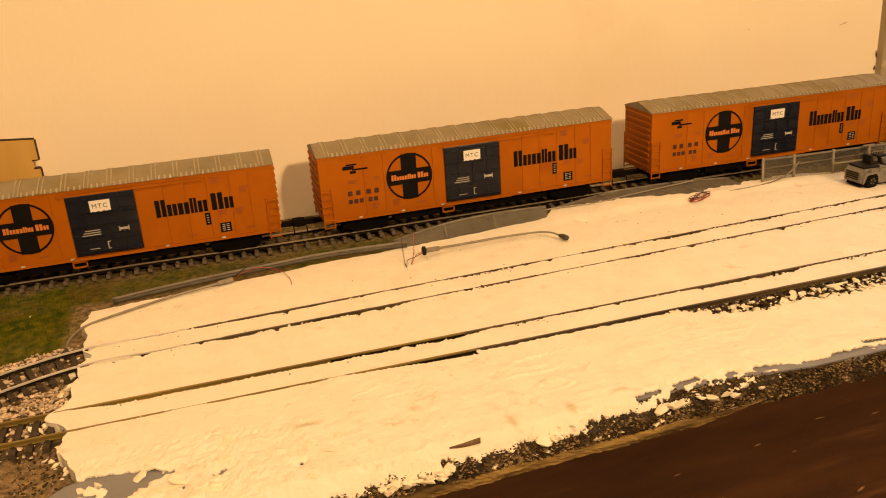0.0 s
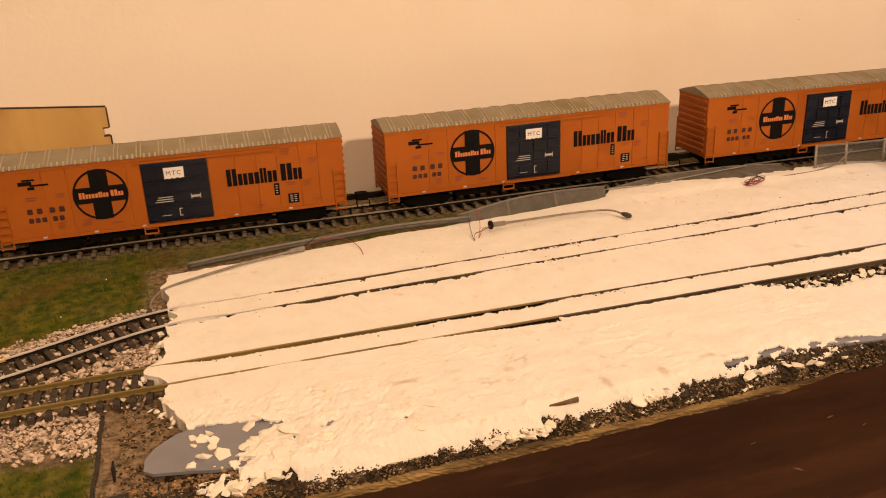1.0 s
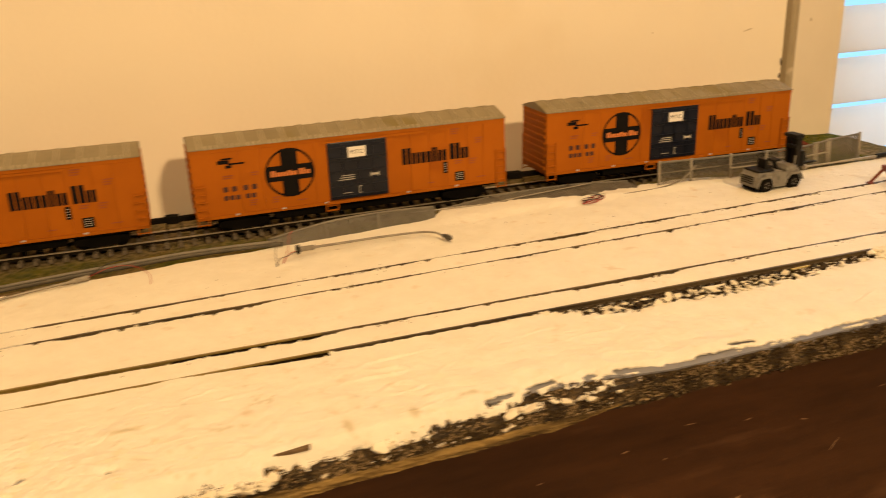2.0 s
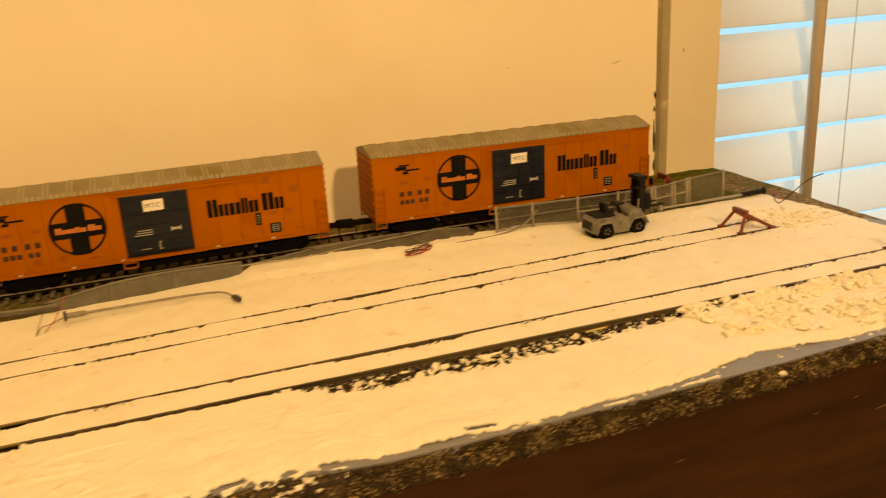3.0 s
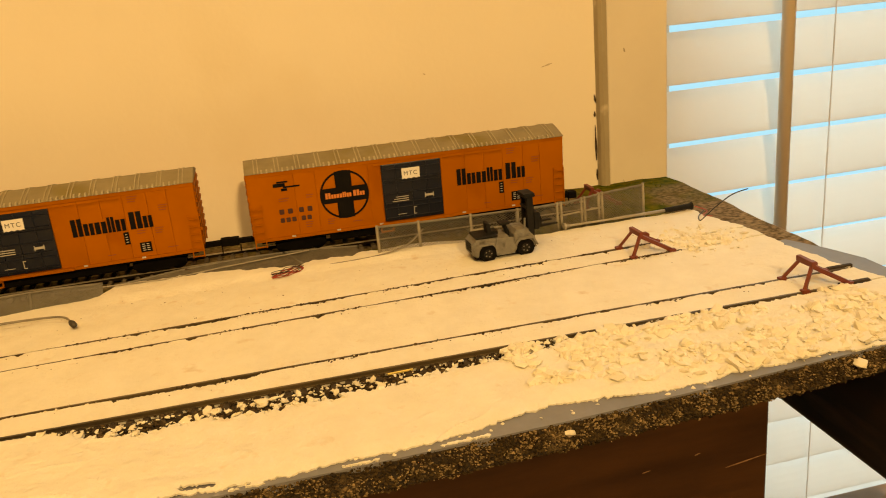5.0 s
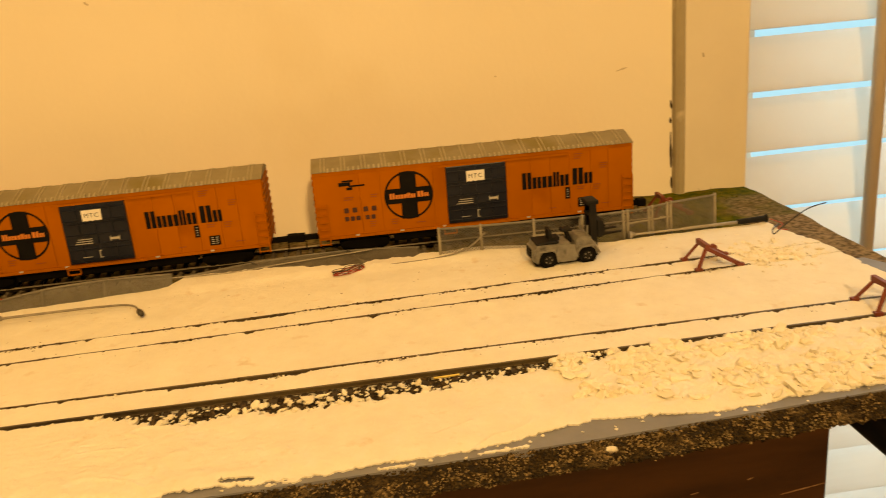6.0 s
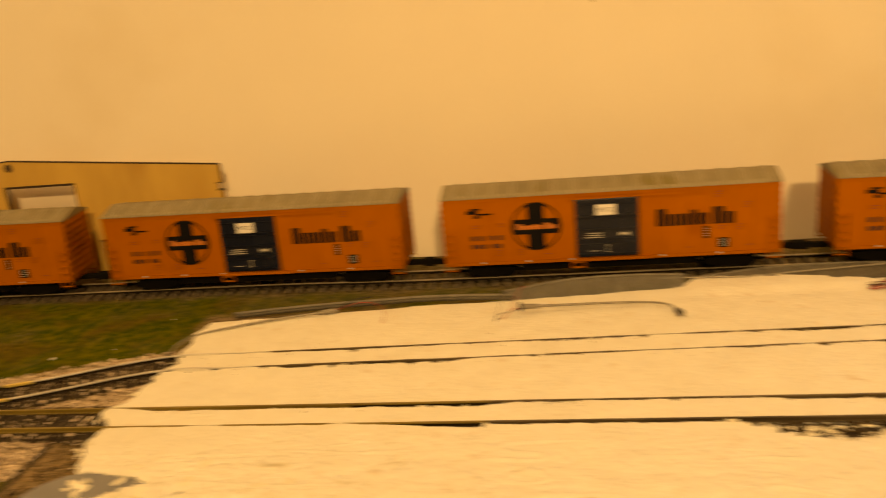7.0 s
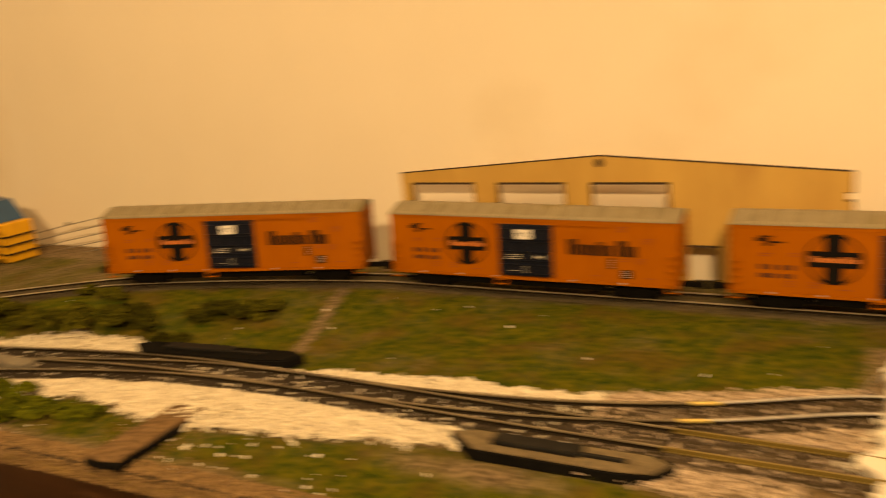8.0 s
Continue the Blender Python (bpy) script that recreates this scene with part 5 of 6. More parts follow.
fence = thing("chain_link_fence", "upright grey chain-link fence behind the forklift", "model fence", group="chain-link fences")
chain_fence(fence, [(0.346, 0.4685, 0.0060), (0.40, 0.468, 0.0060), (0.456, 0.4665, 0.0060), (0.485, 0.467, 0.0060), (0.512, 0.468, 0.0060)], [(0.346, 0.4695, 0.0250), (0.40, 0.469, 0.0235), (0.456, 0.4675, 0.0232), (0.485, 0.468, 0.0255), (0.512, 0.469, 0.0268)], [(0.002, 0.05), (0.130, 0.06), (0.259, 0.08), (0.380, 0.06), (0.497, 0.06), (0.513, 0.06), (0.612, 0.05), (0.632, 0.05), (0.724, 0.06), (0.745, 0.06), (0.998, 0.06)], weave=0.0014, post_mat=FENCE_PALE)
part("mid_rail", tube(bmesh.new(), [(0.457, 0.4670, 0.0158), (0.484, 0.4675, 0.0172)], 0.0007, 6), FENCE_PALE, fence)
part("mid_rail", tube(bmesh.new(), [(0.401, 0.4672, 0.0152), (0.429, 0.4668, 0.0148)], 0.0006, 6), FENCE_PALE, fence)

fence = thing("fence_rail_strip", "long grey fence strip lying along the plaster's edge", "model fence", group="chain-link fences")
lo = [(-0.069, 0.4540, 0.0085), (-0.041, 0.4580, 0.0092), (-0.010, 0.4610, 0.0098), (0.018, 0.4630, 0.0102), (0.042, 0.4638, 0.0108), (0.070, 0.4630, 0.0110), (0.096, 0.4600, 0.0112)]
# lower tube in darker grey, which carries the shadow beneath the top rail
part("strip", tube(bmesh.new(), spline([(x, y + 0.0010, z - 0.0012) for x, y, z in lo], 6), 0.0014, 8), STRIPDARK, fence, smooth=True)
part("top_rail", tube(bmesh.new(), spline([(x, y + 0.0006, z + 0.0006) for x, y, z in lo], 6), 0.0009, 8), FENCE, fence, smooth=True)


# ---- street lamps lying down ----
def lying_lamp(label, pts, base_len, head=True, disc=True, pole=None):
    th = thing("street_lamp", label, "model street lamp", group="fallen street lamps")
    line = spline(pts, 6)
    part("pole", tube(bmesh.new(), line, [0.0008 - 0.0003 * i / len(line) for i in range(len(line))], 8), pole or METAL, th, smooth=True)
    d = (Vector(pts[1]) - Vector(pts[0])).normalized()
    p = Vector(pts[0])
    part("base_sleeve", tube(bmesh.new(), [p, p + d * base_len, p + d * (base_len + 0.001)], [0.0015, 0.0014, 0.0009], 10), METAL, th, smooth=False)
    if disc:
        part("base_flange", tube(bmesh.new(), [p - d * 0.0006, p + d * 0.0006], 0.0026 if pole is None else 0.0021, 14), pole or DARKMETAL, th)
    if head:
        a, b = Vector(pts[-2]), Vector(pts[-1])
        e = (b - a).normalized()
        part("lamp_head", tube(bmesh.new(), [b - e * 0.0010, b, b + e * 0.0025, b + e * 0.0052, b + e * 0.0060], [0.0006, 0.0011, 0.0017, 0.0015, 0.0008], 10), HEADGREY, th, smooth=True)
    return th


lying_lamp("grey model street lamp lying on the white plaster", [(0.1010, 0.4395, 0.0128), (0.125, 0.4425, 0.0118), (0.151, 0.4445, 0.0112), (0.170, 0.4430, 0.0112), (0.1785, 0.4390, 0.0112), (0.1820, 0.4330, 0.0106)], 0.009)
lying_lamp("grey model street lamp lying over the plaster's edge", [(-0.0055, 0.4525, 0.0098), (-0.020, 0.4485, 0.0096), (-0.041, 0.4430, 0.0092), (-0.070, 0.4310, 0.0088), (-0.081, 0.4240, 0.0086), (-0.0865, 0.4140, 0.0075), (-0.0875, 0.4060, 0.0060)], 0.008, disc=False)
lying_lamp("grey model street lamp lying beside the fence", [(0.4575, 0.4610, 0.0108), (0.478, 0.4618, 0.0105), (0.505, 0.4628, 0.0102), (0.528, 0.4635, 0.0100)], 0.002, head=False, pole=POLE_PALE)
part("sleeve", tube(bmesh.new(), [(0.4890, 0.4623, 0.0104), (0.4900, 0.4623, 0.0104), (0.5240, 0.4634, 0.0101)], [0.0006, 0.0009, 0.0010], 10), POLE_PALE, bpy.data.objects["street_lamp.002"], smooth=True)
part("sleeve", tube(bmesh.new(), [(0.5236, 0.4634, 0.0102), (0.5405, 0.4638, 0.0104), (0.5420, 0.4638, 0.0104)], [0.0016, 0.0018, 0.0026], 10), DARKMETAL, bpy.data.objects["street_lamp.002"])


def wire(name, label, pts, material, r=0.00028, n=8):
    th = part(name, tube(bmesh.new(), spline(pts, n), r, 6), material, smooth=True)
    return tagged(th, label, "wire")


wire("lamp_wire", "thin black wire from a fallen street lamp", [(0.100, 0.4385, 0.0122), (0.0950, 0.4370, 0.0110), (0.0900, 0.4350, 0.0105), (0.0880, 0.4300, 0.0085), (0.0890, 0.4400, 0.0110), (0.0920, 0.4560, 0.0170), (0.0915, 0.4640, 0.0165)], BLACKWIRE, 0.00018)
wire("lamp_wire", "thin red wire from a fallen street lamp", [(0.100, 0.4385, 0.0124), (0.0960, 0.4390, 0.0112), (0.0915, 0.4330, 0.0085), (0.0960, 0.4440, 0.0110), (0.1000, 0.4580, 0.0160), (0.1030, 0.4650, 0.0150)], REDWIRE, 0.00018)
wire("lamp_wire", "thin red wire curling over the plaster", [(-0.0055, 0.4525, 0.0100), (0.0040, 0.4585, 0.0112), (0.0140, 0.4590, 0.0110), (0.0215, 0.4520, 0.0098), (0.0245, 0.4430, 0.0088), (0.0245, 0.4340, 0.0080)], REDWIRE, 0.00018)
wire("lamp_wire", "thin black wire over the fence strip", [(-0.0040, 0.4540, 0.0110), (0.0030, 0.4600, 0.0128), (0.0100, 0.4615, 0.0136), (0.0130, 0.4660, 0.0120)], BLACKWIRE)
wire("upright_wire", "black wire sticking up from the plaster corner", [(0.546, 0.4560, 0.0090), (0.5380, 0.4480, 0.0085), (0.5345, 0.4400, 0.0085), (0.5355, 0.4360, 0.0120), (0.5410, 0.4320, 0.0190), (0.5490, 0.4300, 0.0248), (0.5585, 0.4290, 0.0272)], BLACKWIRE, 0.00035)
wire("lamp_wire", "thin red wire at the plaster corner", [(0.5430, 0.4618, 0.0104), (0.5480, 0.4560, 0.0085), (0.5420, 0.4500, 0.0080), (0.5460, 0.4460, 0.0080)], REDWIRE)
for k, (m_, lab) in enumerate(((REDWIRE, "red"), (BLACKWIRE, "black"))):
    pts = []
    for i in range(49):
        t = 2 * math.pi * i / 12 + k
        pts.append((0.2925 + 0.0078 * math.cos(t) + 0.0014 * math.sin(3.1 * t), 0.4600 + 0.0030 * math.sin(t + 0.35 * math.sin(2.3 * t)) + 0.0030 * math.cos(t), 0.0096 + 0.0009 * k + 0.0010 * math.sin(t * 1.7 + k)))
    wire("wire_coil", "small bundle of %s wire on the plaster" % lab, pts, m_, 0.00018 if k else 0.00022, 3)
wire("fence_wire", "thin tan wire along the upright fence foot", [(0.294, 0.463, 0.0088), (0.32, 0.4635, 0.0092), (0.345, 0.4640, 0.0098), (0.362, 0.4655, 0.0130), (0.373, 0.4665, 0.0210)], METAL, 0.0005)


# ---- bumper stops ----
def bumper(at, turn=0.0):
    th = thing("bumper_stop", "oxide red model bumper stop on the track's end", "bumper stop", at, (0, 0, turn), group="bumper stops")

    def bar(a, b, w):
        a, b = Vector(a), Vector(b)
        d = (b - a).normalized()
        s = d.cross(Vector((0, 0, 1))).normalized() * w
        u = s.cross(d).normalized() * w
        bm = bmesh.new()
        v = [bm.verts.new(p + i * s + j * u) for p in (a, b) for i, j in ((-1, -1), (1, -1), (1, 1), (-1, 1))]
        for q in ((0, 1, 2, 3), (7, 6, 5, 4), (0, 4, 5, 1), (1, 5, 6, 2), (2, 6, 7, 3), (3, 7, 4, 0)):
            bm.faces.new([v[i] for i in q])
        bmesh.ops.recalc_face_normals(bm, faces=bm.faces[:])
        return bm
    for s in (-1, 1):
        part("front_leg", bar((0.0, s * GAUGE, 0.0), (0.0066, s * 0.0044, 0.0106), 0.00075), STOP, th)
        part("brace", bar((0.0060, s * 0.0046, 0.0102), (0.0230, s * GAUGE, 0.0005), 0.0010), STOP, th)
        part("rail_foot", boxes((-0.0016, 0.0022, s * GAUGE - 0.0014, s * GAUGE + 0.0014, -0.0008, 0.0010), bevel=0.0002), STOP, th)
        part("rail_foot", boxes((0.0208, 0.0250, s * GAUGE - 0.0014, s * GAUGE + 0.0014, -0.0008, 0.0012), bevel=0.0002), STOP, th)
    part("buffer_beam", boxes((0.0052, 0.0076, -0.0060, 0.0060, 0.0098, 0.0124), bevel=0.0003), STOP, th)
    part("cross_bar", boxes((0.0140, 0.0156, -0.0070, 0.0070, 0.0044, 0.0056), bevel=0.0002), STOP, th)
    part("bolt_head", tube(bmesh.new(), [(0.0165, 0.0070, 0.0052), (0.0165, 0.0096, 0.0052)], 0.0017, 10), STOP, th)
    return th


bumper((0.4725, track_a(0.48), RAIL_TOP), 1.9)
bumper((0.5220, TRACK_B, RAIL_TOP))
bumper((0.4885, MAIN_Y, RAIL_TOP - 0.0020))


# ---- forklift ----
fl = thing("forklift", "grey model forklift with black mast on the plaster", "model forklift", (0.4000, 0.4395, 0.0070), (0, 0, 2))
bm = prism([(-0.0062, 0.0040), (-0.0062, 0.0112), (-0.0048, 0.0134), (0.0080, 0.0128), (0.0140, 0.0128), (0.0140, 0.0098), (0.0165, 0.0098), (0.0172, 0.0138), (0.0262, 0.0136), (0.0285, 0.0110), (0.0300, 0.0040), (0.0270, 0.0062), (0.0235, 0.0078), (0.0200, 0.0062), (0.0165, 0.0026), (0.0070, 0.0026), (0.0048, 0.0062), (0.0012, 0.0080), (-0.0028, 0.0062), (-0.0045, 0.0030)], "y", -0.0078, 0.0078)
bmesh.ops.bevel(bm, geom=[e for e in bm.edges if abs(e.verts[0].co.y - e.verts[1].co.y) < 1e-6], offset=0.0005, segments=2, affect="EDGES")
part("body", bm, TRUCKGREY, fl, "light grey chassis with wheel arches")
part("bonnet_plate", boxes((-0.0050, 0.0078, -0.0068, 0.0068, 0.0132, 0.0146), bevel=0.0005), DARKMETAL, fl)
part("counterweight", boxes((-0.0074, -0.0058, -0.0072, 0.0072, 0.0040, 0.0116), bevel=0.0007), TRUCKGREY, fl)
part("seat", prism([(0.0030, 0.0140), (0.0090, 0.0140), (0.0090, 0.0158), (0.0052, 0.0160), (0.0044, 0.0205), (0.0028, 0.0205)], "y", -0.0035, 0.0035), DARKMETAL, fl)
bm = tube(bmesh.new(), [(0.0165, 0.001, 0.0110), (0.0135, 0.001, 0.0185)], 0.0013, 8)
box(bm, 0.0110, 0.0168, -0.0022, 0.0042, 0.0178, 0.0192, bevel=0.0004)
part("steering_column", bm, DARKMETAL, fl)
for x in (0.0012, 0.0232):
    for s in (-1, 1):
        wheel = part("wheel", tube(bmesh.new(), [(x, s * 0.0050, 0.0050), (x, s * 0.0056, 0.0050), (x, s * 0.0082, 0.0050), (x, s * 0.0086, 0.0050)], [0.0044, 0.0051, 0.0051, 0.0044], 22), TYRE, fl, "black rubber tyre")
        part("hub", tube(bmesh.new(), [(x, s * 0.0084, 0.0050), (x, s * 0.0088, 0.0050)], 0.0026, 12), DARKMETAL, wheel)
        for k in range(5):
            a = 2 * math.pi * k / 5
            part("wheel_nut", boxes((x + 0.0017 * math.cos(a) - 0.0003, x + 0.0017 * math.cos(a) + 0.0003, s * 0.0088 - 0.0003, s * 0.0088 + 0.0003, 0.0047 + 0.0017 * math.sin(a), 0.0053 + 0.0017 * math.sin(a))), METAL, wheel)
for s in (-1, 1):
    part("mast_rail", boxes((0.0262, 0.0300, s * 0.0042 - 0.0010, s * 0.0042 + 0.0010, 0.0030, 0.0328), bevel=0.0003), DARKMETAL, fl)
part("mast_cylinder", tube(bmesh.new(), [(0.0285, 0, 0.0040), (0.0285, 0, 0.0330)], 0.0014, 10), DARKMETAL, fl)
part("mast_head", boxes((0.0245, 0.0312, -0.0056, 0.0056, 0.0322, 0.0345), bevel=0.0005), DARKMETAL, fl)
part("mast_crossbar", boxes((0.0258, 0.0304, -0.0052, 0.0052, 0.0255, 0.0272), bevel=0.0003), DARKMETAL, fl)
part("fork_carriage", boxes((0.0300, 0.0330, -0.0060, 0.0060, 0.0135, 0.0235), bevel=0.0005), DARKMETAL, fl)
part("load_guard", boxes((0.0328, 0.0338, -0.0052, -0.0034, 0.0150, 0.0225), (0.0328, 0.0338, 0.0034, 0.0052, 0.0150, 0.0225), (0.0328, 0.0338, -0.0034, 0.0034, 0.0205, 0.0225), bevel=0.0003), DARKMETAL, fl)
for s in (-1, 1):
    part("fork", prism([(0.0330, 0.0142), (0.0440, 0.0148), (0.0440, 0.0153), (0.0345, 0.0156), (0.0343, 0.0205), (0.0330, 0.0205)], "y", s * 0.0042 - 0.0009, s * 0.0042 + 0.0009), DARKMETAL, fl)
    # side panel between the wheels, flared front wing, rear lamp ledge and dark under-body
    side = lambda a, b: (min(s * a, s * b), max(s * a, s * b))
    part("side_panel", prism([(0.0062, 0.0030), (0.0166, 0.0030), (0.0170, 0.0070), (0.0160, 0.0122), (0.0066, 0.0126), (0.0054, 0.0080)], "y", *side(0.0074, 0.0086)), TRUCKGREY, fl)
    part("front_wing", prism([(0.0168, 0.0082), (0.0190, 0.0112), (0.0278, 0.0114), (0.0304, 0.0062), (0.0296, 0.0058), (0.0272, 0.0102), (0.0196, 0.0100), (0.0176, 0.0076)], "y", *side(0.0040, 0.0094)), TRUCKGREY, fl)
    part("rear_wing", prism([(-0.0070, 0.0084), (-0.0050, 0.0106), (0.0046, 0.0108), (0.0060, 0.0082), (0.0052, 0.0080), (0.0040, 0.0098), (-0.0044, 0.0096), (-0.0062, 0.0078)], "y", *side(0.0060, 0.0090)), TRUCKGREY, fl)
part("chassis_plate", boxes((-0.0055, 0.0285, -0.0066, 0.0066, 0.0016, 0.0042), bevel=0.0003), TYRE, fl, "dark underside")
part("dash_cowl", prism([(0.0168, 0.0132), (0.0262, 0.0132), (0.0256, 0.0152), (0.0188, 0.0156)], "y", -0.0070, 0.0070), TRUCKGREY, fl)
part("rear_grille", boxes(*[(-0.0079, -0.0073, -0.0050, 0.0050, 0.0062 + 0.0014 * k, 0.0068 + 0.0014 * k) for k in range(4)]), DARKMETAL, fl)
for s in (-1, 1):
    part("guard_post", tube(bmesh.new(), [(0.0235, s * 0.0066, 0.0130), (0.0240, s * 0.0066, 0.0215)], 0.0006, 6), TRUCKGREY, fl)


# ---- switch machines, grey joint block, dirt block ----
def switch_machine(at, turn, length, label, top):
    th = thing("switch_machine", label, "switch machine", at, (0, 0, turn), group="switch machines")
    h, w = length / 2, 0.0095
    outline = [(-h, 0.004), (-h + 0.016, -w), (h - 0.022, -w), (h - 0.006, -w + 0.003), (h, 0.004), (h - 0.010, w), (-h + 0.010, w)]
    part("housing", prism(outline, "z", 0.0010, 0.0056), TYRE, th, "black plastic housing")
    part("top_plate", prism([(x * 0.96, y * 0.86) for x, y in outline], "z", 0.0054, 0.0062), top, th)
    part("motor_cover", boxes((-h * 0.55, h * 0.25, -0.0030, 0.0055, 0.0060, 0.0084), bevel=0.0008), DARKMETAL, th)
    part("throw_bar", boxes((h * 0.25, h * 0.62, -0.0012, 0.0012, 0.0060, 0.0074), bevel=0.0003), DARKMETAL, th)
    return th


switch_machine((-0.2030, 0.3070, 0.0008), 1.0, 0.1040, "black switch machine with dusty tan top beside the yard track", MACHINE_TOP)
switch_machine((-0.4490, 0.3535, 0.0026), 6.0, 0.1300, "dark grey switch machine behind the lead track", TYRE)
blk = part("joint_block", boxes((-0.6400, -0.5560, 0.2960, 0.3060, 0.0040, 0.0105), bevel=0.001), METAL)
tagged(blk, "grey metal block lying on the lead track", "metal block")
bm = boxes((-0.0112, 0.0100, -0.0350, 0.0300, 0.0032, 0.0050), bevel=0.0007)
bmesh.ops.subdivide_edges(bm, edges=[e for e in bm.edges if e.calc_length() > 0.004], cuts=11, use_grid_fill=True)
for v in bm.verts:
    v.co += Vector((n2(v.co.x, v.co.y, 170), n2(v.co.y, v.co.x, 190, 4), 0.7 * n2(v.co.x, v.co.y, 300, 9))) * 0.0012
blk = part("crossing_block", bm, CROSSING)
# slightly wider black slab below, for the shadow on the block's sides and end
bm = boxes((-0.0108, 0.0116, -0.0362, 0.0300, 0.0, 0.0036), bevel=0.0008)
bmesh.ops.subdivide_edges(bm, edges=[e for e in bm.edges if e.calc_length() > 0.004], cuts=11, use_grid_fill=True)
for v in bm.verts:
    v.co += Vector((n2(v.co.x, v.co.y, 150, 2), n2(v.co.y, v.co.x, 170, 6), 0.3 * n2(v.co.x, v.co.y, 220, 3))) * 0.0011
part("base_board", bm, TYRE, blk, "black slab for the block's shaded sides")
blk.matrix_basis = pose(-0.4040, 0.2650, 0.0014, -2.4, 0, 6)
tagged(blk, "brown dirt-covered crossing block with shade-black sides at the board's edge", "dirt block")

for s in (-1, 1):
    near = min(line_a, key=lambda q: abs(q[0].x + 0.1545 - 0.003 * s))
    jn = part("rail_joiner", boxes((-0.0068, 0.0068, -0.0007, 0.0007, -0.0012, 0.0002), bevel=0.0002), JOINER)
    side = Vector((-math.sin(near[1]), math.cos(near[1]), 0)) * (GAUGE * s)
    jn.matrix_basis = pose(near[0].x + side.x, near[0].y + side.y, RAIL_TOP, 0, 0, math.degrees(near[1]))
    tagged(jn, "bright yellow brass joiner on a siding rail", "rail joiner", group="rail joiners")

jn = part("rail_joiner", boxes((-0.0055, 0.0055, -0.0004, 0.0004, -0.0006, 0.0003), bevel=0.0002), JOINER)
jn.matrix_basis = pose(0.3310, TRACK_B - GAUGE - 0.0034, 0.0068, 0, 0, 2)
tagged(jn, "bright yellow brass joiner beside the broken-out rail", "rail joiner", group="rail joiners")

for x0, x1, y in ((0.5480, 0.5615, TRACK_B + GAUGE + 0.0016), (0.5400, 0.5560, TRACK_B - GAUGE)):
    end = part("track_end_piece", boxes((x0, x1, y - 0.0010, y + 0.0010, 0.0062, 0.0090), (x0 + 0.0090, x0 + 0.0108, y - 0.0022, y + 0.0022, 0.0060, 0.0078), bevel=0.0003), TIE)
    tagged(end, "dark plastic track end piece at the broken plaster corner", "track end", group="track end pieces")

# ---- yellow truck and wire fence at the far end ----
yt = thing("toy_truck", "yellow and blue plastic toy truck at the layout's far end", "toy truck", (-0.9100, 0.5150, -0.003), (0, 0, -4))
bm = boxes((-0.045, 0.040, -0.016, 0.016, 0.006, 0.046), bevel=0.0012)
part("bed", bm, YELLOW, yt)
for k in range(4):
    part("rib", boxes((-0.046, 0.0412, -0.0172, -0.0158, 0.0100 + k * 0.0090, 0.0130 + k * 0.0090), bevel=0.0003), YELLOW, yt)
for k in range(3):
    part("stripe", boxes((-0.0455, 0.0422, -0.0178, 0.0164, 0.0142 + k * 0.0090, 0.0153 + k * 0.0090)), DARKMETAL, yt, "dark stripe")
part("cab_cover", prism([(-0.045, 0.0465), (0.030, 0.0465), (0.012, 0.0660), (-0.045, 0.0700)], "y", -0.015, 0.015), BLUE, yt)
part("window_strip", prism([(0.010, 0.0490), (0.022, 0.0490), (0.010, 0.0610)], "y", -0.0156, -0.0150), DARKMETAL, yt)
for x in (-0.030, 0.024):
    for s in (-1, 1):
        part("wheel", tube(bmesh.new(), [(x, s * 0.012, 0.0035), (x, s * 0.017, 0.0035)], 0.0065, 18), TYRE, yt)
wf = thing("strand_fence", "low fence of thin grey strands by the wall", "model fence")
for k in range(5):
    z = 0.0440 - k * 0.0080
    part("strand", tube(bmesh.new(), [(-0.935, 0.556, z - 0.0310), (-0.860, 0.555, z - 0.0165), (-0.794, 0.553, z - 0.0050), (-0.735, 0.551, z + 0.0060)], 0.00050, 6), METAL, wf)
part("strand_clip", tube(bmesh.new(), [(-0.853, 0.5545, 0.0290), (-0.851, 0.5545, 0.0305), (-0.847, 0.5545, 0.0312), (-0.845, 0.5545, 0.0300)], [0.0006, 0.0019, 0.0017, 0.0006], 8), METAL, wf, "dark knot on the upper strand")
for x, z in ((-0.935, 0.014), (-0.737, 0.051)):
    part("post", tube(bmesh.new(), [(x, 0.5545, -0.002), (x, 0.5545, z)], 0.0008, 6), METAL, wf)


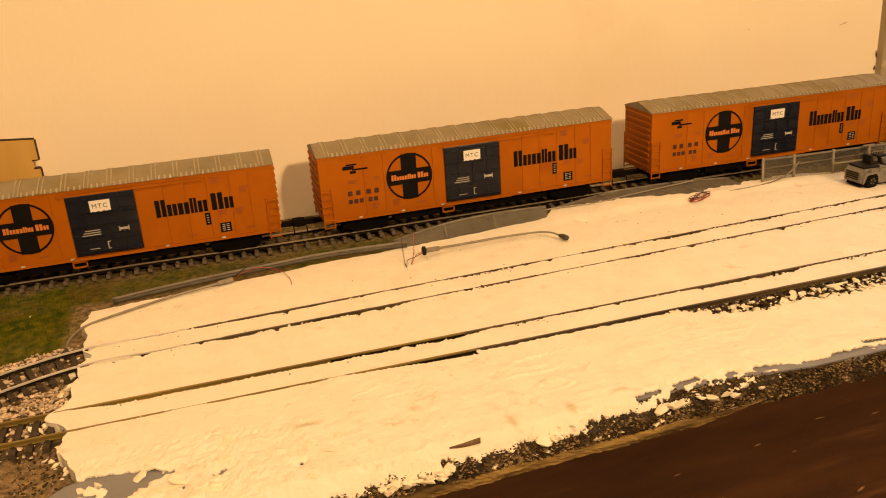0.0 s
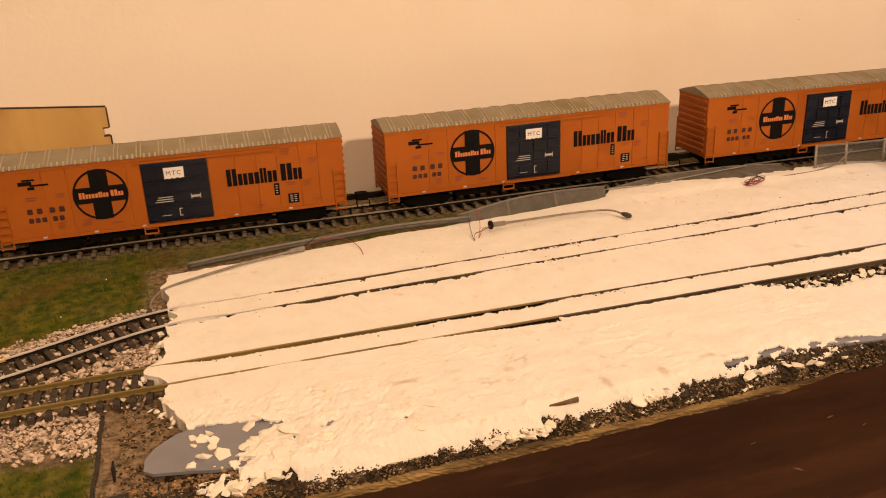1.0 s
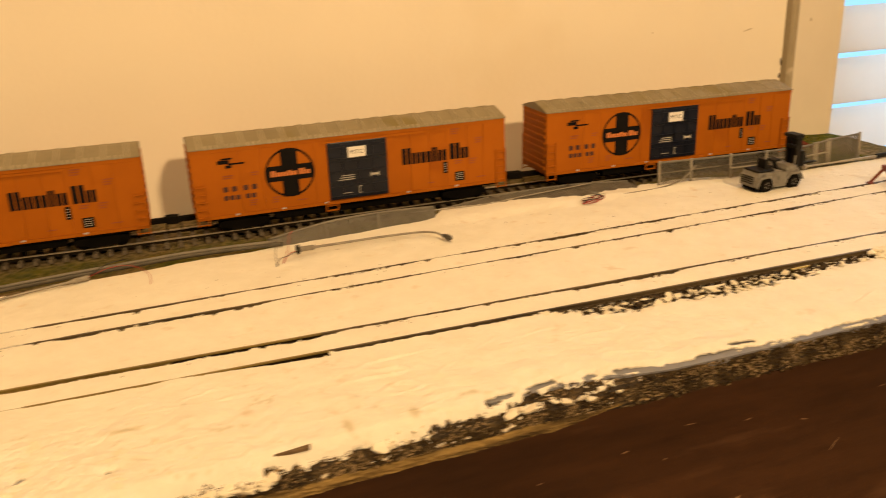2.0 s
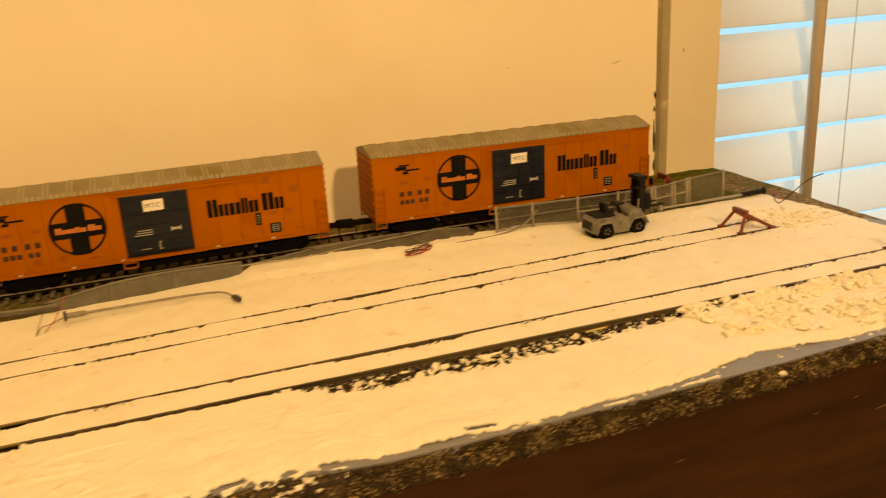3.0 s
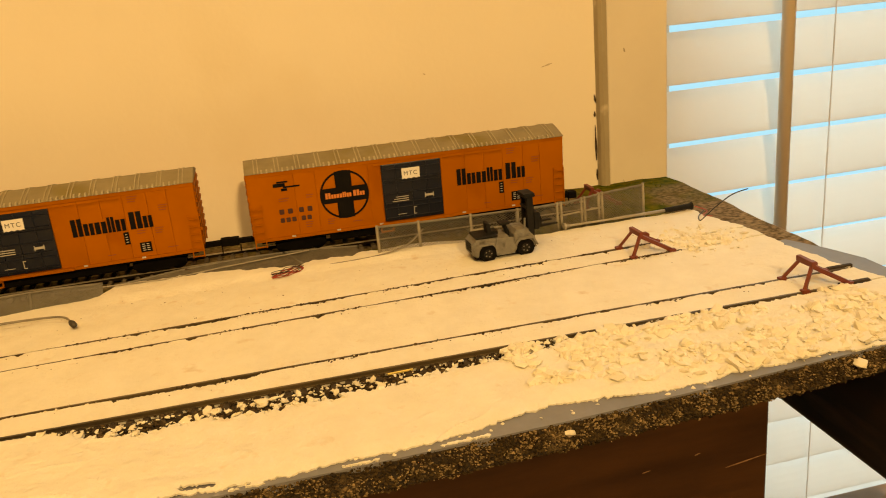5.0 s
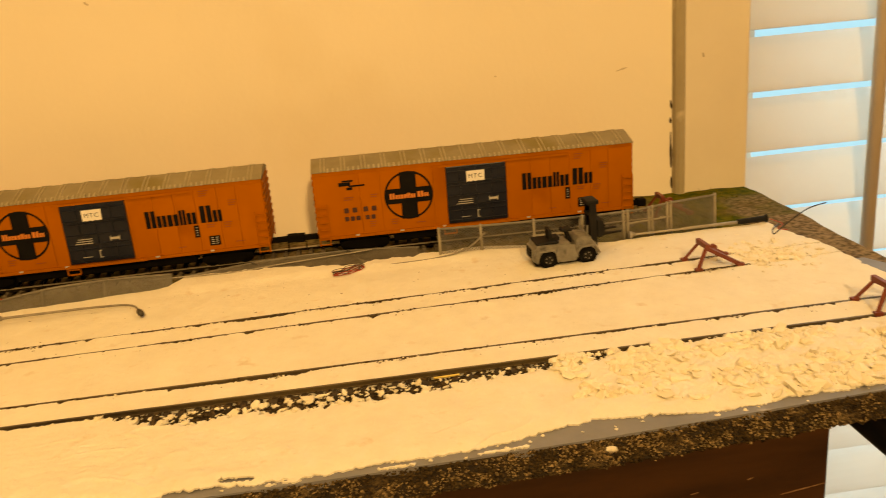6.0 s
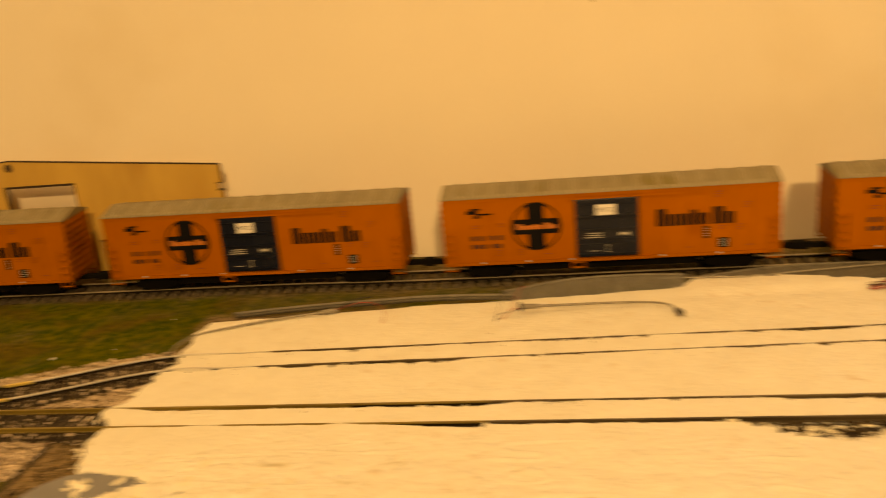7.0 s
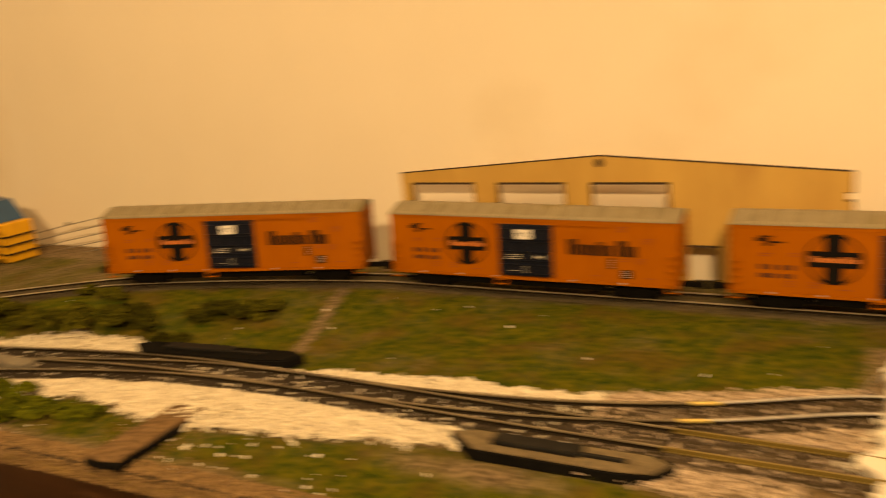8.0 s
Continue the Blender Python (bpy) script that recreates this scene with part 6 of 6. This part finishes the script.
# ---- bushes ----
def bush(at, size, count, seed, leaves):
    rng = random.Random(seed)
    verts, faces = [], []
    lobes = [(rng.uniform(-1, 1), rng.uniform(-0.7, 0.7), rng.uniform(0.0, 0.75), rng.uniform(0.20, 0.42)) for _ in range(9)]
    for _ in range(count):
        lx, ly, lz, r = rng.choice(lobes)
        d = Vector((rng.gauss(0, 1), rng.gauss(0, 1), abs(rng.gauss(0, 1)))).normalized() * r * rng.uniform(0.55, 1.0)
        p = Vector(((lx * 0.75 + d.x) * size[0], (ly * 0.75 + d.y) * size[1], max(0.0, (lz + d.z) * size[2])))
        a = Vector((rng.uniform(-1, 1), rng.uniform(-1, 1), rng.uniform(-1, 1))).normalized()
        b = a.orthogonal().normalized()
        s = rng.uniform(0.0008, 0.0019)
        n0 = len(verts)
        verts += [tuple(p + a * s), tuple(p + b * s * 0.8), tuple(p - a * s), tuple(p - b * s * 0.8)]
        faces.append((n0, n0 + 1, n0 + 2, n0 + 3))
    ob = pydata("bush", verts, faces, leaves)
    ob.location = at
    return tagged(ob, "bright green foliage tuft standing for top-lit grass by the ballast" if leaves is TUFT_GREEN else "olive foam-foliage bush on the grass" if leaves is BUSH else "olive foam-foliage bush in shade colours on the grass", "model bush", group="bushes on the grass")


# bushes 1, 2 and 7 take the darker leaves, shade put into colour
for k, (x, y, sx, sy, sz) in enumerate(((-0.574, 0.358, 0.034, 0.017, 0.017), (-0.534, 0.376, 0.028, 0.018, 0.015), (-0.488, 0.402, 0.026, 0.018, 0.014), (-0.464, 0.417, 0.020, 0.014, 0.010), (-0.612, 0.346, 0.032, 0.016, 0.016), (-0.650, 0.338, 0.034, 0.017, 0.015), (-0.596, 0.392, 0.026, 0.012, 0.007), (-0.500, 0.368, 0.020, 0.011, 0.008), (-0.490, 0.262, 0.026, 0.014, 0.012), (-0.515, 0.248, 0.030, 0.013, 0.011), (-0.466, 0.270, 0.014, 0.009, 0.006), (-0.545, 0.272, 0.028, 0.013, 0.010))):
    bush((x, y, ground_z(x, y)), (sx, sy, sz * 1.05), 3000, k, BUSH_SHADE if k in (1, 2, 7) else TUFT_GREEN if k > 7 else BUSH)

# ---- loose stones, crumbs, gravel and grass ----
rng = random.Random(5)


def near_track(x, y):
    """Whether a place lies between or on a yard track's ties."""
    best = 9.0
    for line in (line_a, line_b, line_c):
        for p, _ in line:
            if abs(p.x - x) < 0.016:
                best = min(best, abs(p.y - y) + 0.3 * abs(p.x - x))
    return best < 0.0145


places = []
while len(places) < 26000:
    x = rng.uniform(-0.72, -0.083)
    lo_y = outline(LO, x) + 0.004 * n2(x, 2, 60) + 0.005 * n2(x, 4, 130) * smooth01((-0.2 - x) / 0.05)
    hi_y = outline(UP, x) + 0.004 * n2(x, 6, 60)
    y = rng.uniform(lo_y - 0.004, hi_y + 0.003)
    inside = lo_y < y < hi_y
    if (not inside and rng.random() > 0.25) or (x > -0.104 and y < 0.318):
        continue
    tied = near_track(x, y)
    if tied and rng.random() > (0.17 if x > -0.2 else 0.05):
        continue
    s = 0.0004 + (0.0008 if x > -0.2 else 0.0013) * rng.random() ** 1.5
    places.append((x, y, ground_z(x, y) + (0.0034 if tied else 0.0008 + rng.uniform(0, 0.0016)), s))
near_b = [q for q in places if q[0] + 0.02 * n2(q[0], q[1], 40) > -0.20]
far_b = [q for q in places if q[0] + 0.02 * n2(q[0], q[1], 40) <= -0.20]
tagged(stones("ballast_stones", near_b, BALLAST, 0.45), "pale pinkish ballast stones around the yard tracks", "ballast", kind="stuff")
tagged(stones("ballast_stones", far_b, BALLAST_WHITE, 0.45), "bright white ballast stones beside the lead tracks", "ballast", kind="stuff")
# pale chips strewn over the grass
places = []
for _ in range(60):
    places.append((x := rng.gauss(-0.37, 0.05), y := rng.uniform(0.240, 0.285), ground_z(x, y) + 0.0006, 0.0005 + 0.0012 * rng.random() ** 2))
for _ in range(80):
    x, y = rng.uniform(-0.72, -0.10), rng.choice((rng.uniform(0.235, 0.30), rng.uniform(0.37, 0.47)))
    places.append((x, y, ground_z(x, y) + 0.0006, 0.0004 + 0.0010 * rng.random() ** 2))
for _ in range(90):
    x, y = rng.gauss(-0.400, 0.008), rng.uniform(0.280, 0.296)
    places.append((x, y, 0.0050 + rng.uniform(0.0, 0.0010), 0.0005 + 0.0010 * rng.random() ** 1.5))
tagged(stones("pale_chips", places, CHUNK), "white plaster chips strewn over grass", "plaster chips", kind="stuff")
# plaster crumbs in the open groove, the rubble bank and round the bumper
places = []
for _ in range(520):
    x = min(0.55, max(0.19, rng.gauss(0.29, 0.085)))
    w = 0.016 * bump01(x, 0.205, 0.390, 0.030) + 0.003
    places.append((x, TRACK_B - GAUGE - 0.0012 - (0.25 + 0.80 * rng.random()) * w, 0.0054 + rng.uniform(0, 0.0018), 0.0004 + 0.0021 * rng.random() ** 2.2))
for _ in range(2500):
    x = rng.uniform(0.375, 0.570)
    k = smooth01((x - 0.38) / 0.08)
    y = rng.uniform(front_edge(x) + 0.002 + 0.012 * (1 - k), 0.3225)
    if n2(x, y, 55, 4) < -0.15:
        continue
    places.append((x, y, plaster_z(x, y) - 0.0002 + rng.uniform(0, 0.0006), 0.0005 + 0.0033 * rng.random() ** 2.6))
for _ in range(240):
    x, y = rng.gauss(0.517, 0.012), rng.gauss(0.411, 0.011)
    places.append((x, y, plaster_z(x, y), 0.0004 + 0.0026 * rng.random() ** 2))
for _ in range(120):
    x = rng.uniform(0.09, 0.52)
    places.append((x, TRACK_B + GAUGE - 0.001 - rng.uniform(0.0, 0.003), 0.0068, rng.uniform(0.0004, 0.0012)))
for _ in range(40):
    places.append((rng.uniform(0.49, 0.545), rng.uniform(0.335, 0.352), 0.0068, rng.uniform(0.0006, 0.0018)))
tagged(stones("plaster_crumbs", places, CHUNK, 0.4, 0.5), "broken white plaster crumbs beside the rails", "plaster crumbs", kind="stuff")
places = []
# crumbs and dirt along the narrow grooves
for name, f in RAILS:
    for _ in range(260):
        x = rng.uniform(-0.07, 0.53)
        w = groove(name, x)
        places.append((x, f(x) - RH[name] - w - rng.uniform(-0.0003, 0.0008), PL_Z - rng.uniform(0.0, 0.0006), 0.0002 + 0.0008 * rng.random() ** 2))
tagged(stones("groove_crumbs", places, CHUNK, 0.4, 0.6), "small white plaster crumbs along the rail grooves", "plaster crumbs", kind="stuff")
places = []
for _ in range(460):
    x = rng.uniform(-0.07, 0.54)
    y = rng.choice((rng.gauss(track_a(x) - GAUGE - 0.002, 0.003), rng.gauss(track_a(x) + GAUGE - 0.002, 0.003), rng.uniform(0.40, 0.46), rng.gauss(TRACK_B + GAUGE - 0.003, 0.003)))
    places.append((x, y, plaster_z(x, y) + 0.0001, 0.00012 + 0.0004 * rng.random() ** 2))
tagged(stones("dirt_specks", places, DIRTBLOCK, 0.4, 0.35), "small brown dirt specks on the white plaster", "dirt specks", kind="stuff")
places = []
for _ in range(3200):
    x = rng.uniform(0.10, 0.50)
    name, f = rng.choice(RAILS[1:])
    k = n2(x, 0.377 * len(name) + ord(name[0]), 55, 0.4) + 0.6 * n2(x, 0.213 * len(name), 160, 0.7)
    if k < 0.06:
        continue
    places.append((x, f(x) - RH[name] - 0.0030 * rng.random() ** 1.5 * min(1.0, k * 2.5), PL_Z + rng.uniform(-0.0003, 0.0005), 0.0002 + 0.0006 * rng.random() ** 2))
tagged(stones("groove_dirt", places, SOIL_DARK, 0.45, 0.5), "dark brown dirt clumps along the sunken rails", "dirt", kind="stuff")
# dark bed stones over the ties of the broken stretch
places = []
for _ in range(2600):
    x = rng.uniform(0.185, 0.43)
    w = 0.015 * bump01(x, 0.205, 0.405, 0.040) + 0.003
    places.append((x, TRACK_B - GAUGE - 0.0008 - w * rng.random(), 0.0048 + rng.uniform(0, 0.0014), 0.0003 + 0.0008 * rng.random() ** 1.5))
tagged(stones("bed_gravel", places, SOIL_DARK, 0.4, 0.7), "dark brown bed gravel between broken plaster crumbs", "gravel", kind="stuff")
# chips lying on the grey sheets, the gravel and at the left end of the plaster
places = []
for _ in range(24):
    x = -0.040 - 0.030 * rng.random() ** 1.4
    places.append((x, rng.uniform(0.259, 0.283), 0.0066, 0.0005 + 0.0028 * rng.random() ** 2.5))
for x, y, s in ((-0.062, 0.278, 0.0030), (-0.066, 0.269, 0.0032), (-0.059, 0.2665, 0.0036), (-0.0555, 0.2605, 0.0028), (-0.050, 0.2555, 0.0036), (-0.044, 0.2520, 0.0032)):
    places.append((x, y, 0.0064, s))
for _ in range(34):
    places.append((rng.gauss(-0.058, 0.006), rng.gauss(0.2515, 0.0025), 0.0044, 0.0008 + 0.0024 * rng.random() ** 2))
for _ in range(60):
    x = rng.uniform(0.22, 0.55)
    places.append((x, front(x) + rng.uniform(0.0015, 0.010), 0.0062, rng.uniform(0.0003, 0.0010)))
for _ in range(130):
    x = rng.uniform(-0.07, 0.24)
    u = rng.random()
    places.append((x, front(x) + 0.0062 * u + 0.0005, -0.002 + 0.0065 * u, rng.uniform(0.0005, 0.0020)))
for x in (0.381, 0.145, 0.152, 0.168, 0.174, 0.095, 0.10, 0.505):
    places.append((x, front(x) + 0.002 - 0.003 * steep(x), 0.0025, 0.0027))
for _ in range(34):
    x = rng.uniform(0.031, 0.058)
    places.append((x, front(x) + rng.uniform(-0.0004, 0.0012), rng.uniform(-0.0005, 0.0022), rng.uniform(0.0010, 0.0026)))
for _ in range(26):
    x = rng.choice((rng.gauss(0.105, 0.006), rng.gauss(0.152, 0.008), rng.gauss(0.188, 0.008)))
    places.append((x, front(x) + rng.uniform(0.0, 0.005), rng.uniform(0.002, 0.0055), rng.uniform(0.0007, 0.0022)))
for _ in range(45):
    y = rng.uniform(0.27, 0.40)
    places.append((left_edge(y) - rng.uniform(0, 0.006), y, 0.0048, rng.uniform(0.0006, 0.0024)))
tagged(stones("edge_chips", places, CHUNK, 0.4, 0.45), "white plaster chips along the board's edge", "plaster chips", kind="stuff")
# a dark splinter lying in the plaster, step shadows beside the dirt road, a twig
bm = prism([(0.0590, 0.2566), (0.0640, 0.2572), (0.0715, 0.2584), (0.0708, 0.2562), (0.0650, 0.2560)], "z", plaster_z(0.065, 0.257) - 0.0006, plaster_z(0.065, 0.257) + 0.0005)
tagged(part("splinter", bm, DIRTBLOCK), "grey-brown splinter lying in the white plaster", "splinter")
# dark tubes laid on the turf for the shadow of the grass step
for x0, y0, x1, y1, w in ((-0.1035, 0.318, -0.1020, 0.240, 0.0011), (-0.0785, 0.270, -0.0785, 0.248, 0.0008)):
    pts = [(x0 + (x1 - x0) * k / 16 + 0.0008 * n2(k, y0, 0.9), y0 + (y1 - y0) * k / 16) for k in range(17)]
    tagged(part("soil_gap", tube(bmesh.new(), [(x, y, ground_z(x, y) + 0.0001) for x, y in pts], [w * (0.75 + 0.5 * abs(n2(k, x0, 0.7))) for k in range(17)], 7), GRAVEL_BED, board), "dark tube for the step's shadow beside the dirt road")
tagged(part("twig", tube(bmesh.new(), [(-0.0972, 0.2835, 0.0024), (-0.0966, 0.277, 0.0030), (-0.0958, 0.2710, 0.0022)], [0.0003, 0.0007, 0.0004], 6), DARKMETAL), "small dark twig on the dirt road", "twig")
# flat flakes lifted off the plaster at its broken near corner
places = []
for _ in range(40):
    x, y = rng.uniform(-0.056, 0.035), rng.uniform(0.256, 0.296)
    if cover(x, y) < 0.003 or rng.random() > 1.25 - (y - 0.256) / 0.04:
        continue
    places.append((x, y, plaster_z(x, y), 0.0009 + 0.0026 * rng.random() ** 2))
for _ in range(15):
    x, y = rng.gauss(-0.040, 0.009), rng.uniform(0.257, 0.273)
    places.append((x, y, max(0.0072, plaster_z(x, y) - 0.0003) + rng.uniform(0.0, 0.0006), rng.uniform(0.0012, 0.0032)))
tagged(stones("plaster_flakes", places, CHUNK, 0.65, 0.16, 0.14), "thin white plaster flakes lying on the plaster", "plaster flakes", kind="stuff")
# dark gravel on the front edge
places = []
for _ in range(18000):
    x = rng.uniform(-0.105, 0.577)
    u = rng.random()
    w = 0.0010 * n2(x, 0.2, 70)
    k = steep(x)
    if u < 0.52:
        v = u / 0.52
        y, z = front(x) + w + 0.0012 * v, -0.0030 + 0.0040 * v - 0.0012 * k + 0.0052 * k * v
    else:
        v = (u - 0.52) / 0.48
        y, z = front(x) + w + 0.0012 + 0.0068 * v * (1 - k), 0.0010 + 0.0048 * v
        if rng.random() < k:
            y, z = front(x) + w + 0.0012 * v, -0.0042 + 0.0096 * v
    places.append((x, y - 0.0002 - 0.0004 * max(0.0, n2(x, z, 260, 4)), z + 0.0001, 0.0003 + 0.0006 * rng.random() ** 2))
# ragged lower fringe of the steep stretch
for _ in range(2600):
    x = rng.uniform(0.19, 0.577)
    drop = max(0.0, n2(x, 3.0, 90) + 0.7 * n2(x, 5.0, 260) + 0.15)
    places.append((x, front(x) + rng.uniform(0.0002, 0.0030), -0.0050 - 0.0022 * drop * rng.random(), 0.0003 + 0.0007 * rng.random() ** 2))
for _ in range(420):
    x = rng.uniform(-0.096, -0.074)
    y = rng.uniform(0.252, 0.325)
    places.append((x, y, ground_z(x, y) + 0.0002, rng.uniform(0.0003, 0.0008)))
pale = rng.sample(places, 9000)
pale = [p for p in pale if n2(p[0], p[2], 120, 8) + 0.6 * n2(p[0], p[2], 300, 2) > -0.12]
tagged(stones("pale_grit", [(x, y - 0.0004, z, s * 0.8) for x, y, z, s in pale], GRIT), "tan grit specks in the dark gravel", "gravel", kind="stuff")
tagged(stones("edge_gravel", places, GRAVEL), "dark brown and black gravel on the board's edge", "gravel", kind="stuff")
# brown grit on the rest of the edge, the dirt road and round the crossing block
places = []
for _ in range(9000):
    x = rng.uniform(-0.80, -0.100)
    u = rng.random()
    o = 0.0100 * u ** 1.3
    places.append((x, front(x) + 0.0007 * n2(x, 0.2, 70) + o, 0.0012 + 0.0012 * u if o > 0.0010 else -0.0045 + 6.0 * o, rng.uniform(0.0004, 0.0013)))
for _ in range(7000):
    x = rng.uniform(-0.80, -0.100)
    u = rng.random()
    places.append((x, front(x) - 0.0006 + 0.0004 * u, -0.0085 + 0.0085 * u, rng.uniform(0.0004, 0.0012)))
for _ in range(900):
    x, y = rng.uniform(-0.104, -0.074), rng.uniform(0.252, 0.320)
    places.append((x, y, ground_z(x, y) - 0.0001, rng.uniform(0.0003, 0.0007)))
for _ in range(1500):
    x = rng.uniform(-0.106, -0.046)
    u = rng.random()
    places.append((x, front(x) + 0.013 * u, (0.0016 if x < -0.09 else 0.0014 + 0.0040 * u) + 0.0004, rng.uniform(0.0003, 0.0009)))
for _ in range(500):
    x, y = rng.gauss(-0.404, 0.014), rng.gauss(0.262, 0.016)
    places.append((x, y, ground_z(x, y) + 0.0002, rng.uniform(0.0003, 0.0009)))
tagged(stones("soil_grit", places, SOIL), "brown soil grit along the edge and the dirt road", "soil", kind="stuff")
# short grass fibres
verts, faces = [], []
gz = np.array(zone).reshape(nx + 1, ny + 1)
made_n = 0
while made_n < 52000:
    x = rng.uniform(-0.80, 0.565) if rng.random() < 0.35 else rng.uniform(-0.72, -0.085)
    fx = (x - X_LEFT) / (X_RIGHT - X_LEFT) * nx
    y0 = front(x) + 0.004
    y = rng.uniform(y0, WALL_Y - 0.004)
    fy = (y - y0) / (WALL_Y - 0.001 - y0) * ny
    made_n += 1
    if gz[int(fx), int(fy)] < rng.uniform(0.25, 0.8) or near_track(x, y) or abs(main_at(x)[0] - y) < 0.0155:
        continue
    z, h = ground_z(x, y), rng.uniform(0.0008, 0.0024)
    a = rng.uniform(0, 6.3)
    dx, dy = math.cos(a) * 0.00028, math.sin(a) * 0.00028
    n0 = len(verts)
    verts += [(x - dx, y - dy, z), (x + dx, y + dy, z), (x + rng.uniform(-0.001, 0.001), y + rng.uniform(-0.001, 0.001), z + h)]
    faces.append((n0, n0 + 1, n0 + 2))
tagged(pydata("grass_fibres", verts, faces, GRASS), "short olive-green model grass fibres", "model grass", kind="stuff")
